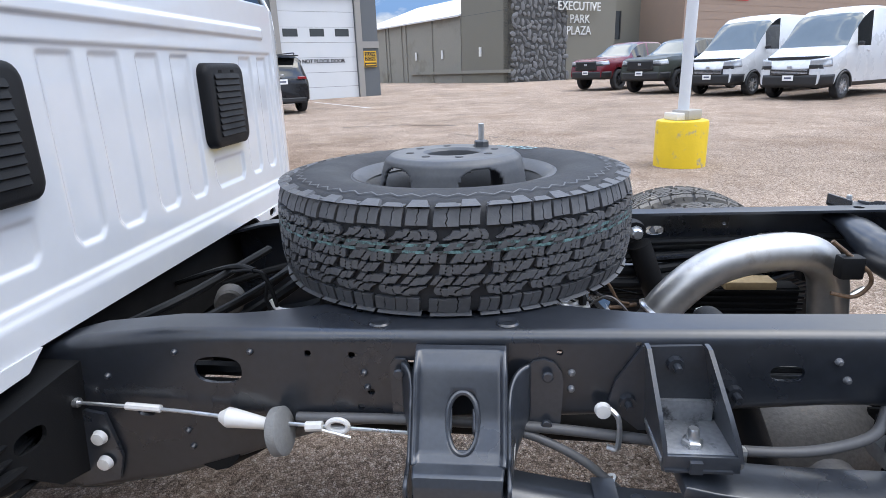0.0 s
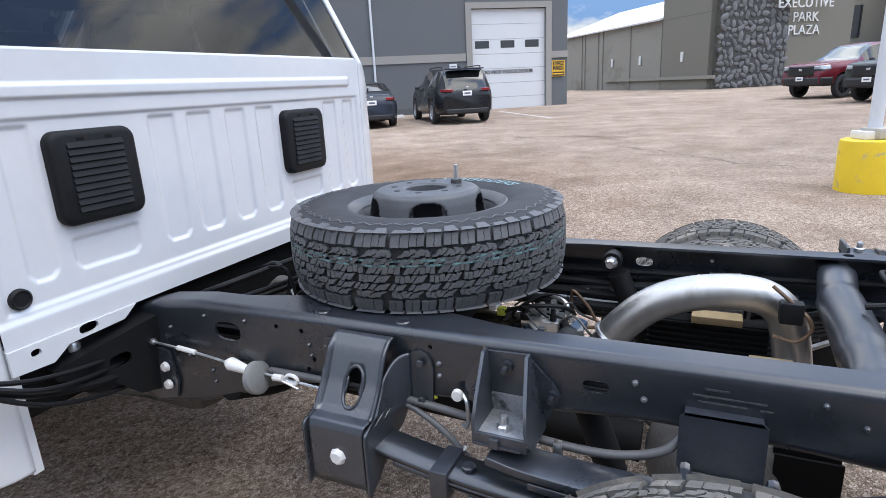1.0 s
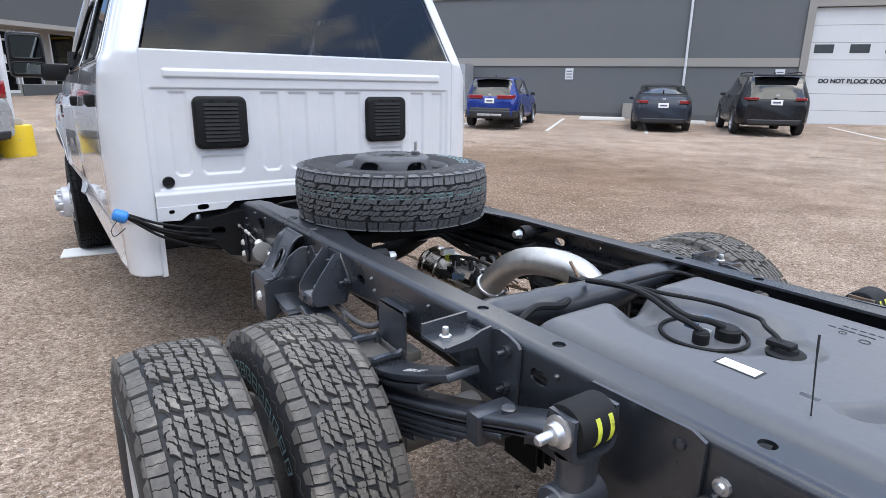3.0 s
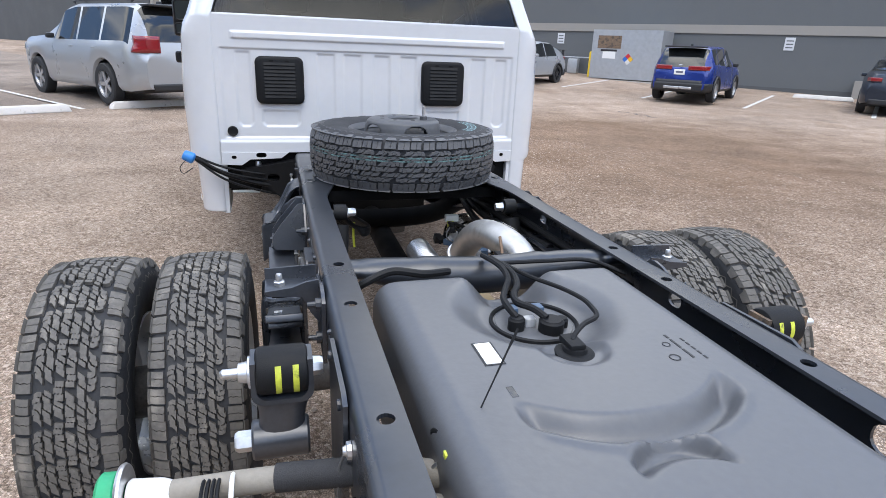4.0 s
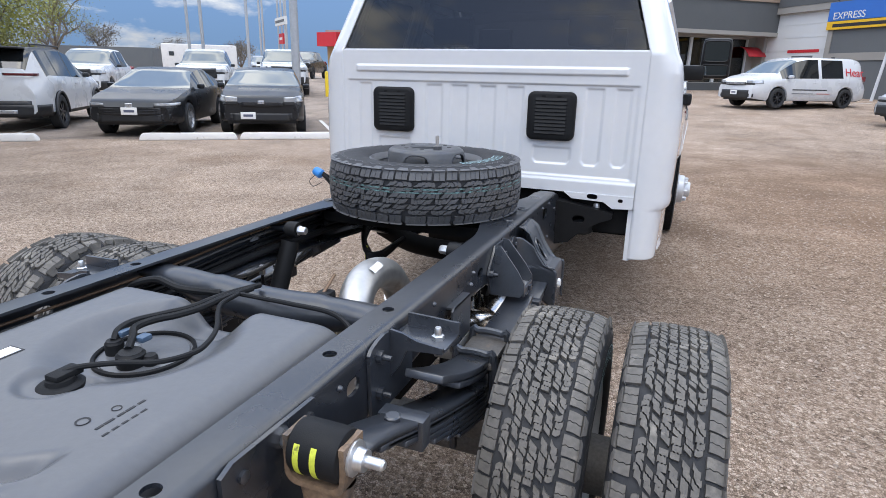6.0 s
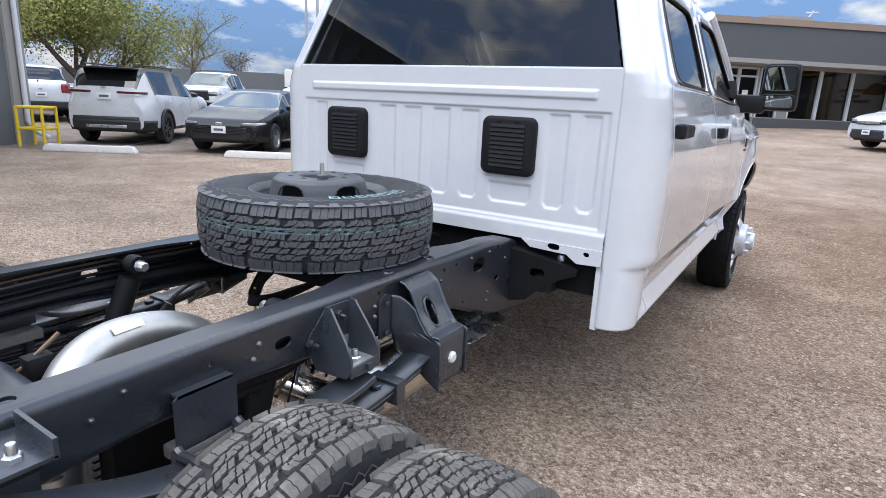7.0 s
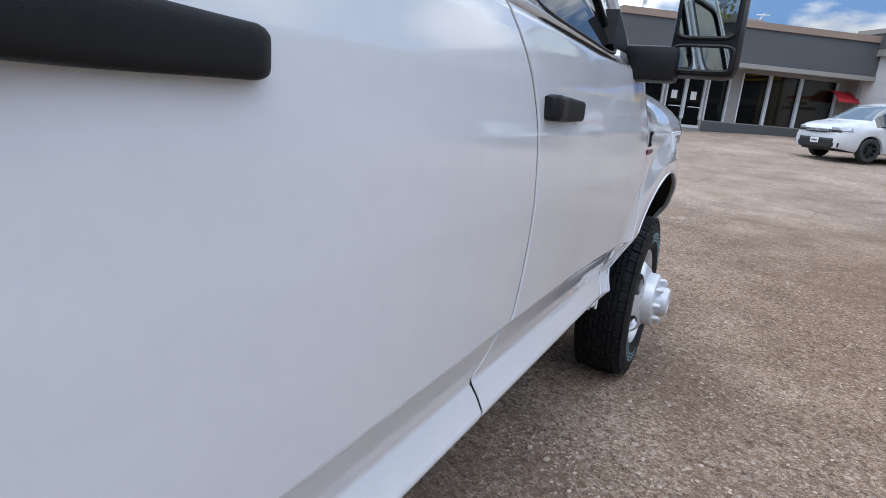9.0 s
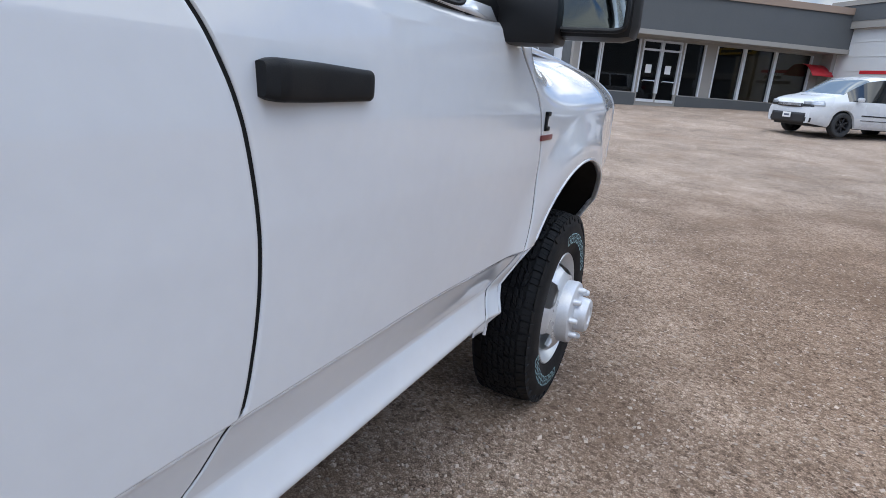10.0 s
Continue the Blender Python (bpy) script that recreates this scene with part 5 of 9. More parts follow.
    part("damper_bolt", flip(lt([(0, 0.05), (0.012, 0.05), (0.015, 0.045), (0.016, 0.022), (0.02, 0.022)], 8, pose(top.x, top.y + 0.005, top.z, -90, 0, 0)), s), "zinc", dm)
    part("damper_stud", flip(lt([(0.011, 0), (0.011, 0.11)], 10, pose(top.x, top.y, top.z, 90, 0, 0)), s), "bracket", dm)

# axle, differential and drive shaft
bm = bmesh.new()
tube(bm, [(AX_R, -0.95, 0.396), (AX_R, 0.95, 0.396)], 0.055, 20, 0)
axle = part("rear_axle", bm, "cast", truck, "black rear axle with finned cover")
bm = bmesh.new()
bmesh.ops.create_uvsphere(bm, u_segments=28, v_segments=18, radius=0.19)
bmesh.ops.transform(bm, matrix=pose(AX_R, 0.0, 0.40) @ Matrix.Diagonal((1.0, 0.95, 0.95, 1)), verts=bm.verts)
part("differential", bm, "cast", axle)
for k in range(9):
    part("cooling_fin", bx(AX_R + 0.10, AX_R + 0.235, -0.13 + k * 0.03, -0.122 + k * 0.03, 0.28, 0.53), "dark", axle)
part("tag", bx(1.56, 1.66, -0.06, 0.10, 0.64, 0.665, bev=0.004), "tan", axle, "small tan block on the axle")
bm = bmesh.new()
tube(bm, [(AX_R - 0.2, 0, 0.41), (0.2, -0.02, 0.46), (-1.4, -0.02, 0.50)], 0.055, 18, 0)
part("drive_shaft", bm, "dark", truck)
for s in (-1, 1):
    part("hub", lt([(0, 0.34), (0.06, 0.34), (0.075, 0.30), (0.08, 0.1), (0.19, 0.09), (0.19, 0)], 24, pose(AX_R, s * 0.66, TR - 0.006, -90 * s, 0, 0)), "cast", truck)

# exhaust: arch over the axle, flexible joint, canister
bm = bmesh.new()
pth = [(1.205, 0.128, 0.650), (1.242, 0.132, 0.697), (1.296, 0.138, 0.748), (1.36, 0.145, 0.784), (1.44, 0.152, 0.805), (1.52, 0.165, 0.810), (1.585, 0.182, 0.797), (1.630, 0.198, 0.762), (1.655, 0.21, 0.71), (1.67, 0.22, 0.64), (1.685, 0.23, 0.54)]
tube(bm, pth, 0.048, 32, 8)
ex = part("exhaust_pipe", bm, "pipe", truck, "bright aluminised exhaust pipe arching over the axle")
def tape(u, v):
    a = radians(-80 + 92 * v)
    r = 0.0490 + 0.0012 * noise.noise(Vector((u * 5, v * 7, 0)))
    return (1.425 + 0.030 * u + 0.006 * noise.noise(Vector((u * 2, v * 5, 3))), 0.153 + 0.004 * u + r * math.sin(a), 0.8025 + 0.05 * 0.03 * u + r * math.cos(a))


part("pipe_label", gr(10, 22, tape), "paleink", ex, "crinkled silver label stuck round the pipe")
part("part_sticker", gr(8, 4, lambda u, v: (1.455 + 0.075 * u, 0.162 + 0.012 * u + 0.0487 * math.sin(radians(18 + 26 * v)), 0.8075 + 0.0015 * u + 0.0487 * math.cos(radians(18 + 26 * v)))), "label", ex, "white printed sticker")
bm = bmesh.new()
tube(bm, [(1.208 + 0.049 * 0.82 * math.cos(t), 0.128 + 0.049 * math.sin(t), 0.655 - 0.049 * 0.57 * math.cos(t)) for t in (2 * math.pi * k / 24 for k in range(25))], 0.007, 6, 0, False)
part("clamp", bm, "zinc", ex)
part("front_pipe", tb([(1.215, 0.130, 0.665), (1.17, 0.12, 0.61), (1.12, 0.11, 0.56), (1.02, 0.10, 0.50)], 0.040, 20), "cast", ex, "dark stained front pipe")
bm = bmesh.new()
tube(bm, [(1.69, 0.06, 0.58), (1.66, 0.10, 0.60), (1.66, 0.24, 0.60), (1.80, 0.30, 0.66)], 0.008, 8, 4)
part("hanger_rod", bm, "zinc", ex)
part("hanger_isolator", bx(1.60, 1.68, 0.235, 0.285, 0.70, 0.78, bev=0.015), "plastic", ex)
bm = bmesh.new()
for k in range(12):
    x = 0.70 + 0.02 * k
    lathe(bm, [(0.050, 0), (0.058, 0.006), (0.058, 0.012), (0.050, 0.018)], 24, pose(x, 0.085, 0.50, 0, 90, 0))
part("flex_joint", bm, "zinc", ex)
bm = bmesh.new()
lathe(bm, [(0.06, -0.06), (0.088, -0.03), (0.098, 0.0), (0.104, 0.004), (0.104, 0.03), (0.098, 0.035), (0.098, 0.11), (0.104, 0.115), (0.104, 0.13), (0.098, 0.135), (0.098, 0.42), (0.08, 0.45), (0.06, 0.50)], 40, pose(0.48, 0.37, 0.50, 0, 90, 0))
cn = part("exhaust_canister", bm, "can", truck, "polished stainless exhaust canister")
part("canister_pipe", tb([(0.97, 0.37, 0.50), (1.02, 0.33, 0.51), (1.05, 0.22, 0.53), (1.08, 0.12, 0.56)], 0.05, 16), "can", cn)
q = random.Random(3)


def foil(u, v):
    p = Vector((0.45 - 0.46 * u, 0.32 + 0.10 * v, 0.535 - 0.035 * u - (0.075 - 0.045 * u) * v))
    return p + 0.014 * noise.noise_vector(p * 13) + 0.003 * noise.noise_vector(p * 40)


solid(part("foil_heat_shield", gr(44, 18, foil), "foil", truck, "crinkled foil heat shield", 30), 0.002)

# chalk writing on the near helper leaf
for s in (-1,):
    words("054-AF", 0.030, "paleink", face_to((1.70, -0.548, 0.7085), (0.93, 0, 0.37), (-0.37, 0, 0.93)), truck, 0.0006, "chalk_writing")

# finned cooler beyond the exhaust arch, with a tan foam block on it
fc = part("finned_cooler", bx(1.30, 1.62, 0.27, 0.33, 0.52, 0.672, bev=0.004), "dark", truck, "black finned cooler")
for k in range(8):
    part("fin", bx(1.29, 1.63, 0.262, 0.270, 0.535 + k * 0.018, 0.541 + k * 0.018), "plastic", fc)
part("foam_block", bx(1.415, 1.55, 0.25, 0.31, 0.672, 0.695, bev=0.004), "tan", fc, "tan foam block")

# brake pipes, sensor plugs and valve block between the rails
low = pose(-0.03, 0.29, -0.115)
vb = part("valve_block", bx(0.955, 1.075, -0.13, -0.03, 0.735, 0.772, bev=0.006), "zinc", truck, "bright valve block with hoses")
vb.matrix_basis = low
for k, (x, y, w) in enumerate(((0.97, -0.12, 0.03), (1.01, -0.07, 0.022), (1.055, -0.11, 0.018), (1.04, -0.04, 0.026))):
    part("fitting", lt([(w * 0.6, 0), (w * 0.6, 0.02), (w * 0.45, 0.024), (w * 0.4, 0.04), (0, 0.042)], 8, pose(x, y, 0.772)), "zinc" if k % 2 else "plastic", vb)
q = random.Random(8)
for k in range(16):
    x, y, z = q.uniform(0.90, 1.13), q.uniform(-0.17, 0.10), q.uniform(0.722, 0.762)
    a, b, c = q.uniform(0.010, 0.030), q.uniform(0.008, 0.020), q.uniform(0.008, 0.018)
    part("valve_connector", bx(-a, a, -b, b, -c, c, bev=0.003, m=pose(x, y, z, q.uniform(-20, 20), q.uniform(-20, 20), q.uniform(0, 180))), ("plastic", "plastic", "rubber_dark", "worn_steel", "connector")[k % 5], vb)
for k in range(9):
    x, y = q.uniform(0.86, 1.05), q.uniform(-0.16, 0.06)
    o = part("brake_pipe", tb([(x, y, 0.74), (x + q.uniform(0.02, 0.08), y + q.uniform(-0.05, 0.05), q.uniform(0.77, 0.80)), (x + q.uniform(0.06, 0.16), y + q.uniform(-0.08, 0.08), q.uniform(0.75, 0.79)), (x + q.uniform(0.10, 0.22), y + q.uniform(-0.08, 0.10), 0.72)], q.choice((0.003, 0.004, 0.005)), 6), ("plastic", "plastic", "conduit")[k % 3], truck)
    o.matrix_basis = low
part("yellow_plug", bx(0.872, 0.897, -0.115, -0.085, 0.768, 0.792, bev=0.004), "yellow_mark", truck, "small yellow plug").matrix_basis = low
part("white_clip", bx(0.845, 0.872, -0.12, -0.06, 0.785, 0.815, bev=0.006), "white_plastic", truck, "white plastic clip").matrix_basis = low
for pts, r, mt in (([(1.205, 0.02, 0.72), (1.17, 0.0, 0.738), (1.143, 0.0, 0.785), (1.094, 0.0, 0.836), (1.085, 0.01, 0.80), (1.09, 0.02, 0.74)], 0.005, "brass"),
                   ([(1.11, 0.0, 0.722), (1.08, -0.01, 0.75), (1.07, 0.0, 0.79), (1.02, 0.02, 0.80), (0.96, 0.03, 0.78)], 0.008, "zinc"),
                   ([(1.23, 0.04, 0.71), (1.18, 0.01, 0.715), (1.11, -0.02, 0.722)], 0.006, "brass"),
                   ([(0.90, -0.10, 0.78), (0.93, -0.12, 0.80), (1.0, -0.10, 0.81), (1.07, -0.06, 0.80), (1.10, -0.02, 0.77)], 0.007, "plastic"),
                   ([(0.92, -0.04, 0.77), (0.98, 0.0, 0.805), (1.04, 0.03, 0.80), (1.12, 0.06, 0.74)], 0.006, "plastic"),
                   ([(1.61, 0.11, 0.72), (1.66, 0.10, 0.715), (1.69, 0.10, 0.745), (1.685, 0.10, 0.775), (1.66, 0.11, 0.80), (1.60, 0.12, 0.85)], 0.005, "brass")):
    part("brake_pipe", tb(pts, r, 8), mt, truck).matrix_basis = low if pts[0][0] < 1.5 else pose(0, 0, 0)
# lines clipped inside the near rail, and the hose bundle that loops below the spare wheel
for z, r, mt in ((0.822, 0.004, "brass"), (0.806, 0.004, "conduit"), (0.786, 0.0055, "plastic"), (0.768, 0.008, "plastic")):
    part("brake_pipe", tb([(0.55, -0.405, z - 0.012), (0.9, -0.412, z), (1.3, -0.414, z + 0.006), (1.7, -0.412, z - 0.004), (2.3, -0.410, z + 0.004)], r, 8), mt, truck)
for k in range(4):
    d = 0.016 * k
    part("hose_loop", tb([(0.25, -0.33, 0.790 - d), (0.50, -0.335, 0.760 - d), (0.68, -0.30, 0.715 - d), (0.80, -0.235 + d * 0.5, 0.668 - d * 0.4), (0.835 + d * 0.3, -0.19, 0.655 - d * 0.4), (0.79, -0.16, 0.650 - d * 0.4), (0.66, -0.18, 0.640 - d * 0.4), (0.45, -0.22, 0.62)], 0.010, 10), "plastic", truck)
for k in range(3):
    part("hose_run", tb([(0.55, 0.375 - 0.02 * k, 0.70), (0.80, 0.372 - 0.03 * k, 0.722 - 0.022 * k), (1.02, 0.375 - 0.03 * k, 0.728 - 0.028 * k), (1.22, 0.380 - 0.02 * k, 0.722 - 0.03 * k), (1.42, 0.385, 0.735 - 0.02 * k)], 0.016, 10), "plastic", truck)
part("yellow_strap", tb([(0.800, -0.222, 0.675), (0.803, -0.226, 0.640), (0.800, -0.224, 0.585), (0.806, -0.222, 0.565)], 0.0055, 6), "yellow_mark", truck, "dull yellow strap end")
# bolt with its ground wire on the near rail
part("ground_bolt", lt([(0, 0.014), (0.007, 0.013), (0.009, 0.008), (0.014, 0.007), (0.015, 0)], 10, pose(2.43, -0.4335, 0.805, 90, 0, 0)), "zinc", truck)
part("ground_wire", tb([(2.43, -0.444, 0.800), (2.425, -0.452, 0.77), (2.43, -0.455, 0.72), (2.445, -0.452, 0.68)], 0.0022, 6), "conduit", truck)
part("hanger_isolator", bx(1.618, 1.672, 0.095, 0.135, 0.758, 0.815, bev=0.008), "plastic", ex)
# behind the cab: round motor, harness loops and pale cable end
part("round_motor", lt([(0, -0.03), (0.030, -0.03), (0.036, -0.024), (0.036, 0.024), (0.030, 0.03), (0, 0.03)], 20, pose(0.124, 0.0, 0.736, 90, 0, 20)), "cast", truck)
part("pale_cable_end", tb([(0.300, -0.15, 0.80), (0.315, -0.15, 0.776), (0.365, -0.15, 0.774)], 0.006, 8), "white_plastic", truck)
for pts, r in (([(0.286, -0.15, 0.86), (0.302, -0.15, 0.83), (0.31, -0.15, 0.78), (0.30, -0.14, 0.72)], 0.005), ([(0.22, -0.15, 0.865), (0.27, -0.15, 0.868), (0.295, -0.15, 0.85), (0.288, -0.15, 0.80), (0.30, -0.15, 0.76)], 0.004), ([(-0.2, 0.1, 0.70), (0.05, 0.0, 0.80), (0.20, -0.1, 0.86), (0.27, -0.15, 0.868)], 0.007), ([(-0.1, -0.3, 0.72), (0.03, -0.28, 0.79), (0.14, -0.2, 0.83), (0.2, 0.1, 0.84)], 0.010), ([(-0.1, -0.35, 0.70), (0.05, -0.32, 0.77), (0.2, -0.25, 0.80), (0.3, 0.2, 0.80)], 0.008), ([(-0.1, -0.2, 0.66), (0.1, -0.18, 0.74), (0.22, 0.0, 0.77), (0.25, 0.3, 0.78)], 0.012)):
    part("harness", tb(pts, r, 8), "plastic", truck)

# ---- cab ----
SIDE = [(0.548, 0.908), (0.554, 0.930), (0.562, 0.940), (0.572, 0.942), (0.632, 0.917), (0.644, 0.911), (0.656, 0.911), (0.752, 0.9365), (0.764, 0.940), (0.772, 0.950), (0.780, 0.957), (0.90, 0.962), (1.05, 0.966), (1.20, 0.964), (1.32, 0.955), (1.41, 0.945), (1.455, 0.936), (1.49, 0.918), (1.93, 0.765)]


def side_y(z):
    """Half width of the body at height z."""
    return lerp(SIDE, z)


def skin_point(x, z, s, push=0.0):
    """A point of the body side, with the rounded rear corner and the taper to the nose."""
    y = side_y(z)
    if x < -2.3:
        y -= 0.10 * step(-3.2, -3.95, x)
    # crease under the belt and the flared lip round the front wheel
    d = math.hypot(x - AX_F, z - 0.40)
    if x < -2.3:
        y += 0.018 * step(-2.42, -2.95, x) * step(0.75, 0.95, z) - 0.33 * step(-2.30, -2.75, x) * max(0.0, (z - 1.18) / 0.24) ** 2.2
    y += 0.030 * step(-1.75, -2.5, x) * step(0.62, 0.78, z) + 0.020 * step(0.80, 0.64, d) * step(-2.28, -2.40, x)
    return Vector((x, s * (y + push), z + belt_drop(x) * min(1.0, max(0.0, (z - 1.25) / 0.225))))


def belt_drop(x):
    """The belt line falls towards the mirror, and the fender rises from there to the hood."""
    return lerp([(-2.75, 0.0), (-2.40, -0.050), (-2.1, -0.055), (-1.8, -0.050), (-0.9, -0.016), (-0.25, -0.010)], x)


def panel(name, s, x0, x1, z0, z1, nu=26, nv=34, label="", keep=None, parent=None):
    """A body panel between two seam curves, x0(z) and x1(z), with its edges turned in."""
    bm = bmesh.new()
    zs = sorted({z0, z1, *(z for z, y in SIDE if z0 < z < z1), *(z0 + (z1 - z0) * k / nv for k in range(nv + 1))})
    rows = []
    for z in zs:
        a, b = (g(z) if callable(g) else g for g in (x0, x1))
        w = b - a
        us = [a, a + 0.0015, a + 0.004, a + 0.009] + [a + 0.009 + (w - 0.018) * k / nu for k in range(1, nu)] + [b - 0.009, b - 0.004, b - 0.0015, b]
        row = []
        for k, x in enumerate(us):
            p = skin_point(x, z, s)
            e = min(x - a, b - x)
            p.y -= s * 0.0045 * (1 - min(1.0, e / 0.004)) ** 2
            row.append(bm.verts.new(p))
        rows.append(row)
    for r0, r1 in zip(rows, rows[1:]):
        for i in range(len(r0) - 1):
            bm.faces.new((r0[i], r0[i + 1], r1[i + 1], r1[i]))
    if keep:
        bmesh.ops.delete(bm, geom=[g for g in bm.faces if not keep(g.calc_center_median())], context="FACES")
    o = part(name, bm, "paint", parent or truck, label, 40)
    solid(o, 0.018, -1)
    return o


def bend(pts):
    """A smooth seam curve x(z) through its points."""
    P = [(p.z, p.x) for p in smooth_path([(x, 0, z) for z, x in pts], 8)]
    return lambda z: lerp(P, z)


SEAM_R = bend([(0.54, -0.215), (0.61, -0.205), (0.655, -0.165), (0.70, -0.163), (0.80, -0.180), (0.95, -0.193), (1.08, -0.192), (1.20, -0.184), (1.30, -0.170), (1.36, -0.152), (1.42, -0.143), (1.49, -0.165), (1.55, -0.180), (1.70, -0.235), (1.90, -0.305)])
SEAM_B = bend([(0.54, -1.180), (0.61, -1.172), (0.655, -1.160), (0.70, -1.200), (0.783, -1.250), (0.875, -1.272), (0.98, -1.284), (1.09, -1.280), (1.20, -1.260), (1.28, -1.232), (1.35, -1.195), (1.41, -1.140), (1.49, -1.06)])
SEAM_F = bend([(0.54, -2.255), (0.60, -2.285), (0.71, -2.350), (0.80, -2.392), (0.90, -2.425), (1.05, -2.445), (1.16, -2.430), (1.25, -2.385), (1.33, -2.310), (1.40, -2.26), (1.49, -2.22)])
gap = 0.0034


def _box(v):
    return math.copysign(abs(v) ** 0.3, v)


CZ = sorted({0.548, 1.49, 1.895, *(z for z, y in SIDE if 0.548 < z < 1.5), *(0.548 + 0.952 * k / 48 for k in range(48)), *(1.5 + 0.395 * k / 16 for k in range(17))})


def frame_ring(outer, inner, s, inset=0.0):
    """A window surround on the leaning side of the cab: corners (x, z), the opening's corners rounded."""
    def spot(c, a, b):
        return ((1 - a) * (1 - b) * c[0][0] + a * (1 - b) * c[1][0] + a * b * c[2][0] + (1 - a) * b * c[3][0], (1 - a) * (1 - b) * c[0][1] + a * (1 - b) * c[1][1] + a * b * c[2][1] + (1 - a) * b * c[3][1])
    loops = []
    for c, k in ((outer, 0.0), (inner, 0.28)):
        row = []
        for i in range(72):
            t = 2 * math.pi * i / 72
            px, pz = math.cos(t), math.sin(t)
            m = max(abs(px), abs(pz))
            if k:
                px, pz = (math.copysign(abs(v) ** k, v) for v in (px, pz))
            else:
                px, pz = px / m, pz / m
            x, z = spot(c, 0.5 - 0.5 * px, 0.5 + 0.5 * pz)
            row.append(Vector((x, s * (side_y(z) - inset), z)))
        loops.append(row)
    return loops


for s in (-1, 1):
    def corner(u, v):
        z = CZ[min(len(CZ) - 1, round(v * (len(CZ) - 1)))]
        ys, x0 = side_y(z), SEAM_R(z) + gap
        up = max(0.0, (z - 1.49) / 0.40)
        yi, xr = 0.795 - 0.13 * up, -0.135 * up
        xf = lerp([(1.30, -0.150), (1.40, -0.118), (1.49, -0.140), (1.885, -0.270)], z)
        # a pressed step runs round the corner at the height of the doors' crease, and the foot hangs lower
        ys += 0.004 * step(0.772, 0.790, z) * step(0.845, 0.828, z)
        low = 1 - step(0.55, 0.66, z)
        flat = 0.932 - 0.035 * max(0.0, 0.80 - z)

        def foot(x):
            return z - 0.025 * low * step(-0.20, -0.11, x)
        if u < 0.2:
            x = x0 + (xf - x0) * u / 0.2
            w = step(-0.20, -0.12, x) * step(0.80, 0.74, z)
            return (x, s * (ys + (flat - ys) * w), foot(x))
        t = (u - 0.2) / 0.8 * math.pi / 2
        x = xf + (xr - xf) * math.sin(t) ** 0.9
        w = step(0.80, 0.74, z)
        ys = ys + (flat - ys) * w
        return (x, s * (yi + (ys - yi) * math.cos(t) ** (0.9 - 0.2 * w)), foot(x))
    q = part("quarter_panel", gr(40, len(CZ) - 1, corner), "paint", truck, "white rear corner panel" if s < 0 else "", 40)
    solid(q, 0.012)
    dr = panel("rear_door", s, lambda z: SEAM_B(z) + gap, lambda z: SEAM_R(z) - gap, 0.550, 1.475, 24, 60, "white rear door" if s < 0 else "")
    df = panel("front_door", s, lambda z: SEAM_F(z) + gap, lambda z: SEAM_B(z) - gap, 0.550, 1.475, 24, 60, "white front door" if s < 0 else "")
    part("rocker_sill", bx(-2.34, -0.22, min(s * 0.86, s * 0.895), max(s * 0.86, s * 0.90), 0.575, 0.66), "dark", truck)
    # a near-black strip just below the skin draws the seam's shade and sealant
    for sm in (SEAM_R, SEAM_B, SEAM_F):
        bm = bmesh.new()
        last = None
        for k in range(40):
            z = 0.556 + 0.918 * k / 39
            pt = skin_point(sm(z), z, s)
            row = [bm.verts.new((pt.x + d, pt.y - s * 0.003, pt.z)) for d in (-gap * 1.1, gap * 1.1)]
            if last:
                bm.faces.new((*last, row[1], row[0]))
            last = row
        part("seam_shadow_gap", bm, "dark", truck, "dark strip for the shade and sealant in the door gap")
    fe = panel("front_fender", s, -3.95, lambda z: SEAM_F(z) - gap, 0.50, 1.44, 150, 100, "white front fender" if s < 0 else "", keep=lambda c: math.hypot(c.x - AX_F, c.z - 0.40) > 0.615 and not (c.x < AX_F and c.z < 0.62))
    # dark liner and lip of the wheel arch
    bm = bmesh.new()
    arc = [(AX_F + 0.622 * math.cos(a), 0.40 + 0.622 * math.sin(a)) for a in (radians(20 + 168 * k / 30) for k in range(31))]
    last = None
    for x, z in arc:
        row = [bm.verts.new((x, s * 0.55, z)), bm.verts.new((x, skin_point(x, max(0.55, z), s).y - s * 0.02, z))]
        if last:
            bm.faces.new((*last, row[1], row[0]))
        last = row
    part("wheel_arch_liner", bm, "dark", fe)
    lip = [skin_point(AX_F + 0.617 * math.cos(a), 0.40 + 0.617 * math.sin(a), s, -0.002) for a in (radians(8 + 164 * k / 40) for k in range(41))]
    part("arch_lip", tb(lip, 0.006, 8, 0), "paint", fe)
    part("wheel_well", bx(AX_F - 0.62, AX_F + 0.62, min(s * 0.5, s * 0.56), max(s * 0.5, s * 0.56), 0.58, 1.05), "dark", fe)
    # badges on the fender
    bm = bmesh.new()
    y = skin_point(-2.47, 1.16, s).y
    for x0, x1, z0, z1 in ((-2.470, -2.452, 1.145, 1.203), (-2.495, -2.452, 1.189, 1.203), (-2.495, -2.452, 1.145, 1.158)):
        box(bm, x0, x1, y - 0.006, y + 0.006, z0, z1, bev=0.003)
    part("engine_badge", bm, "plastic", fe, "black block badge")
    part("red_badge", bx(-2.535, -2.425, y - 0.006, y + 0.006, 1.116, 1.133, bev=0.003), "badge", fe, "small red badge bar")
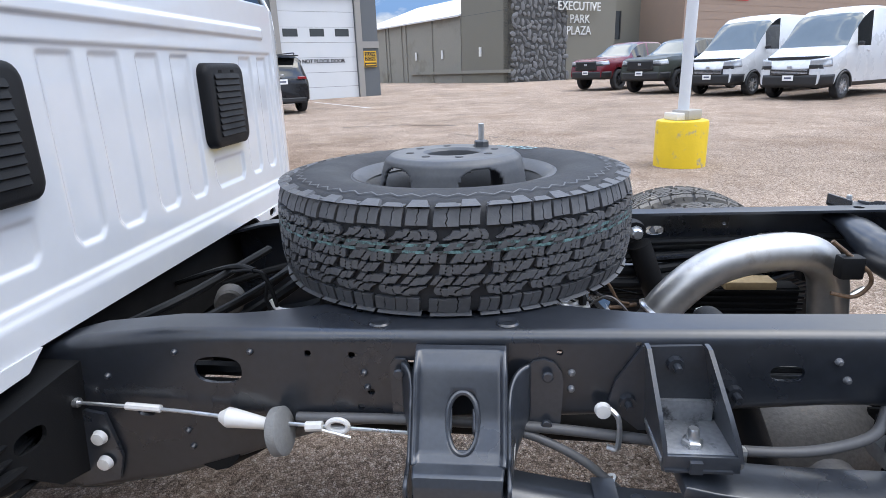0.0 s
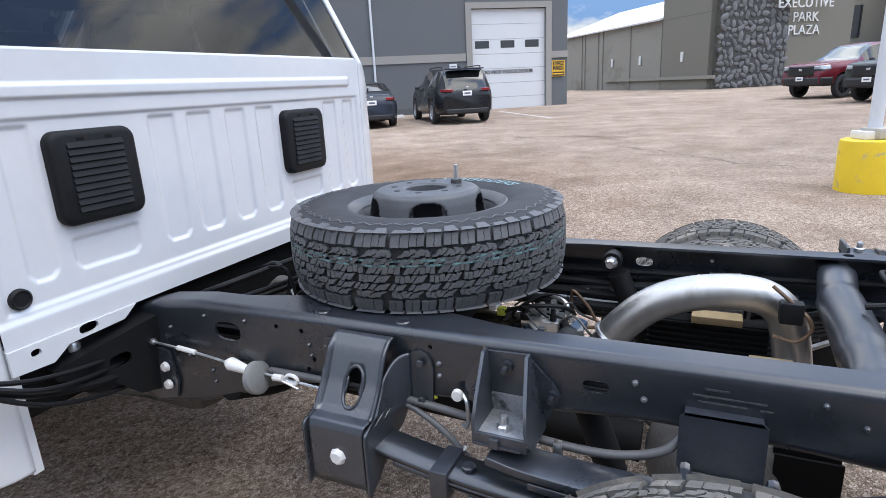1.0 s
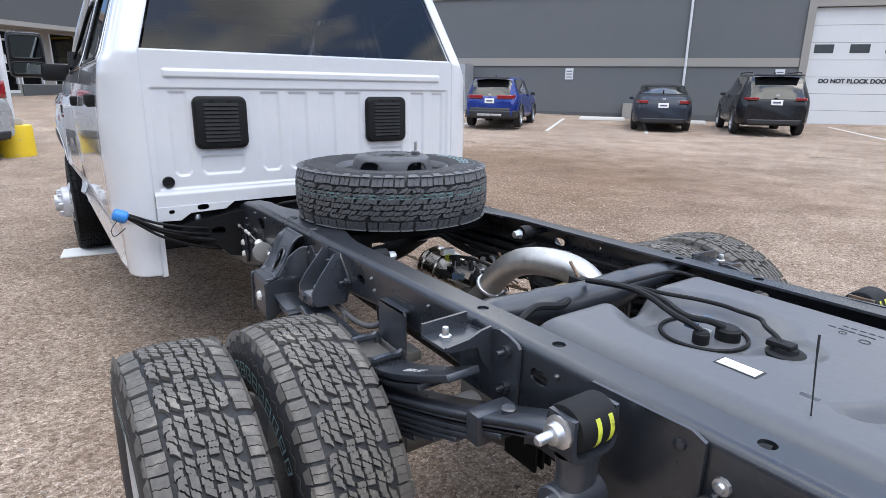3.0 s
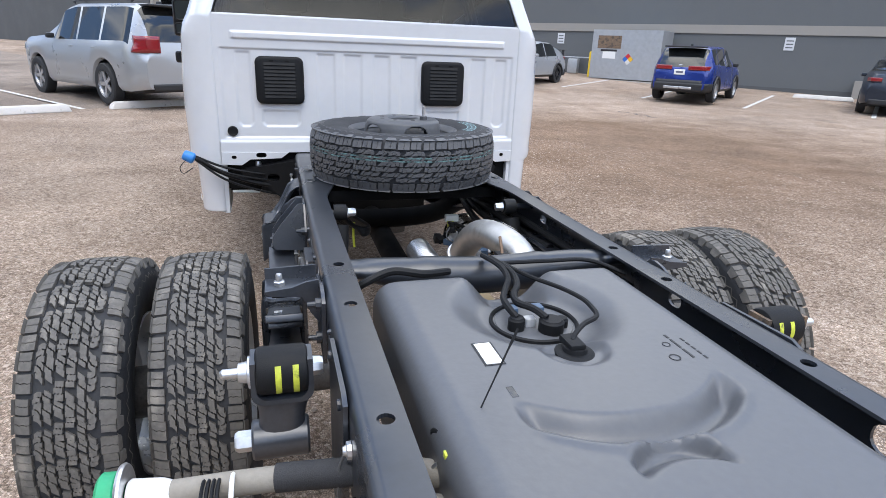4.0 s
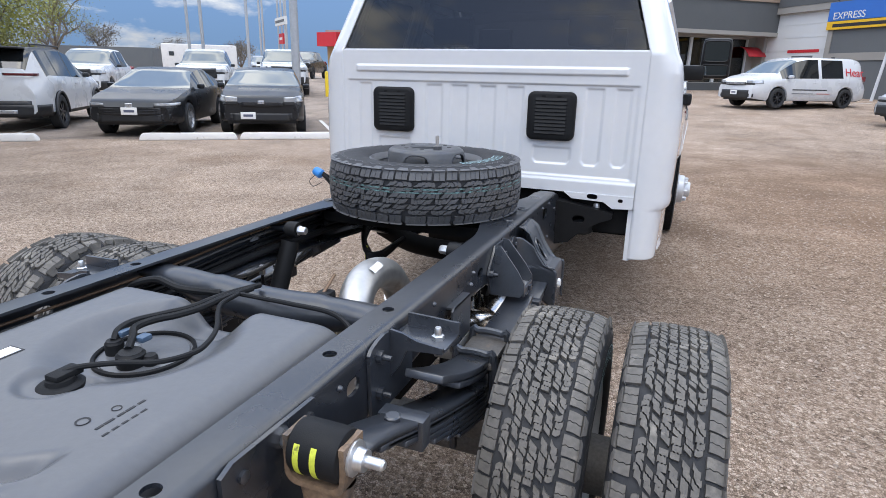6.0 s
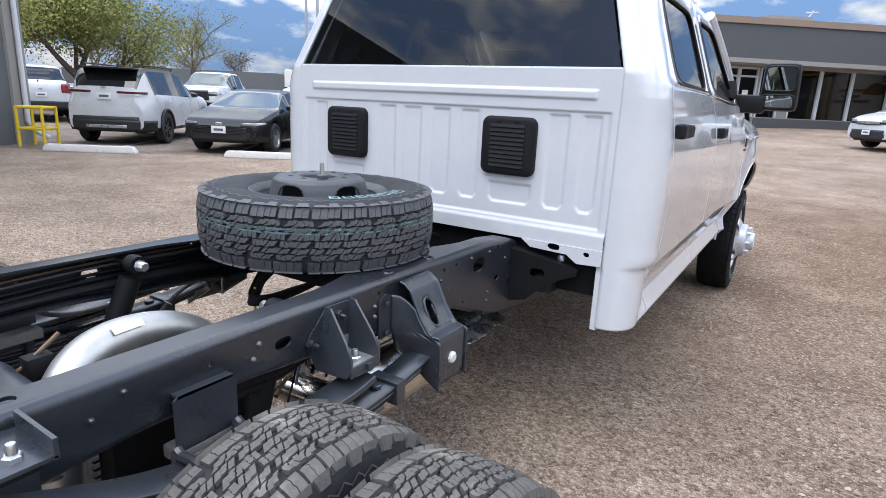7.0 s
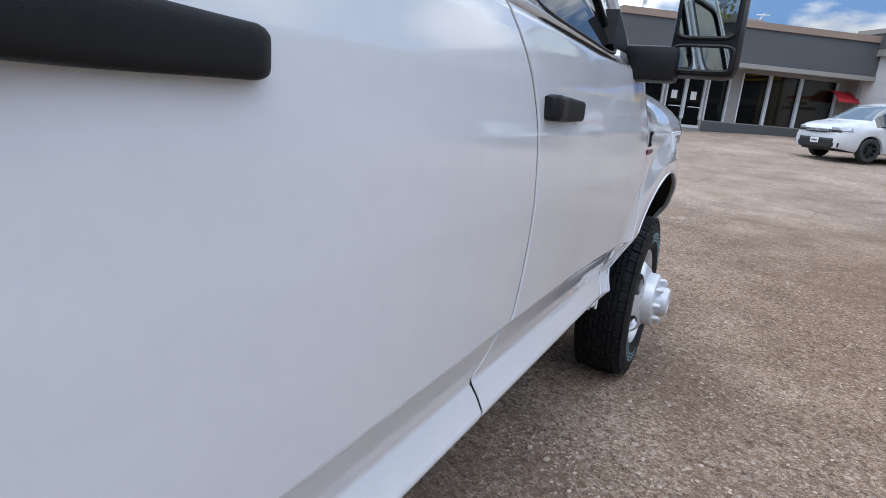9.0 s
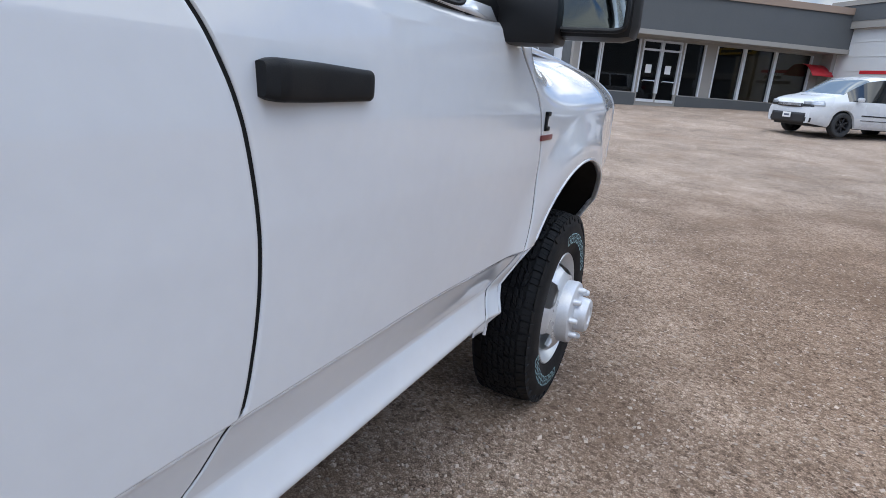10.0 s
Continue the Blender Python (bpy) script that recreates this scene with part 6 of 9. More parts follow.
    # door handles
    for door, hx, hz, hl in ((dr, -0.188, 1.263, 0.288), (df, -1.285, 1.233, 0.258)):
        yy = side_y(1.285)

        def grip(u, v, hx=hx, hz=hz, hl=hl):
            a = 2 * math.pi * v
            full = step(0.0, 0.06, u) * step(1.0, 0.93, u)
            lift = 0.030 + 0.012 * step(0.45, 0.0, u)
            cy = yy - 0.004 + lift * (0.5 + 0.5 * math.copysign(abs(math.cos(a)) ** 0.5, math.cos(a))) * (0.55 + 0.45 * full)
            hh = (0.0285 - 0.004 * step(0.3, 1.0, u)) * (0.80 + 0.20 * full)
            cz = hz + 0.0285 + hh * math.copysign(abs(math.sin(a)) ** 0.5, math.sin(a)) - 0.004 * u
            return (hx - hl * u, s * cy, cz)
        bm = bmesh.new()
        g = grid(bm, 24, 28, grip)
        for end in (g[0], g[-1]):
            bm.faces.new(end[:-1])
        bmesh.ops.remove_doubles(bm, verts=bm.verts, dist=0.0001)
        h = part("handle", bm, "plastic", door, "black grab handle")
    # window surrounds with their glass and rubber, each on its door
    for door, outer, inner, tint in ((dr, ((-0.172, 1.463), (-1.072, 1.449), (-1.060, 1.888), (-0.302, 1.888)), ((-0.300, 1.474), (-0.965, 1.464), (-0.955, 1.815), (-0.350, 1.815)), "side_pane"), (df, ((-1.084, 1.449), (-2.13, 1.418), (-1.60, 1.888), (-1.070, 1.888)), ((-1.205, 1.460), (-1.99, 1.424), (-1.66, 1.815), (-1.185, 1.815)), "side_pane")):
        a, b = frame_ring(outer, inner, s, 0.002)
        bm = bmesh.new()
        va, vb = [bm.verts.new(p) for p in a], [bm.verts.new(p) for p in b]
        for k in range(72):
            bm.faces.new((va[k], va[(k + 1) % 72], vb[(k + 1) % 72], vb[k]))
        fr = part("window_frame", bm, "paint", door, "", 40)
        solid(fr, 0.02, -1)
        part("window_rubber", tb([p + Vector((0, -s * 0.004, 0)) for p in b + b[:1]], 0.0065, 8, 0), "plastic", door)
        _, g = frame_ring(outer, inner, s, 0.012)
        bm = bmesh.new()
        mid = bm.verts.new(sum(g, Vector()) / len(g))
        vg = [bm.verts.new(p) for p in g]
        for k in range(72):
            bm.faces.new((mid, vg[k], vg[(k + 1) % 72]))
        w = part("side_window", bm, tint, door, "window glass reflecting clouds")
        w.visible_shadow = False
    bm = bmesh.new()
    tube(bm, [(x, s * (side_y(1.474) + 0.001), 1.476 + belt_drop(x)) for x in (-0.30, -0.6, -0.9, -1.2, -1.5, -1.8, -2.0, -2.15)], 0.006, 8, 3)
    part("belt_moulding", bm, "plastic", truck)
    part("windscreen_pillar", tb([(-2.30, s * 0.90, 1.40), (-1.98, s * 0.845, 1.66), (-1.62, s * 0.775, 1.895)], 0.032, 10, 5), "paint", truck)
    # tow mirror
    mr = part("mirror_arm", bx(-2.25, -2.14, min(s * 0.88, s * 1.09), max(s * 0.88, s * 1.09), 1.372, 1.488, bev=0.024), "mirror_black", truck, "black tow mirror arm")
    hm = pose(-2.185, s * 1.157, 1.540, 0, 1, -s * 3)
    bm = bmesh.new()
    box(bm, -0.085, 0.018, -0.108, 0.108, -0.148, 0.146, bev=0.036)
    for v in bm.verts:
        v.co.y *= 1 - 0.06 * step(0.0, 0.16, v.co.z)
    bmesh.ops.transform(bm, matrix=hm, verts=bm.verts)
    hs = part("housing", bm, "mirror_black", mr, "black tow mirror housing")
    # raised rim round the two glasses
    bm = bmesh.new()
    for z0, z1, lo in ((-0.030, 0.130, 0.092), (-0.132, -0.042, 0.094)):
        zc, zh = (z0 + z1) / 2, (z1 - z0) / 2
        ring = [(0.019, (lo - 0.004) * _box(math.cos(t)), zc + (zh - 0.006) * _box(math.sin(t))) for t in (2 * math.pi * k / 40 for k in range(41))]
        tube(bm, ring, 0.007, 8, 0, False)
    bmesh.ops.transform(bm, matrix=hm, verts=bm.verts)
    part("glass_rim", bm, "mirror_black", hs)
    for z0, z1, tilt in ((-0.023, 0.123, 0.0), (-0.125, -0.049, 2.0)):
        bm = bmesh.new()
        pl_ = [(0.088 * _box(math.cos(t)), (z0 + z1) / 2 + (z1 - z0) / 2 * _box(math.sin(t))) for t in (2 * math.pi * k / 32 for k in range(32))]
        plate(bm, pl_, 0.003, hm @ pose(0.019, 0, 0, 0, 0, -90))
        part("mirror_glass", bm, "mirror", hs, "mirror glass")
    part("mirror_sail", pl([(-2.24, 1.40), (-1.97, 1.405), (-1.90, 1.46), (-1.92, 1.56), (-2.06, 1.50)], 0.045, pose(0, s * 0.912 - 0.0225, 0)), "mirror_black", mr)
    # fixing ears, foot of the corner
    bm = bmesh.new()
    vs = [bm.verts.new(p) for p in ((-0.006, s * 0.775, 0.516), (-0.006, s * 0.80, 0.516), (-0.09, s * 0.90, 0.516), (-0.13, s * 0.90, 0.520), (-0.20, s * 0.90, 0.550), (-0.20, s * 0.775, 0.550), (-0.12, s * 0.775, 0.518))]
    bm.faces.new(vs)
    part("corner_foot", bm, "paint_in", q)
    vs = None

# rear wall with its pressed ribs
POCKETS = [(c, w, 1.335) for c, w in ((-0.662, 0.036), (-0.256, 0.045), (-0.118, 0.047), (0.035, 0.043), (0.178, 0.044), (0.568, 0.042), (0.700, 0.035))] + [(-0.487, 0.094, 1.052), (0.377, 0.094, 1.052)]


def back_x(y, z):
    a = abs(y)
    x = 0.008 * (step(1.388, 1.398, z) - step(1.420, 1.430, z)) * step(0.716, 0.700, a)
    # recessed field below a stepped edge, sunk deeper in upright channels with rounded feet
    field = step(1.352, 1.342, z) * step(0.905, 0.920, z) * step(0.775, 0.758, a)
    x -= 0.0065 * field
    for c, w, top in POCKETS:
        e = abs(y - c) - w
        foot = 0.962 + 0.020 * step(-0.020, 0.004, e)
        x -= 0.0065 * field * step(0.006, -0.008, e) * step(foot, foot + 0.014, z) * step(top + 0.004, top - 0.012, z)
    # lower lip
    x += 0.007 * step(0.905, 0.885, z)
    return x


def back(u, v):
    y = -0.795 + 1.59 * u
    z = 0.835 + 0.665 * v
    return (back_x(y, z), y, z)


bk = part("rear_wall", gr(300, 190, back), "paint", truck, "white ribbed cab rear wall", 50)
part("window_frame", gr(40, 4, lambda u, v: (-0.004 - 0.006 * v, -0.80 + 1.60 * u, 1.487 + 0.02 * v)), "paint", bk)
for s in (-1, 1):
    # ears beside the frame below the wall
    bm = bmesh.new()
    plate(bm, [(0.46, 0.835), (0.795, 0.835), (0.795, 0.775), (0.70, 0.770), (0.655, 0.800), (0.50, 0.805)], 0.008, holes=((0.60, 0.822, 0.026, 0.013), (0.735, 0.812, 0.012, 0.009)))
    for v in bm.verts:
        v.co = Vector((v.co.y + 0.004, s * v.co.x, v.co.z))
    part("lower_ear", bm, "paint", bk)
    bm = bmesh.new()
    plate(bm, [(0.776, 0.514), (0.80, 0.514), (0.80, 0.84), (0.776, 0.84)], 0.01)
    for v in bm.verts:
        v.co = Vector((v.co.y - 0.012, s * v.co.x, v.co.z))
    part("corner_flange", bm, "paint", bk)
    part("inner_closing_panel", bx(-0.27, -0.012, min(s * 0.775, s * 0.783), max(s * 0.775, s * 0.783), 0.530, 0.84), "paint_in", bk)
part("grommet", lt([(0, 0.004), (0.017, 0.004), (0.021, 0.007), (0.025, 0.003), (0.026, -0.01)], 24, pose(0.0, -0.732, 0.944, 0, 90, 0)), "plastic", bk, "black rubber plug")

# louvred vents
for yc in (-0.487, 0.367):
    bm = bmesh.new()
    rim = [(cx * 0.086 + 0.032 * math.cos(t), cz * 0.084 + 0.032 * math.sin(t)) for cx, cz, a0 in ((1, 1, 0), (-1, 1, 90), (-1, -1, 180), (1, -1, 270)) for t in (radians(a0 + 18 * k) for k in range(6))]
    last = None
    for f, xx in ((1.0, -0.014), (1.0, 0.008), (0.985, 0.015), (0.95, 0.0195), (0.88, 0.022)):
        row = [bm.verts.new((xx, yc + a * f, 1.1985 + b2 * f)) for a, b2 in rim]
        if last:
            for i in range(len(row)):
                bm.faces.new((last[i], last[(i + 1) % len(row)], row[(i + 1) % len(row)], row[i]))
        last = row
    bm.faces.new(last)
    vt = part("vent_cover", bm, "plastic", bk, "black louvred vent cover", 50)
    bm = bmesh.new()
    for k in range(10):
        z = 1.112 + k * 0.0175
        a, b2 = yc - 0.075, yc + 0.075
        vs = [bm.verts.new(p) for p in ((0.0222, a, z), (0.0222, b2, z), (0.0275, b2, z + 0.003), (0.0275, a, z + 0.003), (0.0222, b2, z + 0.016), (0.0222, a, z + 0.016))]
        bm.faces.new((vs[0], vs[1], vs[2], vs[3]))
        bm.faces.new((vs[3], vs[2], vs[4], vs[5]))
    part("louvres", bm, "plastic", vt)
    # dark blocks set in the cover draw the shade of two slots
    for dy in (-0.038, 0.038):
        part("clip_slot", bx(0.018, 0.0225, yc + dy - 0.010, yc + dy + 0.010, 1.288, 1.296), "dark", vt)

# rear glass, roof, nose and inside
w = part("rear_window", gr(16, 12, lambda u, v: (-0.008 - 0.13 * v, (2 * u - 1) * (0.785 - 0.13 * v), 1.487 + 0.40 * v)), "tint", truck, "dark privacy glass rear window")
w.visible_shadow = False
def roof(u, v):
    x = -0.145 - 1.55 * u
    y = (2 * v - 1) * 0.775
    return (x, y, 1.89 + 0.085 * (1 - abs(2 * v - 1) ** 2.5) * (1 - (2 * u - 1) ** 6) - 0.0)
solid(part("roof", gr(20, 16, roof), "paint", truck, "white cab roof"), 0.03)
w = part("windscreen", gr(10, 10, lambda u, v: (-2.42 + 0.72 * v - 0.05 * (1 - (2 * u - 1) ** 2), (2 * u - 1) * (0.90 - 0.13 * v), 1.42 + 0.47 * v)), "pane", truck, "windscreen glass")
w.visible_shadow = False
def hood(u, v):
    x = -2.40 - 1.48 * u
    a = abs(2 * v - 1)
    return (x, (2 * v - 1) * (0.80 - 0.05 * u), 1.437 + 0.05 * (1 - a * a) - 0.07 * u * u - 0.02 * a ** 6)
solid(part("hood", gr(24, 24, hood), "paint", truck, "white hood"), 0.02)
part("front_end", bx(-4.02, -3.86, -0.80, 0.80, 0.50, 1.28, bev=0.06), "plastic", truck, "black grille and front bumper")
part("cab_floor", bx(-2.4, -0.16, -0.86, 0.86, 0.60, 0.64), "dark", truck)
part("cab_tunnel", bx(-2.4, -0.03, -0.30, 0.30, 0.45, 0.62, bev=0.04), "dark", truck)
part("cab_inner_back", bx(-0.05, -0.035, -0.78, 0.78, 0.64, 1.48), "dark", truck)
part("dashboard", bx(-2.38, -2.0, -0.88, 0.88, 0.9, 1.44, bev=0.05), "cabin", truck)
part("headliner", bx(-1.75, -0.16, -0.74, 0.74, 1.85, 1.87), "seat", truck)
for x in (-0.72, -1.62):
    for yy in (-0.42, 0.42):
        st = part("cab_seat", bx(x - 0.10, x + 0.06, yy - 0.25, yy + 0.25, 0.95, 1.52, bev=0.05), "seat", truck, "grey cab seat")
        part("headrest", bx(x - 0.04, x + 0.06, yy - 0.13, yy + 0.13, 1.55, 1.72, bev=0.04), "seat", st)
for pts, r in (([(-0.3, -0.30, 0.60), (0.05, -0.34, 0.70), (0.22, -0.36, 0.745), (0.6, -0.37, 0.74), (1.3, -0.38, 0.76), (1.75, -0.39, 0.75)], 0.014), ([(-0.3, -0.22, 0.62), (0.10, -0.25, 0.70), (0.4, -0.30, 0.76), (0.9, -0.36, 0.78)], 0.010), ([(-0.2, 0.25, 0.62), (0.15, 0.3, 0.72), (0.5, 0.36, 0.76), (1.2, 0.385, 0.77), (1.9, 0.39, 0.79)], 0.012), ([(0.0, -0.05, 0.60), (0.25, 0.05, 0.74), (0.3, 0.3, 0.76)], 0.016), ([(0.02, -0.15, 0.62), (0.2, -0.1, 0.72), (0.28, -0.28, 0.78), (0.32, -0.38, 0.8)], 0.009)):
    part("underbody_hose", tb(pts, r, 8), "plastic", truck)
part("transmission", bx(-1.3, -0.1, -0.22, 0.22, 0.30, 0.62, bev=0.08), "cast", truck)
part("body_mount", lt([(0.05, 0), (0.062, 0.01), (0.062, 0.05), (0.05, 0.07), (0.03, 0.08), (0, 0.08)], 20, pose(-0.05, -0.55, 0.62)), "plastic", truck)
part("body_mount", lt([(0.05, 0), (0.062, 0.01), (0.062, 0.05), (0.05, 0.07), (0.03, 0.08), (0, 0.08)], 20, pose(-0.05, 0.55, 0.62)), "plastic", truck)
for s in (-1, 1):
    # pressed outrigger that carries the cab's rear corner: face plate with an oval hole, lips and floor
    bm = bmesh.new()
    plate(bm, [(0.4325, 0.795), (0.47, 0.790), (0.60, 0.765), (0.705, 0.745), (0.700, 0.715), (0.64, 0.690), (0.56, 0.640), (0.50, 0.580), (0.4325, 0.565)], 0.008, holes=((0.545, 0.705, 0.030, 0.020),))
    for v in bm.verts:
        v.co = Vector((v.co.y + 0.045 - 0.16 * (v.co.x - 0.4325) - 0.10 * (0.80 - v.co.z), s * v.co.x, v.co.z))
    og = part("cab_outrigger", bm, "plastic", truck, "black pressed cab outrigger", 20)
    part("top_lip", gr(8, 2, lambda u, v: (0.045 - 0.043 * u - 0.14 * v, s * (0.4325 + 0.272 * u), 0.796 - 0.050 * u)), "plastic", og)
    part("floor_lip", gr(10, 2, lambda u, v: (0.020 - 0.055 * u - 0.14 * v, s * (0.4325 + 0.265 * u), 0.566 + 0.15 * u ** 0.8)), "plastic", og)
    part("mount_bolt", lt([(0, 0.03), (0.014, 0.03), (0.018, 0.02), (0.018, 0), (0.03, 0)], 12, pose(-0.04, s * 0.62, 0.752)), "zinc", og)

# front hub covers
for s in (-1, 1):
    hb = part("hub_cover", lt([(0.128, -0.01), (0.128, 0.045), (0.124, 0.055), (0.114, 0.060), (0.080, 0.062), (0.072, 0.066), (0.068, 0.105), (0.062, 0.113), (0.036, 0.115), (0.032, 0.110), (0, 0.110)], 48, pose(AX_F, s * 1.015, TR - 0.006, -90 * s, 0, 0)), "hub", truck, "bright protruding hub cover with lug caps")
    for k in range(8):
        a = 2 * math.pi * k / 8
        bm = bmesh.new()
        lathe(bm, [(0, 0.092), (0.009, 0.090), (0.013, 0.082), (0.014, 0.05)], 12, pose(AX_F + 0.098 * math.cos(a), s * 1.015, TR - 0.006 + 0.098 * math.sin(a), -90 * s, 0, 0))
        part("lug_cap", bm, "hub", hb)

# ---- spare wheel lying on the frame ----
spare = thing("spare_wheel", "new all-terrain spare tyre on black steel wheel, lying on the frame", "spare wheel", at=pose(0.700, 0.004, 0.963, 0, 0, 44.5) @ Matrix.Diagonal((0.975, 0.975, 0.92, 1)))
prof = [(0.198, -0.085), (0.190, -0.045), (0.182, -0.005), (0.174, 0.045), (0.166, 0.085), (0.160, 0.114), (0.153, 0.134), (0.142, 0.143), (0.130, 0.145), (0.070, 0.145), (0.064, 0.140), (0.062, 0.120)]
o = part("wheel_disc", perforated_disc(prof, 180, 5, (0.8, 5.6), 0.27), "wheel_black", spare, "black steel wheel with five hand holes")
solid(o, 0.006, 0)
part("rim_edge", lt([(0.205, 0.080), (0.216, 0.094), (0.230, 0.103), (0.237, 0.101), (0.236, 0.094), (0.224, 0.086), (0.212, 0.072)], 72), "wheel_black", spare, "raised black rim edge")
part("wheel_inside", lt([(0.0, -0.06), (0.19, -0.06), (0.198, -0.05)], 40), "dark", spare)
sub("tyre", CARCASS, spare)
sub("tread", TREAD_NEW, spare, label="new siped tread with pale stripe")
o = sub("rim", BARREL.copy(), spare)
o.data.materials.clear()
o.data.materials.append(M["wheel_black"])
part("raised_lettering", sidewall_letters(1, ((0.09, 1.09, 7),)), "raised", spare, "pale blue outlined lettering bars", 0)
# dark discs laid on the wheel draw the shade in the lug holes
for k in range(8):
    a = 2 * math.pi * (k + 0.3) / 8
    part("lug_hole", lt([(0.0, 0.1495), (0.0085, 0.1495), (0.010, 0.1475)], 14, pose(0.098 * math.cos(a), 0.098 * math.sin(a), 0)), "ink", spare)
bm = bmesh.new()
lathe(bm, [(0.007, 0.10), (0.007, 0.205), (0, 0.207)], 10, pose(0.099 * math.cos(radians(5.5)), 0.099 * math.sin(radians(5.5)), 0))
part("threaded_stud", bm, "zinc", spare)
bm = bmesh.new()
bolt(bm, pose(0.099 * math.cos(radians(5.5)), 0.099 * math.sin(radians(5.5)), 0.148), 0.018, 0.016)
part("nut", bm, "wheel_black", spare)
bm = bmesh.new()
for h in (0.020, 0.033):
    lathe(bm, [(0.4017, h), (0.4017, h + 0.006)], 96)
part("tread_stripe", bm, mat("tread_stripe", (0.12, 0.22, 0.22), 0.7, var=0.7, scale=60, fine=220, dirt=(0.03, 0.03, 0.032), dirt_at=0.45, dirt_scale=40), spare, "worn green factory stripe", 0)

# ---- fuel tank between the rails ----
WAVE = [(p.x, p.y) for p in smooth_path([(-0.22, 2.470, 0), (-0.15, 2.525, 0), (-0.08, 2.560, 0), (0.0, 2.572, 0), (0.08, 2.565, 0), (0.15, 2.535, 0), (0.22, 2.480, 0)], 8)]


def tank_z(x, y):
    z = 0.868
    # broad bowl round the pump, opening forward between two lobes
    d = math.hypot((x - 2.115) / 0.160, (y - 0.003) / 0.150)
    z -= 0.040 * step(1.32, 0.70, d)
    z -= 0.065 * step(2.04, 1.94, x) * step(0.125, 0.035, abs(y - 0.012))
    # vent seat
    z -= 0.014 * step(0.075, 0.050, math.hypot(x - 2.302, y))
    # wave-shaped pressing across the tank: soft on its front side, steep behind, with a low lip
    c = lerp(WAVE, y)
    side = step(0.205, 0.165, abs(y - 0.014))
    z -= 0.032 * step(-0.062, -0.020, x - c) * step(0.020, -0.010, x - c) * side
    z += 0.004 * math.exp(-((x - c - 0.026) / 0.010) ** 2) * side
    # half-moon well behind it
    r = x - 2.580 - 5.0 * (y + 0.002) ** 2
    moon = step(0.080, 0.058, abs(y + 0.002))
    z -= 0.026 * step(0.0, 0.014, r) * step(0.052, 0.020, r) * moon
    z += 0.004 * math.exp(-((r + 0.006) / 0.008) ** 2) * moon
    return z


TX0, TX1, TY = 1.888, 2.83, 0.318


def tank(u, v):
    # rounded box: the rim folds down to the sides
    def fold(t, half, r):
        w = (2 * t - 1) * (half + 0.30)
        a = abs(w) - (half - r)
        if a <= 0:
            return w, 0.0
        k = a / r
        if k < math.pi / 2:
            return math.copysign(half - r + r * math.sin(k), w), r * (1 - math.cos(k))
        return math.copysign(half, w), r + (a - r * math.pi / 2)
    cx, hx = (TX0 + TX1) / 2, (TX1 - TX0) / 2
    dx, fx = fold(u, hx, 0.06)
    dy, fy = fold(v, TY, 0.06)
    x, y = cx + dx, dy + 0.004
    return (x, y, max(0.50, tank_z(x, y) - max(fx, fy) - 0.4 * min(fx, fy)))


tk = thing("fuel_tank", "dark grey moulded plastic fuel tank between the rails", "fuel tank")
part("shell", gr(400, 280, tank), "tank", tk, smooth=60)
sd = part("pump_flange", lt([(0.089, -0.004), (0.090, 0.005), (0.0935, 0.008), (0.097, 0.005), (0.098, -0.006)], 48, pose(2.125, 0.0, 0.829)), "plastic", tk, "black fuel pump lock ring")
part("pump_plate", lt([(0.087, -0.002), (0.084, 0.003), (0.070, 0.005), (0.0, 0.005)], 40, pose(2.125, 0.0, 0.827)), "tank", sd, "grey pump cover plate")
for x, y, r, h in ((2.150, -0.052, 0.018, 0.026), (2.172, 0.018, 0.027, 0.026), (2.156, 0.050, 0.014, 0.018)):
    part("pump_port", lt([(r, -0.01), (r, h * 0.9), (r * 0.86, h), (r * 0.8, h + 0.003), (0, h + 0.004)], 20, pose(x, y, 0.831)), "plastic", sd)
part("plug_body", bx(2.126, 2.150, -0.029, -0.005, 0.830, 0.850, bev=0.004), "silver", sd, "pale grey plug")
for x, y in ((2.126, -0.054), (2.128, 0.004)):
    part("quick_connector", bx(x - 0.014, x + 0.012, y - 0.011, y + 0.011, 0.860, 0.872, bev=0.004), "connector", sd)
vc = part("vent_cap", lt([(0.036, -0.004), (0.038, 0.004), (0.034, 0.007), (0.024, 0.008), (0.022, 0.016), (0, 0.017)], 32, pose(2.302, 0.003, 0.850)), "plastic", tk, "round black vent cap")
part("vent_elbow", bx(2.266, 2.318, -0.014, 0.018, 0.862, 0.876, bev=0.005), "plastic", vc)
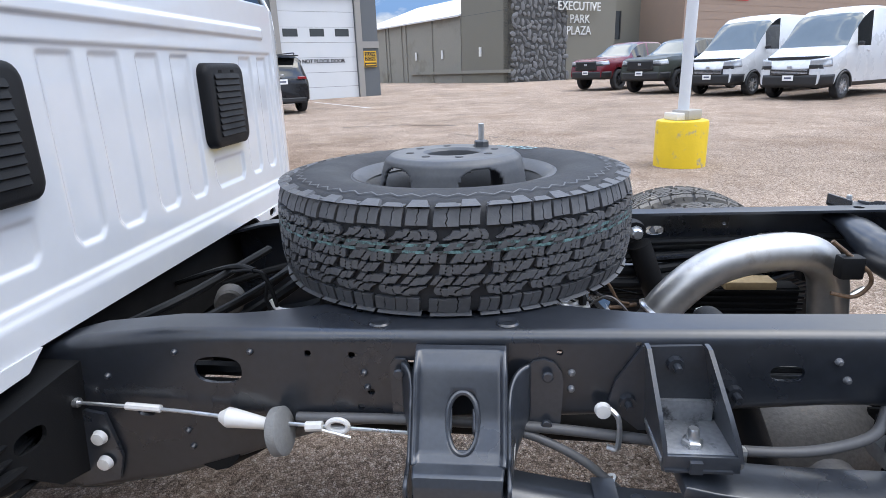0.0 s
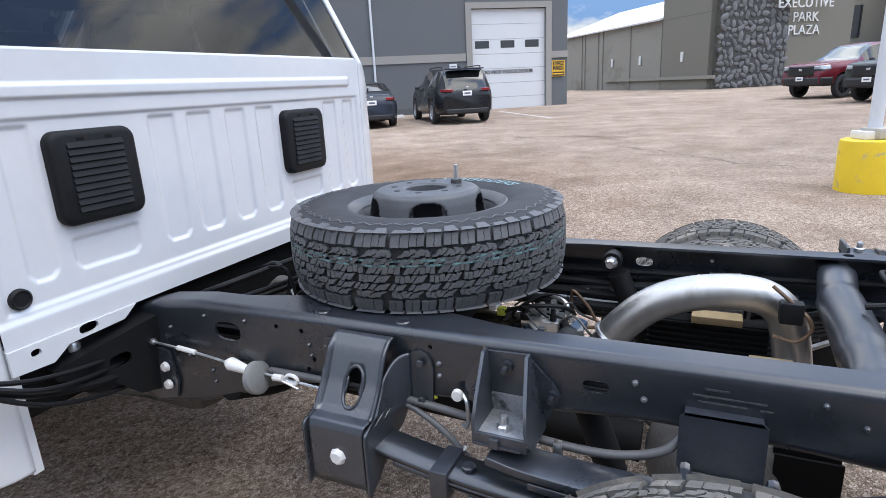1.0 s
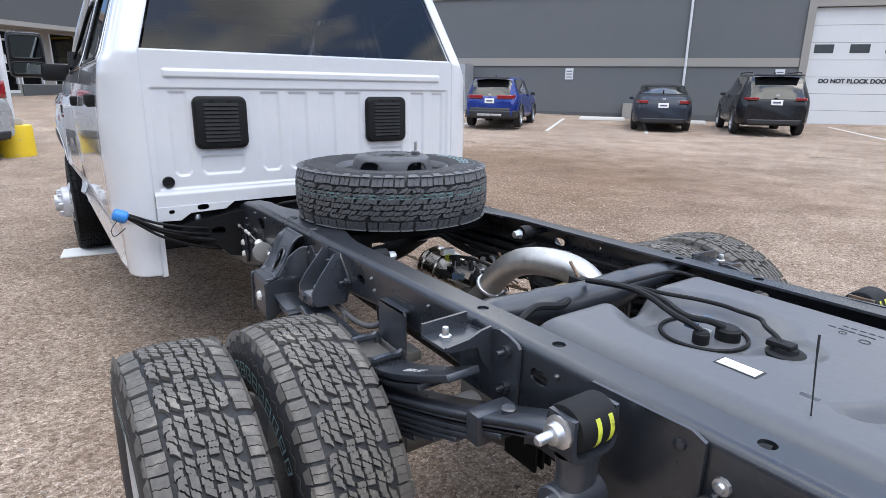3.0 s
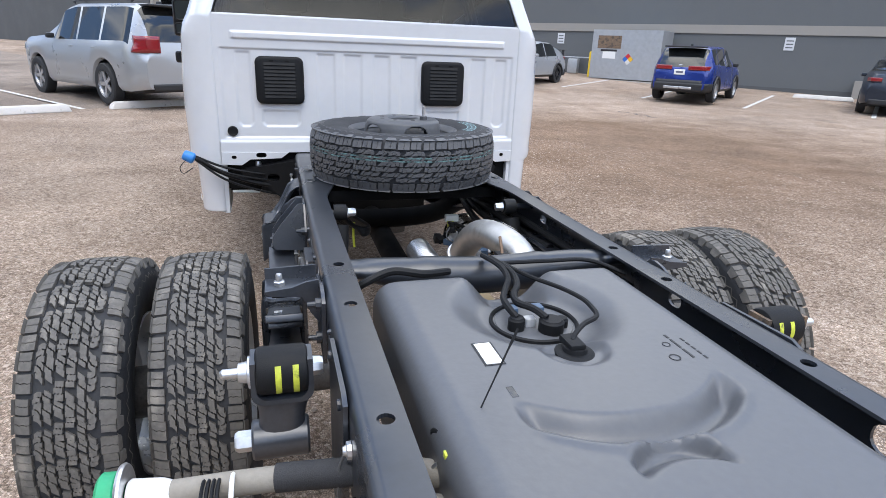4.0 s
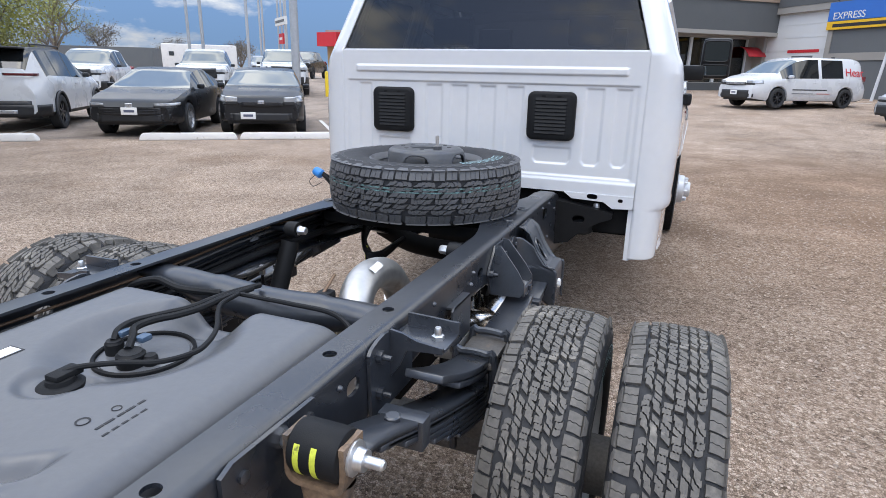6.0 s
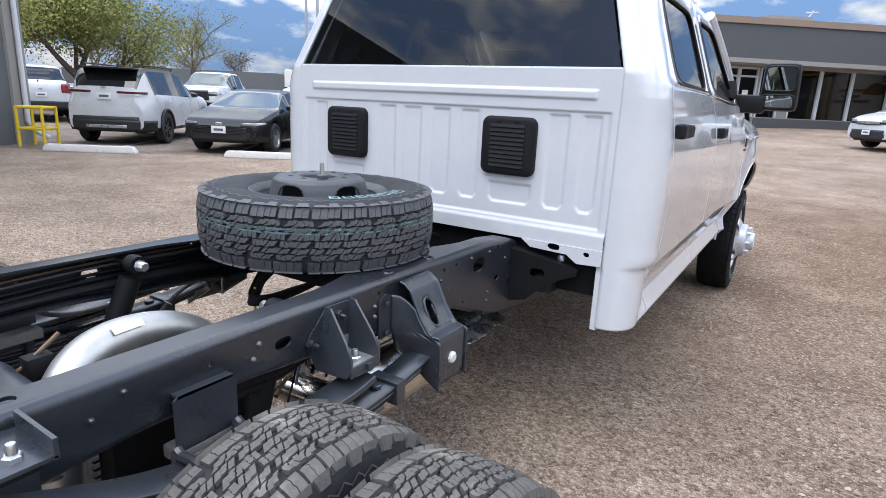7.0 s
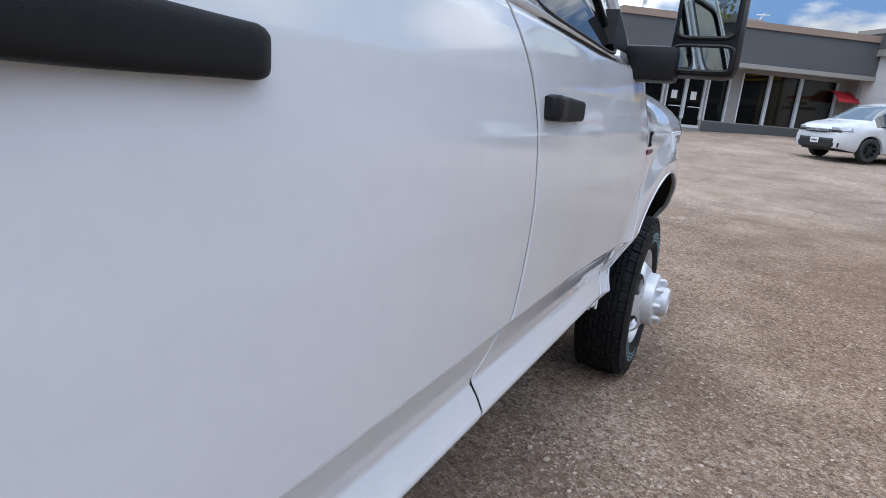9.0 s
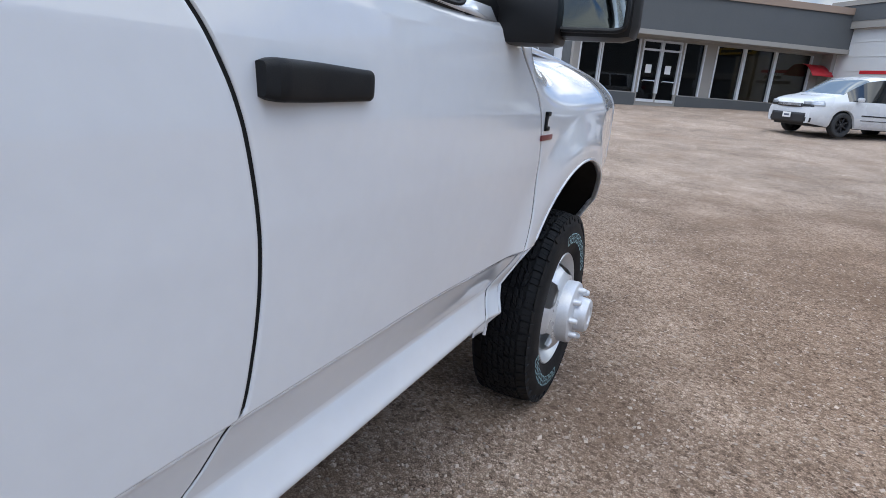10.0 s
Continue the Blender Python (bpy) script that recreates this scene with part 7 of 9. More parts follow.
for pts, r in (([(2.292, 0.0, 0.872), (2.27, 0.02, 0.876), (2.23, 0.060, 0.872), (2.19, 0.112, 0.866), (2.13, 0.132, 0.860), (2.09, 0.130, 0.862), (2.035, 0.105, 0.866), (1.98, 0.06, 0.872), (1.94, 0.036, 0.876), (1.87, 0.022, 0.872)], 0.0055),
               ([(2.150, -0.052, 0.858), (2.128, -0.062, 0.871), (2.09, -0.060, 0.876), (2.04, -0.036, 0.876), (1.99, -0.010, 0.876), (1.93, 0.002, 0.878), (1.86, 0.004, 0.872), (1.77, 0.004, 0.858)], 0.0075),
               ([(2.168, 0.008, 0.860), (2.140, -0.010, 0.870), (2.11, -0.036, 0.874), (2.07, -0.028, 0.876), (2.03, -0.004, 0.876), (1.98, 0.012, 0.876), (1.92, 0.016, 0.876), (1.81, 0.012, 0.864)], 0.008),
               ([(1.86, 0.02, 0.868), (1.85, 0.16, 0.862), (1.855, 0.28, 0.858), (1.90, 0.37, 0.83)], 0.006),
               ([(1.84, -0.37, 0.80), (1.86, -0.33, 0.838), (1.845, -0.26, 0.858), (1.85, -0.18, 0.848), (1.80, -0.10, 0.83)], 0.010)):
    part("fuel_line", tb(pts, r, 8), "plastic", tk)
part("label_edge", bx(2.258, 2.340, -0.190, -0.151, 0.8682, 0.8691), "ink", tk)
lb = part("paper_label", bx(2.262, 2.336, -0.186, -0.155, 0.8688, 0.8700), "label", tk, "white paper label")
for k in range(6):
    part("bar", bx(2.268 + 0.011 * k, 2.272 + 0.011 * k, -0.181, -0.160, 0.8701, 0.8706), "paleink", lb)
part("slot", bx(2.408, 2.440, -0.180, -0.167, 0.8635, 0.8690, bev=0.0025), "frame", tk)
for k, (x, y0, y1) in enumerate(((2.20, 0.235, 0.245), (2.215, 0.20, 0.275), (2.235, 0.215, 0.27), (2.25, 0.225, 0.26), (2.26, 0.23, 0.28))):
    part("moulded_mark", bx(2.300 + 0.019 * k, 2.313 + 0.019 * k + 0.004 * (k % 2), 0.196, 0.201, 0.8681, 0.8690), "ink", tk)
    part("moulded_mark", bx(2.318 + 0.017 * k, 2.329 + 0.017 * k, 0.220, 0.224, 0.8681, 0.8690), "ink", tk)
part("moulded_ring", lt([(0.008, 0), (0.011, 0.001), (0.011, 0)], 20, pose(2.382, 0.163, 0.8684)), "ink", tk)
part("moulded_ring", lt([(0.006, 0), (0.008, 0.001), (0.008, 0)], 16, pose(2.335, 0.178, 0.8684)), "ink", tk)
part("tie_end", tb([(2.468, -0.264, 0.822), (2.450, -0.230, 0.880), (2.432, -0.197, 0.935), (2.419, -0.171, 0.979)], [0.0013, 0.0013, 0.0016, 0.0022], 6), "plastic", tk, "long black cable tie end")
# filler pipes towards the side
fl = thing("fuel_filler", "tan and black fuel filler pipes with a green cap", "fuel filler")
part("main_pipe", tb([(2.50, -0.29, 0.785), (2.455, -0.34, 0.770), (2.42, -0.42, 0.755), (2.385, -0.56, 0.737), (2.365, -0.70, 0.722)], 0.020, 18), "hose", fl)
part("sleeve", tb([(2.45, -0.345, 0.768), (2.42, -0.42, 0.755), (2.395, -0.51, 0.743), (2.387, -0.545, 0.739)], 0.0225, 18), "braid", fl, "black braided sleeve")
part("vent_pipe", tb([(2.51, -0.36, 0.752), (2.47, -0.48, 0.734), (2.43, -0.64, 0.715)], 0.018, 14), "plastic", fl)
part("vent_elbow_end", tb([(2.56, -0.27, 0.772), (2.53, -0.31, 0.760), (2.50, -0.37, 0.750)], 0.019, 14), "hose", fl)
part("vent_bend", tb([(2.43, -0.63, 0.715), (2.42, -0.68, 0.708), (2.402, -0.70, 0.712), (2.385, -0.69, 0.720)], 0.011, 12), "white_plastic", fl)
nk = face_to((2.362, -0.715, 0.712), (1, 0, 0), (-0.12, -0.99, -0.02))
part("neck", lt([(0.022, -0.02), (0.028, -0.01), (0.031, 0.0), (0.033, 0.045), (0.030, 0.05)], 28, nk), "white_plastic", fl, "cream filler neck")
part("flange", lt([(0.03, 0.052), (0.056, 0.052), (0.058, 0.056), (0.056, 0.060), (0.03, 0.060)], 32, nk), "zinc", fl)
part("cap", lt([(0.042, 0.062), (0.046, 0.066), (0.046, 0.086), (0.041, 0.091), (0, 0.092)], 32, nk), "green", fl, "green filler cap")
for px, py, pz, rr in ((2.49, -0.30, 0.782, 0.024), (2.545, -0.285, 0.766, 0.022)):
    part("clamp", tb([(px + 0.35 * rr * math.cos(t), py + 0.8 * rr * math.cos(t), pz + rr * math.sin(t)) for t in (2 * math.pi * k / 20 for k in range(21))], 0.005, 6, 0), "zinc", fl)
part("tie_wrap", tb([(2.405 + 0.048 * math.cos(t), -0.61, 0.722 + 0.034 * math.sin(t)) for t in (2 * math.pi * k / 20 for k in range(21))], 0.004, 6, 0), "white_plastic", fl)
part("wire_wrap", tb([(2.400 + 0.046 * math.cos(t), -0.655 + 0.0012 * t, 0.718 + 0.032 * math.sin(t)) for t in (2 * math.pi * k / 16 for k in range(56))], 0.003, 6, 0), "plastic", fl, "black wire wound round the pipes")
part("harness_loop", tb([(2.80, -0.30, 0.66), (2.68, -0.285, 0.77), (2.57, -0.285, 0.815), (2.48, -0.295, 0.835), (2.44, -0.305, 0.825), (2.47, -0.30, 0.81), (2.54, -0.30, 0.79), (2.66, -0.305, 0.70)], 0.008, 10), "plastic", fl, "black corrugated wiring loop")
part("yellow_tag", bx(2.50, 2.514, -0.310, -0.294, 0.825, 0.838, bev=0.003), "yellow_mark", fl)

# ---- parking brake cable along the near rail, harness with its blue cap ----
cb = thing("brake_cable", "steel parking brake cable with white boot and grey foam disc", "brake cable")
part("cable", tb([(-0.03, -0.455, 0.726), (0.22, -0.455, 0.712), (0.40, -0.455, 0.694), (0.65, -0.455, 0.680)], 0.0035, 8), "zinc", cb)
part("end_fitting", tb([(0.01, -0.455, 0.724), (0.05, -0.455, 0.722)], 0.009, 8, 0), "zinc", cb)
part("crimp", tb([(0.14, -0.455, 0.718), (0.205, -0.455, 0.714)], 0.007, 8, 0), "white_plastic", cb)
part("boot", tb([(0.315, -0.457, 0.703), (0.33, -0.457, 0.702), (0.34, -0.457, 0.701), (0.42, -0.46, 0.690)], [0.009, 0.018, 0.017, 0.008], 12, 0), "white_plastic", cb)
part("foam_disc", lt([(0, -0.012), (0.036, -0.012), (0.042, -0.008), (0.042, 0.008), (0.036, 0.012), (0, 0.012)], 36, pose(0.428, -0.470, 0.686, 0, 80, 0)), "grey_foam", cb, "grey foam disc")
part("clevis", tb([(0.47, -0.457, 0.688), (0.50, -0.457, 0.690)], 0.009, 8, 0), "white_plastic", cb)
part("ring", tb([(0.527 + 0.018 * math.cos(t), -0.457, 0.691 + 0.012 * math.sin(t)) for t in (2 * math.pi * k / 20 for k in range(21))], 0.005, 8, 0), "white_plastic", cb)
part("tail", tb([(0.49, -0.46, 0.686), (0.55, -0.463, 0.672)], 0.003, 6, 0), "zinc", cb)
part("conduit", tb([(0.45, -0.442, 0.697), (0.65, -0.444, 0.699), (0.85, -0.446, 0.694), (1.00, -0.448, 0.682), (1.14, -0.452, 0.668), (1.26, -0.454, 0.664), (1.34, -0.452, 0.674), (1.40, -0.448, 0.700), (1.43, -0.42, 0.735)], 0.009, 12, 8), "conduit", cb, "grey cable conduit")
part("conduit", tb([(0.80, -0.446, 0.692), (0.87, -0.452, 0.676), (0.94, -0.462, 0.645), (0.99, -0.47, 0.606), (1.04, -0.475, 0.555), (1.08, -0.475, 0.50)], 0.0075, 12, 8), "conduit", cb)
part("clip_ring", tb([(0.985 + 0.012 * math.cos(t), -0.470 + 0.010 * math.sin(t), 0.610 + 0.009 * math.cos(t)) for t in (2 * math.pi * k / 16 for k in range(17))], 0.0028, 6, 0), "white_plastic", cb, "white clip ring")
part("hose_clip", bx(1.186, 1.204, -0.468, -0.450, 0.635, 0.674, bev=0.004), "zinc", cb, "zinc clip")
part("hose_clip", tb([(1.195, -0.459, 0.635), (1.20, -0.459, 0.59)], 0.006, 8, 0), "plastic", cb)
part("p_clip", tb([(0.985, -0.448, 0.735), (1.0, -0.46, 0.72), (1.0, -0.462, 0.67), (0.985, -0.455, 0.665)], 0.005, 6), "zinc", cb)
part("plug", lt([(0, 0.012), (0.012, 0.010), (0.014, 0)], 14, pose(0.975, -0.45, 0.733, 90, 0, 0)), "white_plastic", cb)
hr = thing("filler_harness", "bundle of black tubes behind the cab with a bright blue cap", "hose bundle")
for dy, dz, r in ((0, 0.034, 0.006), (0.0, 0.0, 0.011), (0.02, -0.024, 0.006), (0.03, 0.016, 0.006)):
    part("tube", tb([(-0.03, -0.44, 0.64 + dz * 2), (0.02, -0.60, 0.67 + dz * 1.6), (0.055 + dy, -0.78, 0.735 + dz), (0.058, -0.915, 0.818 + dz * 0.3)], r, 8), "plastic", hr)
part("cap", lt([(0, 0.030), (0.020, 0.028), (0.026, 0.020), (0.028, -0.020), (0.020, -0.028), (0, -0.03)], 24, face_to((0.058, -0.945, 0.826), (1, 0, 0), (0.05, -0.88, 0.45))), "blue_cap", hr, "bright blue plastic cap")
part("cable_bracket", bx(-0.05, 0.02, -0.470, -0.440, 0.700, 0.765, bev=0.008), "bracket", hr)
part("tether", tb([(0.07, -0.95, 0.82), (0.09, -0.985, 0.78), (0.07, -0.975, 0.745), (0.05, -0.93, 0.77)], 0.002, 6), "plastic", hr)
bm = bmesh.new()
plate(bm, [(0.01, 0.53), (0.085, 0.550), (0.100, 0.60), (0.082, 0.69), (0.03, 0.70), (-0.02, 0.69), (-0.04, 0.56)], 0.008, pose(0, -0.443, 0))
part("mounting_plate", bm, "bracket", hr)
for z in (0.645, 0.590):
    part("bolt", lt([(0, 0.012), (0.012, 0.010), (0.015, 0)], 16, pose(0.068, -0.447, z, 90, 0, 0)), "white_plastic", hr, "pale bolt head")


# ---- parked vehicles ----
M["lamp_red"] = mat("red_tail_lamp", (0.24, 0.010, 0.015), 0.15, var=0.15, scale=20, coat=0.8)
M["lamp_clear"] = mat("clear_head_lamp", (0.42, 0.44, 0.46), 0.12, 0.3, var=0.25, scale=14, coat=0.8)
M["car_trim"] = mat("black_car_trim", (0.018, 0.019, 0.021), 0.45, var=0.15, scale=10)
M["car_glass"] = mat("dark_car_glass", (0.012, 0.014, 0.015), 0.04, var=0.1, spec=0.8)
# pale base: part of the sky's reflection on windscreens is put into the colour
M["screen_glass"] = mat("windscreen_glass", (0.125, 0.143, 0.140), 0.05, var=0.10, scale=2.5, spec=1.0)
M["lamp_smoked"] = mat("smoked_tail_lamp", (0.10, 0.012, 0.014), 0.12, var=0.15, scale=20, coat=0.8)
M["alloy"] = mat("alloy_wheel", (0.50, 0.51, 0.53), 0.3, 0.7, var=0.1, scale=12)
M["alloy_dark"] = mat("dark_alloy_wheel", (0.035, 0.036, 0.04), 0.35, 0.5, var=0.1, scale=12)
M["car_tyre"] = mat("car_tyre", (0.025, 0.026, 0.028), 0.85, var=0.2, scale=12)
PAINTS = {}


def paint(key, col, rough=0.28, metal=0.0):
    if key not in PAINTS:
        M["paint_" + key] = PAINTS[key] = mat("car_paint_" + key, col, rough, metal, var=0.03, scale=2, coat=0.45 if max(col) > 0.1 else 0.15, spec=0.5 if max(col) > 0.1 else 0.3)
    return "paint_" + key


paint("black", (0.010, 0.010, 0.012))
paint("slate", (0.028, 0.034, 0.047), 0.3, 0.3)
paint("blue", (0.012, 0.035, 0.22), 0.28, 0.3)
paint("silver", (0.42, 0.44, 0.46), 0.3, 0.5)
paint("white", (0.56, 0.57, 0.58))
paint("pearl", (0.60, 0.62, 0.64), 0.3, 0.2)
paint("graphite", (0.017, 0.018, 0.020), 0.3, 0.2)
paint("maroon", (0.14, 0.010, 0.018), 0.3, 0.2)
paint("olive", (0.04, 0.045, 0.035), 0.35, 0.2)
paint("green", (0.16, 0.19, 0.06), 0.35, 0.2)

CAR_TYRE = data("tyre", lt([(0.62, -0.30), (0.80, -0.36), (0.94, -0.34), (0.995, -0.27), (1.0, 0), (0.995, 0.27), (0.94, 0.34), (0.80, 0.36), (0.62, 0.30)], 36), "car_tyre")


def rim_mesh(n, material, wide):
    bm = bmesh.new()
    lathe(bm, [(0.66, 0.33), (0.64, 0.26), (0.60, 0.10), (0.60, -0.25)], 36)
    return data("rim", bm, material), data("hub", lt([(0.0, 0.27), (0.12, 0.27), (0.15, 0.24), (0.15, 0.1)], 16), material), data("spoke", bx(0.10, 0.63, -wide, wide, 0.17, 0.25), material), n


RIMS = {"alloy": rim_mesh(10, "alloy", 0.045), "five": rim_mesh(5, "alloy", 0.09), "dark": rim_mesh(7, "alloy_dark", 0.06), "steel": rim_mesh(6, "alloy", 0.10)}
DISC = data("brake_disc", lt([(0, 0.02), (0.56, 0.02), (0.60, -0.1)], 24), "car_trim")


def car(label, category, at, L=4.7, W=1.84, H=1.5, wb=2.75, fo=0.9, r=0.33, top=(), belt=(), ws=(1.2, 2.0), rw=(3.9, 4.4), side=((1.6, 2.7), (2.78, 3.7)), col="white", rims="alloy", clad=None, sill=0.26, tumble=0.20, front="sedan", rails=False, spoiler=False, lamps=(0.72, 0.68, 0.16), tail=(0.95, 0.22, 0.30), plate=True, group="", two_tone=None, name="car", grille=None, plate_at=(0, 0.18), tail_lamp="lamp_red", scoop=False):
    """A parked vehicle. Stations run from the nose (0) to the tail (L); local x points forward."""
    root = thing(name, label, category, group, at=at)
    n = 72
    half = W / 2
    raw_top, raw_belt = top, belt
    top = [(L * k / 120, sum(lerp(raw_top, min(L, max(0, L * k / 120 + d * 0.03))) for d in range(-3, 4)) / 7) for k in range(121)]
    belt = [(L * k / 120, sum(lerp(raw_belt, min(L, max(0, L * k / 120 + d * 0.03))) for d in range(-3, 4)) / 7) for k in range(121)]
    st = [L * k / n for k in range(n + 1)]
    fa, ra = fo, fo + wb

    def w_at(s):
        e = min(s, L - s)
        return half * (1 - 0.16 * (1 - min(1.0, e / 0.55)) ** 2 - 0.03 * (1 - min(1.0, e / 1.6)))

    def zs_at(s):
        z = sill + 0.07 * max(0, 1 - min(s, L - s) / 0.5)
        for a in (fa, ra):
            d = abs(s - a)
            R = r * 1.17
            if d < R:
                z = max(z, r + math.sqrt(R * R - d * d) * 0.98)
        return z

    def ring(s):
        w, zt, zb, z0 = w_at(s), lerp(top, s), lerp(belt, s), zs_at(s)
        zb = min(zb, zt - 0.02)
        t = min(1.0, max(0.0, (zt - zb) / 0.35))
        we = w * (0.955 - tumble * t)
        zm = max(z0 + 0.01, z0 + 0.5 * (zb - z0))
        return [(w * 0.93, z0), (w * 0.985, z0 + 0.10 * (zb - z0)), (w, zm), (w * 0.99, zb - 0.30 * (zb - zm)), (w * 0.955, zb), (we, zb + (zt - zb) * 0.88), (we * 0.90, zb + (zt - zb) * 0.965), (w * 0.42, zt - 0.004), (0, zt)]
    rings = [ring(s) for s in st]
    groups = {}

    def add(key, quad):
        groups.setdefault(key, []).append(quad)
    for i in range(n):
        s = (st[i] + st[i + 1]) / 2
        tall = lerp(top, s) - lerp(belt, s) > 0.17
        for k in range(8):
            for sg in (1, -1):
                quad = [(L / 2 - st[a], sg * rings[a][b][0], rings[a][b][1]) for a, b in ((i, k), (i + 1, k), (i + 1, k + 1), (i, k + 1))]
                key = ("body",)
                if k == 4 and tall:
                    for j, (a, b) in enumerate(side):
                        if a < s < b:
                            key = ("side_window", j, sg)
                            break
                    else:
                        key = ("pillar", sum(b < s for a, b in side), sg) if two_tone and s < side[-1][1] else key
                if k >= 5 and ws[0] < s < ws[1]:
                    key = ("windscreen",)
                if k >= 5 and rw[0] < s < rw[1]:
                    key = ("rear_window",)
                if k >= 5 and two_tone and ws[1] <= s <= rw[0]:
                    key = ("roof",)
                if k == 0 and clad:
                    key = ("cladding",)
                add(key, quad)
    for end in (0, n):
        x = L / 2 - st[end]
        pts = [(x, y, z) for y, z in rings[end]] + [(x, -y, z) for y, z in rings[end][-2::-1]]
        groups.setdefault(("body",), []).append(pts)
    for key in sorted(groups, key=lambda k: k[0] != "body"):
        bm = bmesh.new()
        for q in groups[key]:
            bm.faces.new([bm.verts.new(p) for p in q])
        bmesh.ops.remove_doubles(bm, verts=bm.verts, dist=0.0008)
        mt = {"body": "paint_" + col, "side_window": "car_glass", "windscreen": "screen_glass", "rear_window": "car_glass", "cladding": "car_trim", "roof": two_tone, "pillar": two_tone}[key[0]]
        part(key[0], bm, mt, root, smooth=50)
    # dark floor and wheel wells
    part("underbody", bx(-L / 2 + 0.25, L / 2 - 0.25, -half * 0.80, half * 0.80, sill - 0.02, lerp(belt, L / 2) - 0.25), "car_trim", root)
    for s, a in ((1, fa), (-1, fa), (1, ra), (-1, ra)):
        x = L / 2 - a
        rim, hub, spoke, count = RIMS[rims]
        rm = sub("wheel", rim, root, pose(x, s * (half - 0.11), r, -90 * s, 0, 0) @ Matrix.Diagonal((r, r, 0.32, 1)))
        sub("tyre", CAR_TYRE, rm)
        sub("hub", hub, rm)
        for k in range(count):
            sub("spoke", spoke, rm, pose(0, 0, 0, 0, 0, 360 * k / count))
        sub("brake_disc", DISC, rm)
        if clad:
            bm = bmesh.new()
            R = r * 1.17
            tube(bm, [(x + R * math.cos(t), s * (half - 0.005), r + R * math.sin(t)) for t in (radians(-5 + 190 * k / 14) for k in range(15))], 0.03, 6, 0)
            part("arch_cladding", bm, "car_trim", root)
    hz, _, hh = lamps
    nose, tailx = L / 2, -L / 2
    w0 = w_at(0)

    def flank(s, z):
        pts = sorted((zz, yy) for yy, zz in ring(s)[:6])
        return lerp(pts, z)

    def wrap(name, material, q0, q1, lo, hi, end=1, off=0.012, nq=14, parent=None):
        """A strip laid on the nose (end 1) or tail (end -1), running round its corners."""
        def f(u, v):
            q = q0 + (q1 - q0) * u
            z0, z1 = (g(abs(q) / w0) if callable(g) else g for g in (lo, hi))
            z = z0 + (z1 - z0) * v
            e = abs(q) - w0 * 0.97
            if e <= 0:
                x, y = nose + off - 0.03 * (abs(q) / w0) ** 4, q
            else:
                x, y = nose - e, math.copysign(flank(e, z) + off, q)
            if e <= 0:
                y = q * min(1.0, flank(0.02, z) / (w0 * 0.97))
            return (x * end, y, z)
        ob = part(name, gr(nq, 4, f), material, parent or root, smooth=50)
        solid(ob, 0.012, 0)
        return ob
    slim = front == "sedan"
    if clad or front == "truck":
        wrap("bumper_cladding", "car_trim", -w0 - 0.42, w0 + 0.42, sill + 0.02, sill + (0.34 if name == "panel_van" else 0.30), 1, 0.018, 30)
        wrap("rear_cladding", "car_trim", -w0 - 0.40, w0 + 0.40, sill + 0.02, sill + 0.26, -1, 0.018, 30)
    for s in (1, -1):
        wrap("headlight", "lamp_clear", s * w0 * 0.66, s * (w0 + (0.30 if not slim else 0.36)), lambda a: hz + 0.25 * hh * max(0, a - 0.7) + (0.02 if slim else 0), lambda a: hz + hh * (0.72 + 0.34 * min(1.3, a)), 1, 0.012, 10)
        wrap("headlight_surround", "car_trim", s * w0 * 0.64, s * (w0 + 0.05), hz - 0.02, hz + hh * 0.35, 1, 0.016, 8)
        wrap("tail_light", tail_lamp, s * w0 * (1 - tail[1] * 1.6), s * (w0 + 0.26), tail[0], tail[0] + tail[2] * 0.6, -1, 0.014, 10)
        ax = L / 2 - (ws[0] + 0.45)
        zb = lerp(belt, ws[0] + 0.45)
        bm = bmesh.new()
        box(bm, ax - 0.06, ax + 0.07, *sorted((s * half * 0.97, s * (half * 0.97 + 0.16))), zb + 0.01, zb + 0.12, bev=0.045)
        part("door_mirror", bm, "paint_" + col if front in ("sedan", "mini") else "car_trim", root)
        for a, b in side[:2]:
            hx = L / 2 - b + 0.18
            part("door_handle", bx(hx - 0.09, hx + 0.09, *sorted((s * half * 0.975, s * half * 1.0)), zb - 0.14, zb - 0.105, bev=0.008), "paint_" + col, root)
    gw, glo, ghi = grille or ((0.62, hz - 0.12, hz + hh) if front in ("suv", "truck") else (0.62, hz - 0.05, hz + 0.05))
    g = wrap("grille", "car_trim", -w0 * gw, w0 * gw, lambda a: glo + 0.05 * a * a, lambda a: ghi + 0.03 * a * a, 1, 0.020, 16)
    if scoop:
        sx, sz = L / 2 - 1.0, lerp(top, 1.0)
        part("bonnet_scoop", bx(sx - 0.28, sx + 0.14, -0.30, 0.30, sz - 0.03, sz + 0.055, bev=0.03), "paint_" + col, root)
        part("scoop_mouth", bx(sx + 0.12, sx + 0.146, -0.25, 0.25, sz + 0.0, sz + 0.040, bev=0.008), "car_trim", root)
    for k in range(4):
        z = glo + (ghi - glo) * (k + 0.7) / 4.6
        wrap("grille_bar", "alloy" if front in ("suv", "mini") or name == "panel_van" else "alloy_dark", -w0 * gw * 0.92, w0 * gw * 0.92, z + 0.02, z + 0.032, 1, 0.034, 10, g)
    wrap("bumper_intake", "car_trim", -w0 * 0.80, w0 * 0.80, sill + 0.05, sill + (0.34 if front == "mini" else 0.22), 1, 0.014, 16)
    wrap("bumper_vent", "car_trim", w0 * 0.78, w0 + 0.02, sill + 0.10, sill + 0.22, 1, 0.010, 6)
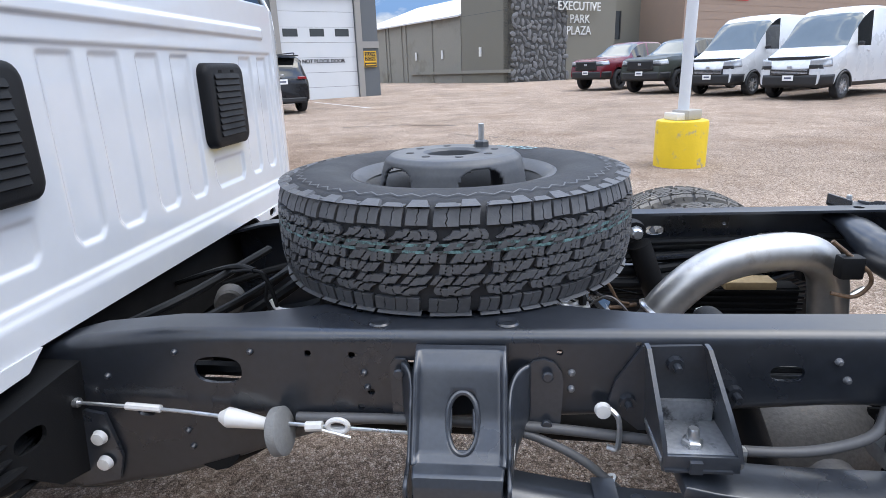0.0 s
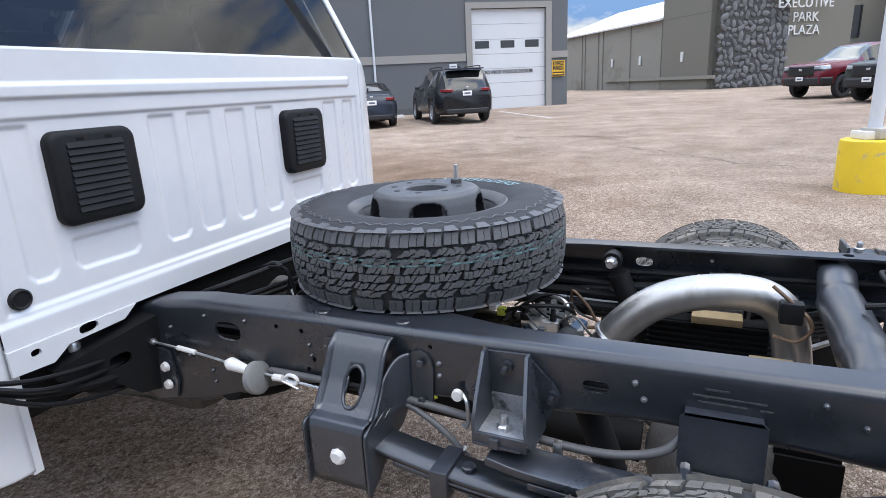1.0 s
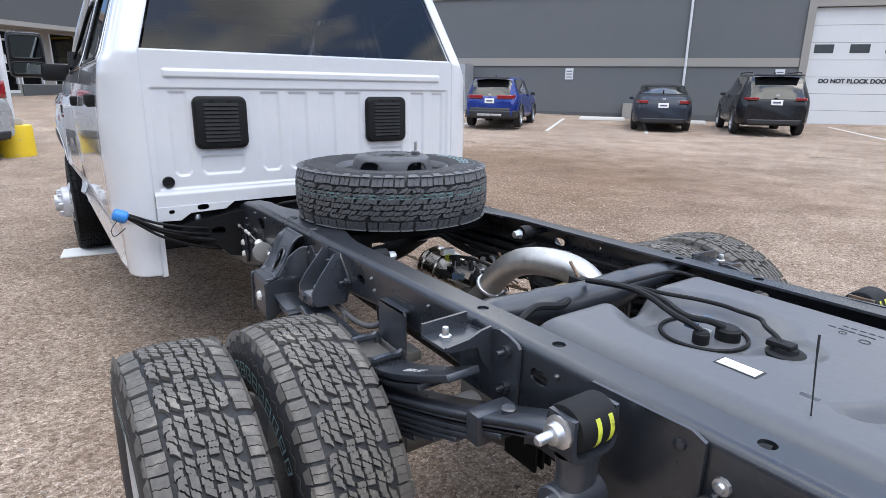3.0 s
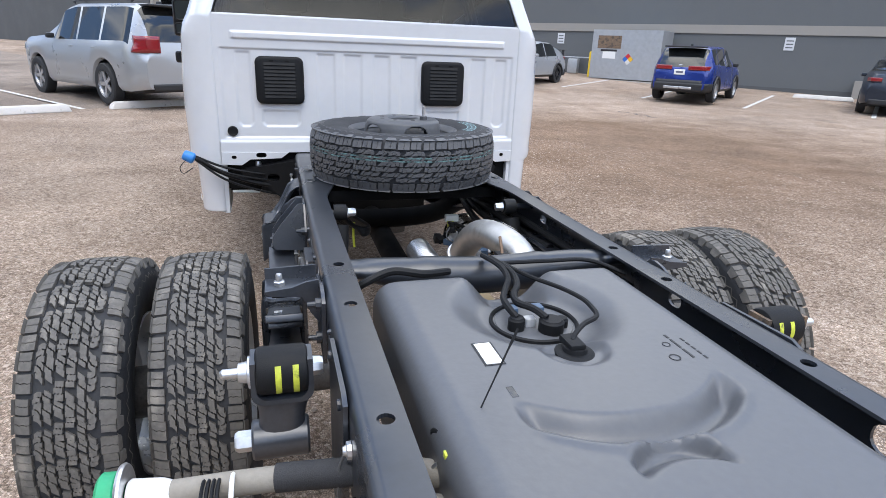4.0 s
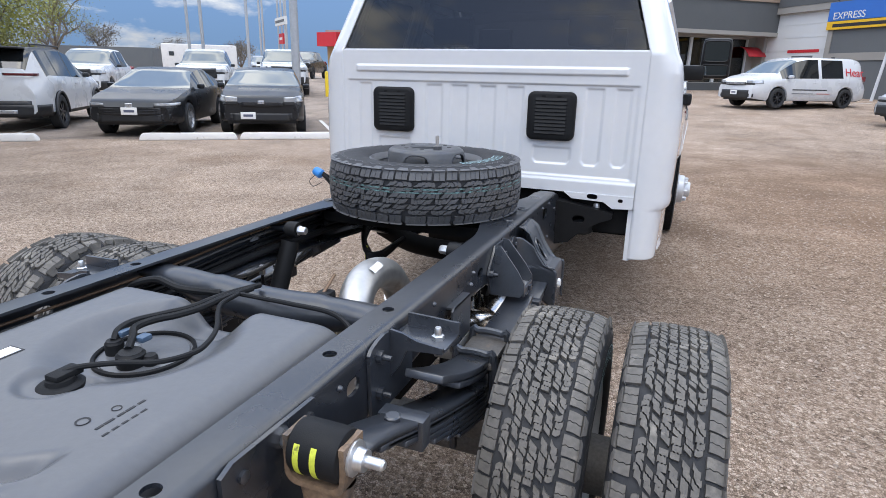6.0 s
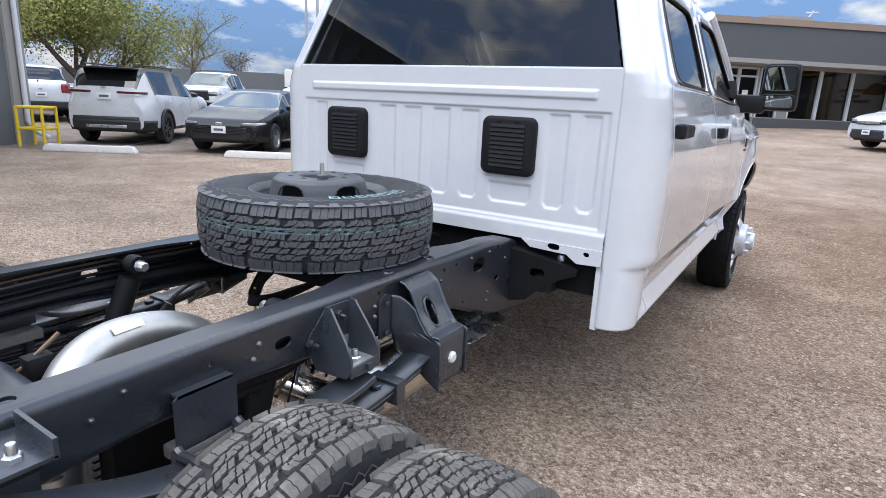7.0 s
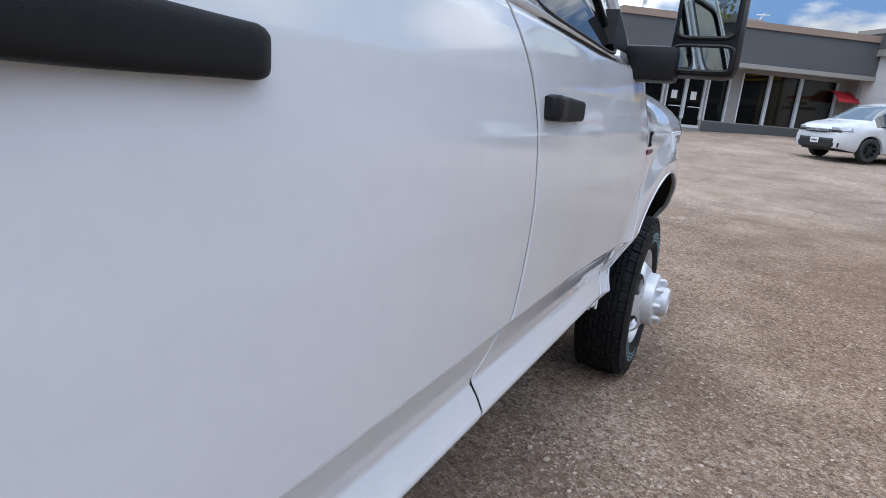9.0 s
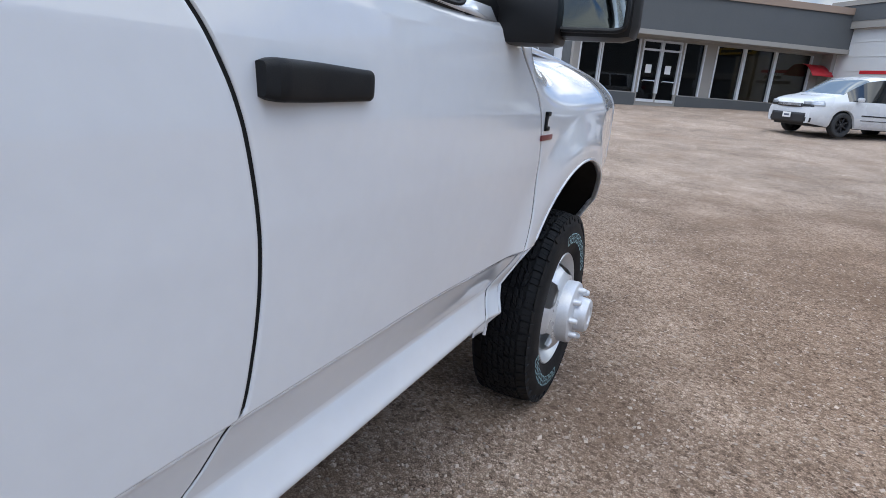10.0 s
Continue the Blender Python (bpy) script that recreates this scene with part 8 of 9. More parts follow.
    wrap("bumper_vent", "car_trim", -w0 - 0.02, -w0 * 0.78, sill + 0.10, sill + 0.22, 1, 0.010, 6)
    wrap("rear_bumper_trim", "car_trim", -w0 * 0.9, w0 * 0.9, sill + 0.02, sill + (0.34 if clad else 0.16), -1, 0.016, 16)
    if clad:
        wrap("skid_plate", "alloy", -w0 * 0.55, w0 * 0.55, sill + 0.08, sill + 0.15, -1, 0.028, 10)
    wrap("badge", "alloy", -0.07, 0.07, hz + 0.0, hz + 0.07, 1, 0.036, 6)
    wrap("tail_badge", "alloy", -0.05, 0.05, tail[0] + 0.10, tail[0] + 0.15, -1, 0.016, 6)
    part("antenna_fin", bx(tailx + 0.8, tailx + 0.95, -0.02, 0.02, lerp(top, L - 0.9) - 0.01, lerp(top, L - 0.9) + 0.06, bev=0.008), "car_trim", root)
    if plate:
        for x, y, z, f in ((nose + 0.05, plate_at[0], sill + plate_at[1], 1), (tailx - 0.022, 0, tail[0] - 0.14, -1)):
            p = part("number_plate", bx(x - 0.006, x + 0.006, y - 0.155, y + 0.155, z, z + 0.15, bev=0.004), "label", root)
            part("bar", bx(x + f * 0.0062 - 0.001, x + f * 0.0062 + 0.001, y - 0.10, y + 0.10, z + 0.05, z + 0.10), "slate_bar", p)
    if rails:
        for s in (1, -1):
            x0, x1 = L / 2 - ws[1] - 0.25, L / 2 - rw[0] + 0.25
            part("roof_rail", tb([(x0, s * half * 0.66, H - 0.02), (x0 - 0.1, s * half * 0.66, H + 0.025), (x1 + 0.1, s * half * 0.66, H + 0.025), (x1, s * half * 0.66, H - 0.02)], 0.018, 6, 3), "alloy" if rails == "alloy" else "car_trim", root)
    if spoiler == "wing":
        part("wing", bx(tailx + 0.02, tailx + 0.30, -half * 0.80, half * 0.80, 1.20, 1.225, bev=0.008), "car_trim", root)
        for s in (1, -1):
            part("wing_post", bx(tailx + 0.08, tailx + 0.22, *sorted((s * half * 0.70, s * half * 0.74)), 1.0, 1.20), "car_trim", root)
    elif spoiler:
        part("roof_spoiler", bx(tailx + 0.08, tailx + 0.48, -half * 0.62, half * 0.62, H - 0.09, H - 0.05, bev=0.015), "car_trim", root)
    return root


M["slate_bar"] = mat("plate_bar", (0.10, 0.11, 0.16), 0.5, var=0.1)

SUV = dict(L=4.91, W=1.97, H=1.80, wb=2.96, fo=0.88, r=0.38, top=((0, 0.80), (0.12, 1.02), (0.5, 1.13), (1.35, 1.19), (2.15, 1.70), (2.7, 1.79), (4.2, 1.76), (4.55, 1.68), (4.82, 1.15), (4.91, 0.85)), belt=((0, 0.78), (0.15, 0.95), (1.4, 1.10), (4.4, 1.18), (4.91, 0.84)), ws=(1.40, 2.2), rw=(4.50, 4.84), side=((1.75, 2.75), (2.83, 3.70), (3.78, 4.45)), front="suv", sill=0.32, rails=True, spoiler=True, lamps=(0.82, 0.7, 0.12), tail=(1.03, 0.24, 0.13), name="suv")
BIG = dict(SUV, L=5.45, W=2.12, H=1.97, wb=3.12, fo=0.98, r=0.41, top=((0, 0.95), (0.1, 1.15), (0.5, 1.25), (1.55, 1.31), (2.25, 1.88), (2.8, 1.96), (4.9, 1.95), (5.2, 1.90), (5.38, 1.25), (5.45, 0.9)), belt=((0, 0.9), (0.15, 1.1), (1.6, 1.22), (5.0, 1.25), (5.45, 0.9)), ws=(1.6, 2.3), rw=(5.12, 5.40), side=((1.95, 3.0), (3.08, 4.0), (4.08, 5.05)), lamps=(0.95, 0.7, 0.14), tail=(1.05, 0.2, 0.5))
SEDAN = dict(L=4.80, W=1.84, H=1.50, wb=2.75, fo=0.95, r=0.335, top=((0, 0.62), (0.12, 0.80), (0.7, 0.93), (1.30, 0.99), (2.10, 1.42), (2.6, 1.49), (3.3, 1.46), (4.15, 1.14), (4.62, 1.08), (4.76, 0.95), (4.80, 0.70)), belt=((0, 0.60), (0.2, 0.74), (1.3, 0.92), (3.9, 1.00), (4.80, 0.69)), ws=(1.32, 2.15), rw=(3.30, 4.12), side=((1.65, 2.65), (2.73, 3.55)), tail=(0.88, 0.22, 0.16), name="sedan")
HATCH = dict(L=4.26, W=1.87, H=1.46, wb=2.63, fo=0.85, r=0.32, top=((0, 0.66), (0.10, 0.82), (0.6, 0.95), (1.15, 1.02), (1.85, 1.39), (2.4, 1.455), (3.5, 1.42), (3.85, 1.34), (4.15, 1.00), (4.26, 0.70)), belt=((0, 0.64), (0.2, 0.78), (1.2, 0.95), (3.8, 1.03), (4.26, 0.69)), ws=(1.17, 1.9), rw=(3.75, 4.12), side=((1.5, 2.5), (2.58, 3.6)), lamps=(0.68, 0.7, 0.15), name="hatchback")
CROSS = dict(L=4.37, W=1.80, H=1.63, wb=2.63, fo=0.86, r=0.345, top=((0, 0.75), (0.1, 0.92), (0.5, 1.02), (1.15, 1.08), (1.85, 1.54), (2.3, 1.62), (3.7, 1.58), (4.0, 1.52), (4.28, 1.10), (4.37, 0.80)), belt=((0, 0.72), (0.15, 0.88), (1.2, 1.0), (3.9, 1.10), (4.37, 0.79)), ws=(1.18, 1.9), rw=(3.95, 4.30), side=((1.5, 2.5), (2.58, 3.4), (3.46, 3.9)), clad=True, sill=0.30, spoiler=True, front="suv", lamps=(0.80, 0.7, 0.12), tail=(0.92, 0.42, 0.20), name="crossover")
VAN = dict(L=5.09, W=1.98, H=1.75, wb=3.03, fo=0.98, r=0.34, top=((0, 0.72), (0.08, 0.96), (0.5, 1.09), (0.88, 1.16), (1.70, 1.64), (2.25, 1.75), (4.4, 1.75), (4.75, 1.66), (5.0, 1.15), (5.09, 0.75)), belt=((0, 0.70), (0.15, 0.87), (0.95, 1.00), (4.6, 1.06), (5.09, 0.74)), ws=(0.90, 1.78), rw=(4.66, 5.02), side=((1.30, 2.72), (2.80, 4.0), (4.06, 4.6)), front="mini", lamps=(0.80, 0.7, 0.13), name="minivan")
PICK = dict(L=6.0, W=2.02, H=1.95, wb=3.8, fo=1.0, r=0.42, top=((0, 0.90), (0.08, 1.20), (0.5, 1.29), (1.65, 1.34), (2.35, 1.86), (2.8, 1.95), (3.95, 1.94), (4.20, 1.86), (4.42, 1.36), (4.5, 1.34), (5.98, 1.34), (6.0, 0.9)), belt=((0, 0.85), (0.1, 1.15), (1.7, 1.24), (4.4, 1.29), (6.0, 0.89)), ws=(1.68, 2.4), rw=(4.15, 4.42), side=((1.95, 2.95), (3.03, 4.0)), front="truck", sill=0.46, grille=(0.70, 0.80, 1.17), lamps=(1.00, 0.7, 0.16), tail=(1.0, 0.16, 0.5), rims="dark", name="pickup")
PANEL = dict(L=5.98, W=2.05, H=2.55, wb=4.03, fo=0.95, r=0.345, top=((0, 0.80), (0.1, 1.02), (0.75, 1.30), (1.0, 1.42), (1.70, 2.25), (2.05, 2.48), (2.5, 2.54), (5.8, 2.52), (5.98, 2.45)), belt=((0, 0.78), (0.1, 0.98), (1.0, 1.34), (1.5, 1.42), (5.98, 1.42)), ws=(1.02, 1.86), rw=(9, 9.1), side=((1.50, 2.25),), front="truck", sill=0.34, tumble=0.07, grille=(0.66, 0.66, 0.84), lamps=(0.86, 0.74, 0.24), tail=(1.2, 0.1, 0.6), clad=True, name="panel_van")
HB = math.degrees(math.atan2(0.788, -0.616))


def on_lot(x, y, heading):
    return pose(x, y, gz(x, y), 0, 0, heading)


def from_rear(x, y, L, heading):
    return on_lot(x + L / 2 * math.cos(radians(heading)), y + L / 2 * math.sin(radians(heading)), heading)


car("black full-size suv parked nose-in at the grey wall", "suv", from_rear(-5.9, 16.55, 4.91, HB), **dict(SUV, col="black"))
car("dark slate sedan parked nose-in at the grey wall", "sedan", from_rear(-8.72, 15.25, 4.8, HB), **dict(SEDAN, col="slate"))
car("bright blue crossover parked nose-in at the grey wall", "crossover", from_rear(-12.1, 10.95, 4.37, HB), **dict(CROSS, col="blue"))
car("silver sport sedan with a rear wing, backed in", "sedan", on_lot(-17.85, 8.3, HB - 180), **dict(SEDAN, L=4.67, col="silver", rims="dark", spoiler="wing", clad=True, lamps=(0.66, 0.7, 0.12), grille=(0.52, 0.42, 0.66), scoop=True))
mv = car("white minivan with dark red lettering on its flank", "minivan", on_lot(-22.6, 4.72, HB - 180), **dict(VAN, col="white", rims="dark", side=((1.08, 2.72), (2.80, 3.85))))

for z, x0, x1, mt in ((0.62, -0.55, 1.0, "ink"), (0.50, 0.05, 1.0, "ink"), (0.50, -0.7, -0.1, "red")):
    part("bar", bx(x0, x1, 0.985, 0.996, z, z + (0.035 if z > 0.6 else 0.015)), mt, mv)
words("Hear", 0.42, "red", face_to((-1.36, 0.930, 1.13), (-1, 0, 0), (0, 1, 0.35)), mv, 0.004)
car("silver large suv parked tail to the wheel stops", "suv", on_lot(-12.0, -3.8, 218), **dict(BIG, col="silver", rims="five"))
car("dark grey hatchback parked nose to the wheel stops", "hatchback", on_lot(-9.48, -8.75, 35), **dict(HATCH, col="graphite", grille=(0.60, 0.62, 0.70), plate_at=(-0.28, 0.10)))
car("dark grey sedan parked nose to the wheel stops", "sedan", on_lot(-8.05, -10.55, 29), **dict(SEDAN, L=4.7, H=1.42, col="graphite", top=((0, 0.58), (0.12, 0.74), (0.7, 0.87), (1.30, 0.96), (2.15, 1.36), (2.6, 1.42), (3.3, 1.39), (4.15, 1.10), (4.5, 1.05), (4.66, 0.92), (4.7, 0.68)), lamps=(0.62, 0.7, 0.07), grille=(0.80, 0.44, 0.58), plate_at=(0, 0.20)))
car("white suv with black roof parked tail to the wheel stops", "suv", on_lot(-7.13, -13.85, 218), **dict(SUV, col="white", two_tone="car_trim", clad=True, rims="dark", tail=(1.17, 0.40, 0.09), tail_lamp="lamp_smoked", rw=(4.50, 4.76), top=((0, 0.80), (0.12, 1.02), (0.5, 1.13), (1.35, 1.19), (2.15, 1.70), (2.7, 1.79), (4.3, 1.77), (4.55, 1.70), (4.78, 1.30), (4.87, 1.20), (4.91, 0.85))))
car("maroon pickup parked by the plaza", "pickup", on_lot(6.5, 26.9, -138), **dict(PICK, col="maroon"))
car("dark olive pickup parked by the plaza", "pickup", on_lot(8.0, 23.6, -138), **dict(PICK, col="olive"))
for x, y in ((9.9, 21.3), (11.3, 18.7)):
    car("white high-roof panel van parked in a row", "van", on_lot(x, y, -143), **dict(PANEL, col="white", group="white panel vans"))
for x, y, hd, cl in ((-14.6, -21.0, 38, "white"), (-17.2, -17.7, 38, "white"), (-11.9, -24.0, 38, "white")):
    car("white pickup parked in the second row", "pickup", on_lot(x, y, hd), **dict(PICK, col=cl, group="white pickups in the second row"))
car("white flatbed pickup in the second row", "pickup", on_lot(-20.6, -16.4, 38), **dict(PICK, col="white"))
car("black pickup in the second row", "pickup", on_lot(-36.0, -25.6, 20), **dict(PICK, col="black"))
car("white pickup behind the white suv", "pickup", on_lot(-8.6, -23.5, 250), **dict(PICK, col="white"))
for x, y, kind, cl in ((-25.8, -25.2, SEDAN, "graphite"), (-30.0, -29.4, SEDAN, "white"), (-32.6, -31.8, SUV, "silver"), (-35.5, -34.5, CROSS, "black"), (-31.5, -26.0, SEDAN, "silver")):
    car("parked car in the far row", "car", on_lot(x, y, 38), **dict(kind, col=cl, plate=False, group="far parked cars"))
for k in range(16):
    u = k * 3.1
    c = ("black", "white", "black", "graphite", "maroon", "silver", "green", "white", "maroon", "blue")[k % 10]
    car("parked suv before the tan building", "suv", on_lot(-73.5 - 0.16 * u, -45.0 + 0.98 * u, 20), **dict(SUV if k < 5 else CROSS, col=c, plate=False, group="cars before the tan building"))

# ---- wheel stops, guards, poles, stall lines ----
BL0, BLD = Vector((-7.0, -7.3, 0)), Vector((-0.6, 0.8, 0))


def wheel_stop(x, y, ang, length=1.83):
    t = thing("wheel_stop", "worn white painted concrete wheel stop", "wheel stop", "white wheel stops", at=on_lot(x, y, ang))
    bm = bmesh.new()
    h, a, b = length / 2, 0.085, 0.060
    vs = [bm.verts.new(p) for p in ((-h, -a, 0), (h, -a, 0), (h, a, 0), (-h, a, 0), (-h + 0.02, -a, 0.07), (h - 0.02, -a, 0.07), (h - 0.02, a, 0.07), (-h + 0.02, a, 0.07), (-h + 0.07, -b, 0.14), (h - 0.07, -b, 0.14), (h - 0.07, b, 0.14), (-h + 0.07, b, 0.14))]
    for f in ((3, 2, 1, 0), (0, 1, 5, 4), (1, 2, 6, 5), (2, 3, 7, 6), (3, 0, 4, 7), (4, 5, 9, 8), (5, 6, 10, 9), (6, 7, 11, 10), (7, 4, 8, 11), (8, 9, 10, 11)):
        bm.faces.new([vs[i] for i in f])
    bmesh.ops.bevel(bm, geom=bm.edges[:], offset=0.012, segments=2, affect="EDGES")
    bmesh.ops.subdivide_edges(bm, edges=[e for e in bm.edges if e.calc_length() > 1.0], cuts=10)
    for v in bm.verts:
        v.co += 0.006 * noise.noise_vector(v.co * 6 + Vector((x, y, 0)))
    part("block", bm, "block_white", t)
    return t


for a, b in ((-5.65, -3.83), (-2.08, -0.23), (-0.19, 1.72), (2.05, 3.88), (4.6, 6.4)):
    p = BL0 + BLD * (a + b) / 2
    wheel_stop(p.x, p.y, 127, b - a)
for u in (4.6, 7.9, 10.9, 14.6, 22.5, 24.5):
    p = NW.at(u, 1.9, 0)
    wheel_stop(p.x, p.y, 38)
for k, u in enumerate((2.9, 5.95, 9.3, 12.4, 15.4, 18.6, 21.4, 26.6)):
    p, q2 = NW.at(u, 2.0, 0), NW.at(u, 7.3 if k < 5 else 6.4, 0)
    strip("stall_line", [(p.x, p.y), (q2.x, q2.y)], 0.11, "line", "worn white parking stall line", "line")
for sft in (-4.7, -2.1, 1.85, 4.2):
    p = BL0 + BLD * sft
    strip("stall_line", [(p.x - 0.2, p.y - 0.15), (p.x - 4.6 * 0.788, p.y - 4.6 * 0.616)], 0.10, "line", "worn white parking stall line", "line")


def lamp_post(x, y, lean=0.0):
    t = thing("lamp_post", "pale lamp post on a chipped yellow concrete base", "lamp post", "yellow based lamp posts", at=on_lot(x, y, 20))
    bm = bmesh.new()
    lathe(bm, [(0, -0.05), (0.315, -0.05), (0.315, 0.53), (0.305, 0.565), (0.28, 0.575), (0, 0.575)], 40)
    for v in bm.verts:
        v.co += Vector((1, 1, 0.3)) * 0.006 * noise.noise(v.co * 5)
    part("base", bm, "post_yellow", t, "chipped yellow concrete base")
    part("collar", bx(-0.17, 0.12, -0.13, 0.15, 0.575, 0.665, bev=0.02), "block_white", t)
    part("grout", bx(-0.10, 0.17, -0.16, 0.10, 0.575, 0.70, bev=0.03, m=pose(0, 0, 0, 0, 0, 17)), "conc_plain", t)
    part("pole", tb([(0, 0, 0.60), (0.02, lean, 7.6)], 0.068, 16, 0), "pole_grey", t)
    return t


lamp_post(3.05, 6.42)
lamp_post(-10.95, -1.50)
for x, y, r, h in ((-17.4, -13.4, 0.16, 9.0), (-29.4, -30.4, 0.10, 11.0), (-26.6, -26.6, 0.10, 11.0), (-51.3, -43.4, 0.16, 14.0), (-60.5, -48.5, 0.12, 13.0), (-58.0, -47.0, 0.12, 13.0), (-66.0, -49.0, 0.12, 13.0)):
    t = thing("light_pole", "tall grey light pole", "light pole", "far light poles", at=on_lot(x, y, 0))
    part("pole", tb([(0, 0, -0.1), (0, 0, h)], r, 12, 0), "galv", t)
    part("arm", tb([(0, 0, h - 0.3), (0.5, -1.2, h - 0.1)], r * 0.5, 8, 0), "galv", t)
    part("lamp_head", bx(0.3, 0.7, -1.7, -1.1, h - 0.18, h - 0.02, bev=0.03), "galv", t)

# yellow bollards, pipe guard, fuel cabinet, gas meter
t = thing("bollard", "bright yellow steel bollard", "bollard", at=on_lot(-20.6, 12.75, 0))
part("post", lt([(0.085, 0), (0.085, 1.0), (0.06, 1.05), (0, 1.06)], 20), "post_yellow", t)
t = thing("bollard", "bright yellow steel bollard", "bollard", at=on_lot(-19.6, -13.4, 0))
part("post", lt([(0.085, 0), (0.085, 1.0), (0.06, 1.05), (0, 1.06)], 20), "post_yellow", t)
t = thing("pipe_guard", "yellow welded pipe guard round a downspout", "guard rail", at=on_lot(-3.95, -12.75, 38))
for x, y in ((-0.28, 0.25), (0.28, 0.25), (-0.28, -0.25), (0.28, -0.25)):
    part("post", tb([(x, y, -0.02), (x, y, 0.84)], 0.031, 10, 0), "post_yellow", t)
for z in (0.38, 0.82):
    for a, b in (((-0.28, 0.25), (0.28, 0.25)), ((0.28, 0.25), (0.28, -0.25)), ((-0.28, 0.25), (-0.28, -0.25)), ((-0.28, -0.25), (0.28, -0.25))):
        part("rail", tb([(*a, z), (*b, z)], 0.028, 10, 0), "post_yellow", t)
t = thing("fuel_cabinet", "grey steel utility tank cabinet with warning labels", "cabinet")
NW.one("body", "galv", t, 16.7, 19.6, 0.42, 2.35, 0.35, 1.75)
NW.one("skid", "conc_plain", t, 16.4, 19.9, 0.1, 0.38, 0.3, 1.9)
NW.one("notice_panel", "rust", t, 18.35, 19.35, 1.62, 2.12, 1.75, 1.765)
NW.one("label_field", "label", t, 18.55, 19.1, 1.22, 1.5, 1.75, 1.758)
NW.one("caption_bar", "ink", t, 18.5, 19.2, 1.5, 1.58, 1.75, 1.76)
for a, mt in ((0, "red"), (90, "sign_blue"), (180, "sign_white"), (270, "sign_yellow")):
    p = NW.at(18.0, 1.757, 1.22)
    bm = bmesh.new()
    rr = radians(a)
    box(bm, 0.0, 0.16, 0.0, 0.16, 0, 0.004)
    bmesh.ops.transform(bm, matrix=face_to(p, -NW.u, NW.n) @ pose(0, 0, 0, 0, 0, 45 + a), verts=bm.verts)
    part("hazard_diamond", bm, mt, t, smooth=0)
t = thing("gas_meter", "grey gas meter and pipes on the wall", "gas meter")
p = NW.at(21.0, 0.35, 0.85)
part("meter", bx(-0.25, 0.25, -0.15, 0.15, -0.35, 0.3, bev=0.08, m=Matrix.Translation(p) @ pose(0, 0, 0, 0, 0, 38)), "galv", t)
part("pipe", tb([NW.at(21.6, 0.2, 0.2), NW.at(21.6, 0.2, 1.2), NW.at(20.2, 0.2, 1.2), NW.at(20.2, 0.2, 0.6)], 0.035, 8, 0), "galv", t)
part("pipe", tb([NW.at(20.0, 0.3, 1.0), NW.at(20.0, 0.3, 1.7), NW.at(19.7, 0.3, 1.75), NW.at(19.7, 0.3, 1.0)], 0.03, 8, 0), "ink", t)

# white card under the front tyre
t = thing("white_card", "white cardboard sheet under the front tyre", "cardboard", at=pose(-2.73, -0.88, 0.006, 0, 0, -8))
part("sheet", bx(-0.12, 0.16, -0.26, 0.20, -0.002, 0.006), "label", t)

# ---- south: grey building corner, trees, and the distance ----
SC = Wall((-3.95, -13.52, 0), (0.788, 0.616, 0), (-0.616, 0.788, 0))
b = thing("south_building", "grey painted building with a pale downspout", "building", kind="structure")
SC.one("wall", "grey_wall", b, 0.25, 13, -0.2, 6.5, -14, 0.0)
SC.one("corner_pier", "beige", b, -0.35, 0.25, -0.2, 6.5, -0.5, 0.06)
part("downspout", tb([SC.at(-0.05, 0.12, 6.4), SC.at(-0.05, 0.12, 0.5), SC.at(-0.15, 0.22, 0.25), SC.at(-0.3, 0.4, 0.12)], 0.055, 10, 0), "pole_grey", b)
b = thing("tan_store", "long tan store building with a red awning", "building", kind="structure")
TS = Wall((-79.5, -53.0, 0), (0.10, 0.995, 0), (0.995, -0.10, 0))
TS.one("wall", "tan_wall", b, 1.8, 90, 0, 7.2, -20, 0)
TS.one("coping", "beige", b, 1.7, 90, 7.2, 7.5, -20, 0.2)
TS.one("awning", "red", b, 1.1, 4.8, 5.1, 7.1, 0, 1.6, label="red corner awning")
for k in range(6):
    TS.one("pilaster", "tan_wall", b, 12 + k * 12, 12.5 + k * 12, 0, 7.2, 0, 0.2)
b = thing("grey_shed", "long low grey shed in the distance", "building", kind="structure")
part("body", bx(-16, 16, -5, 5, 0, 2.6, m=pose(-52, -74, 0.6, 0, 0, 135)), "grey_fascia", b, smooth=0)
part("body", bx(-7, 7, -4, 4, 0, 2.6, m=pose(-40, -54, 0.6, 0, 0, 125)), "grey_wall", b, smooth=0)
for k, (x, y, ang) in enumerate(((-40.5, -40.0, 132),)):
    t = thing("travel_trailer", "white travel trailer in the distance", "trailer", "distant trailers", at=on_lot(x, y, ang))
    part("body", bx(-3.1, 3.1, -1.3, 1.3, 0.0, 2.6, bev=0.15), "block_white", t)
    for i in range(4):
        part("window", bx(-2.5 + i * 1.4, -2.1 + i * 1.4, 1.3, 1.33, 1.6, 1.95), "door_glass", t)
        part("window", bx(-2.5 + i * 1.4, -2.1 + i * 1.4, -1.33, -1.3, 1.6, 1.95), "door_glass", t)
t = thing("roadside_sign", "tall roadside sign boards on poles", "sign", at=pose(-61.5, -46.5, 0.6, 0, 0, 50))
part("board", bx(-2.6, 2.6, -0.15, 0.15, 6.2, 7.1), "sign_white", t)
part("red_board", bx(-0.8, 1.2, -0.15, 0.15, 4.0, 5.2), "red", t)
for x in (-1.6, 0.2, 1.9):
    part("pole", tb([(x, 0, 0), (x, 0, 11)], 0.12, 8, 0), "galv", t)
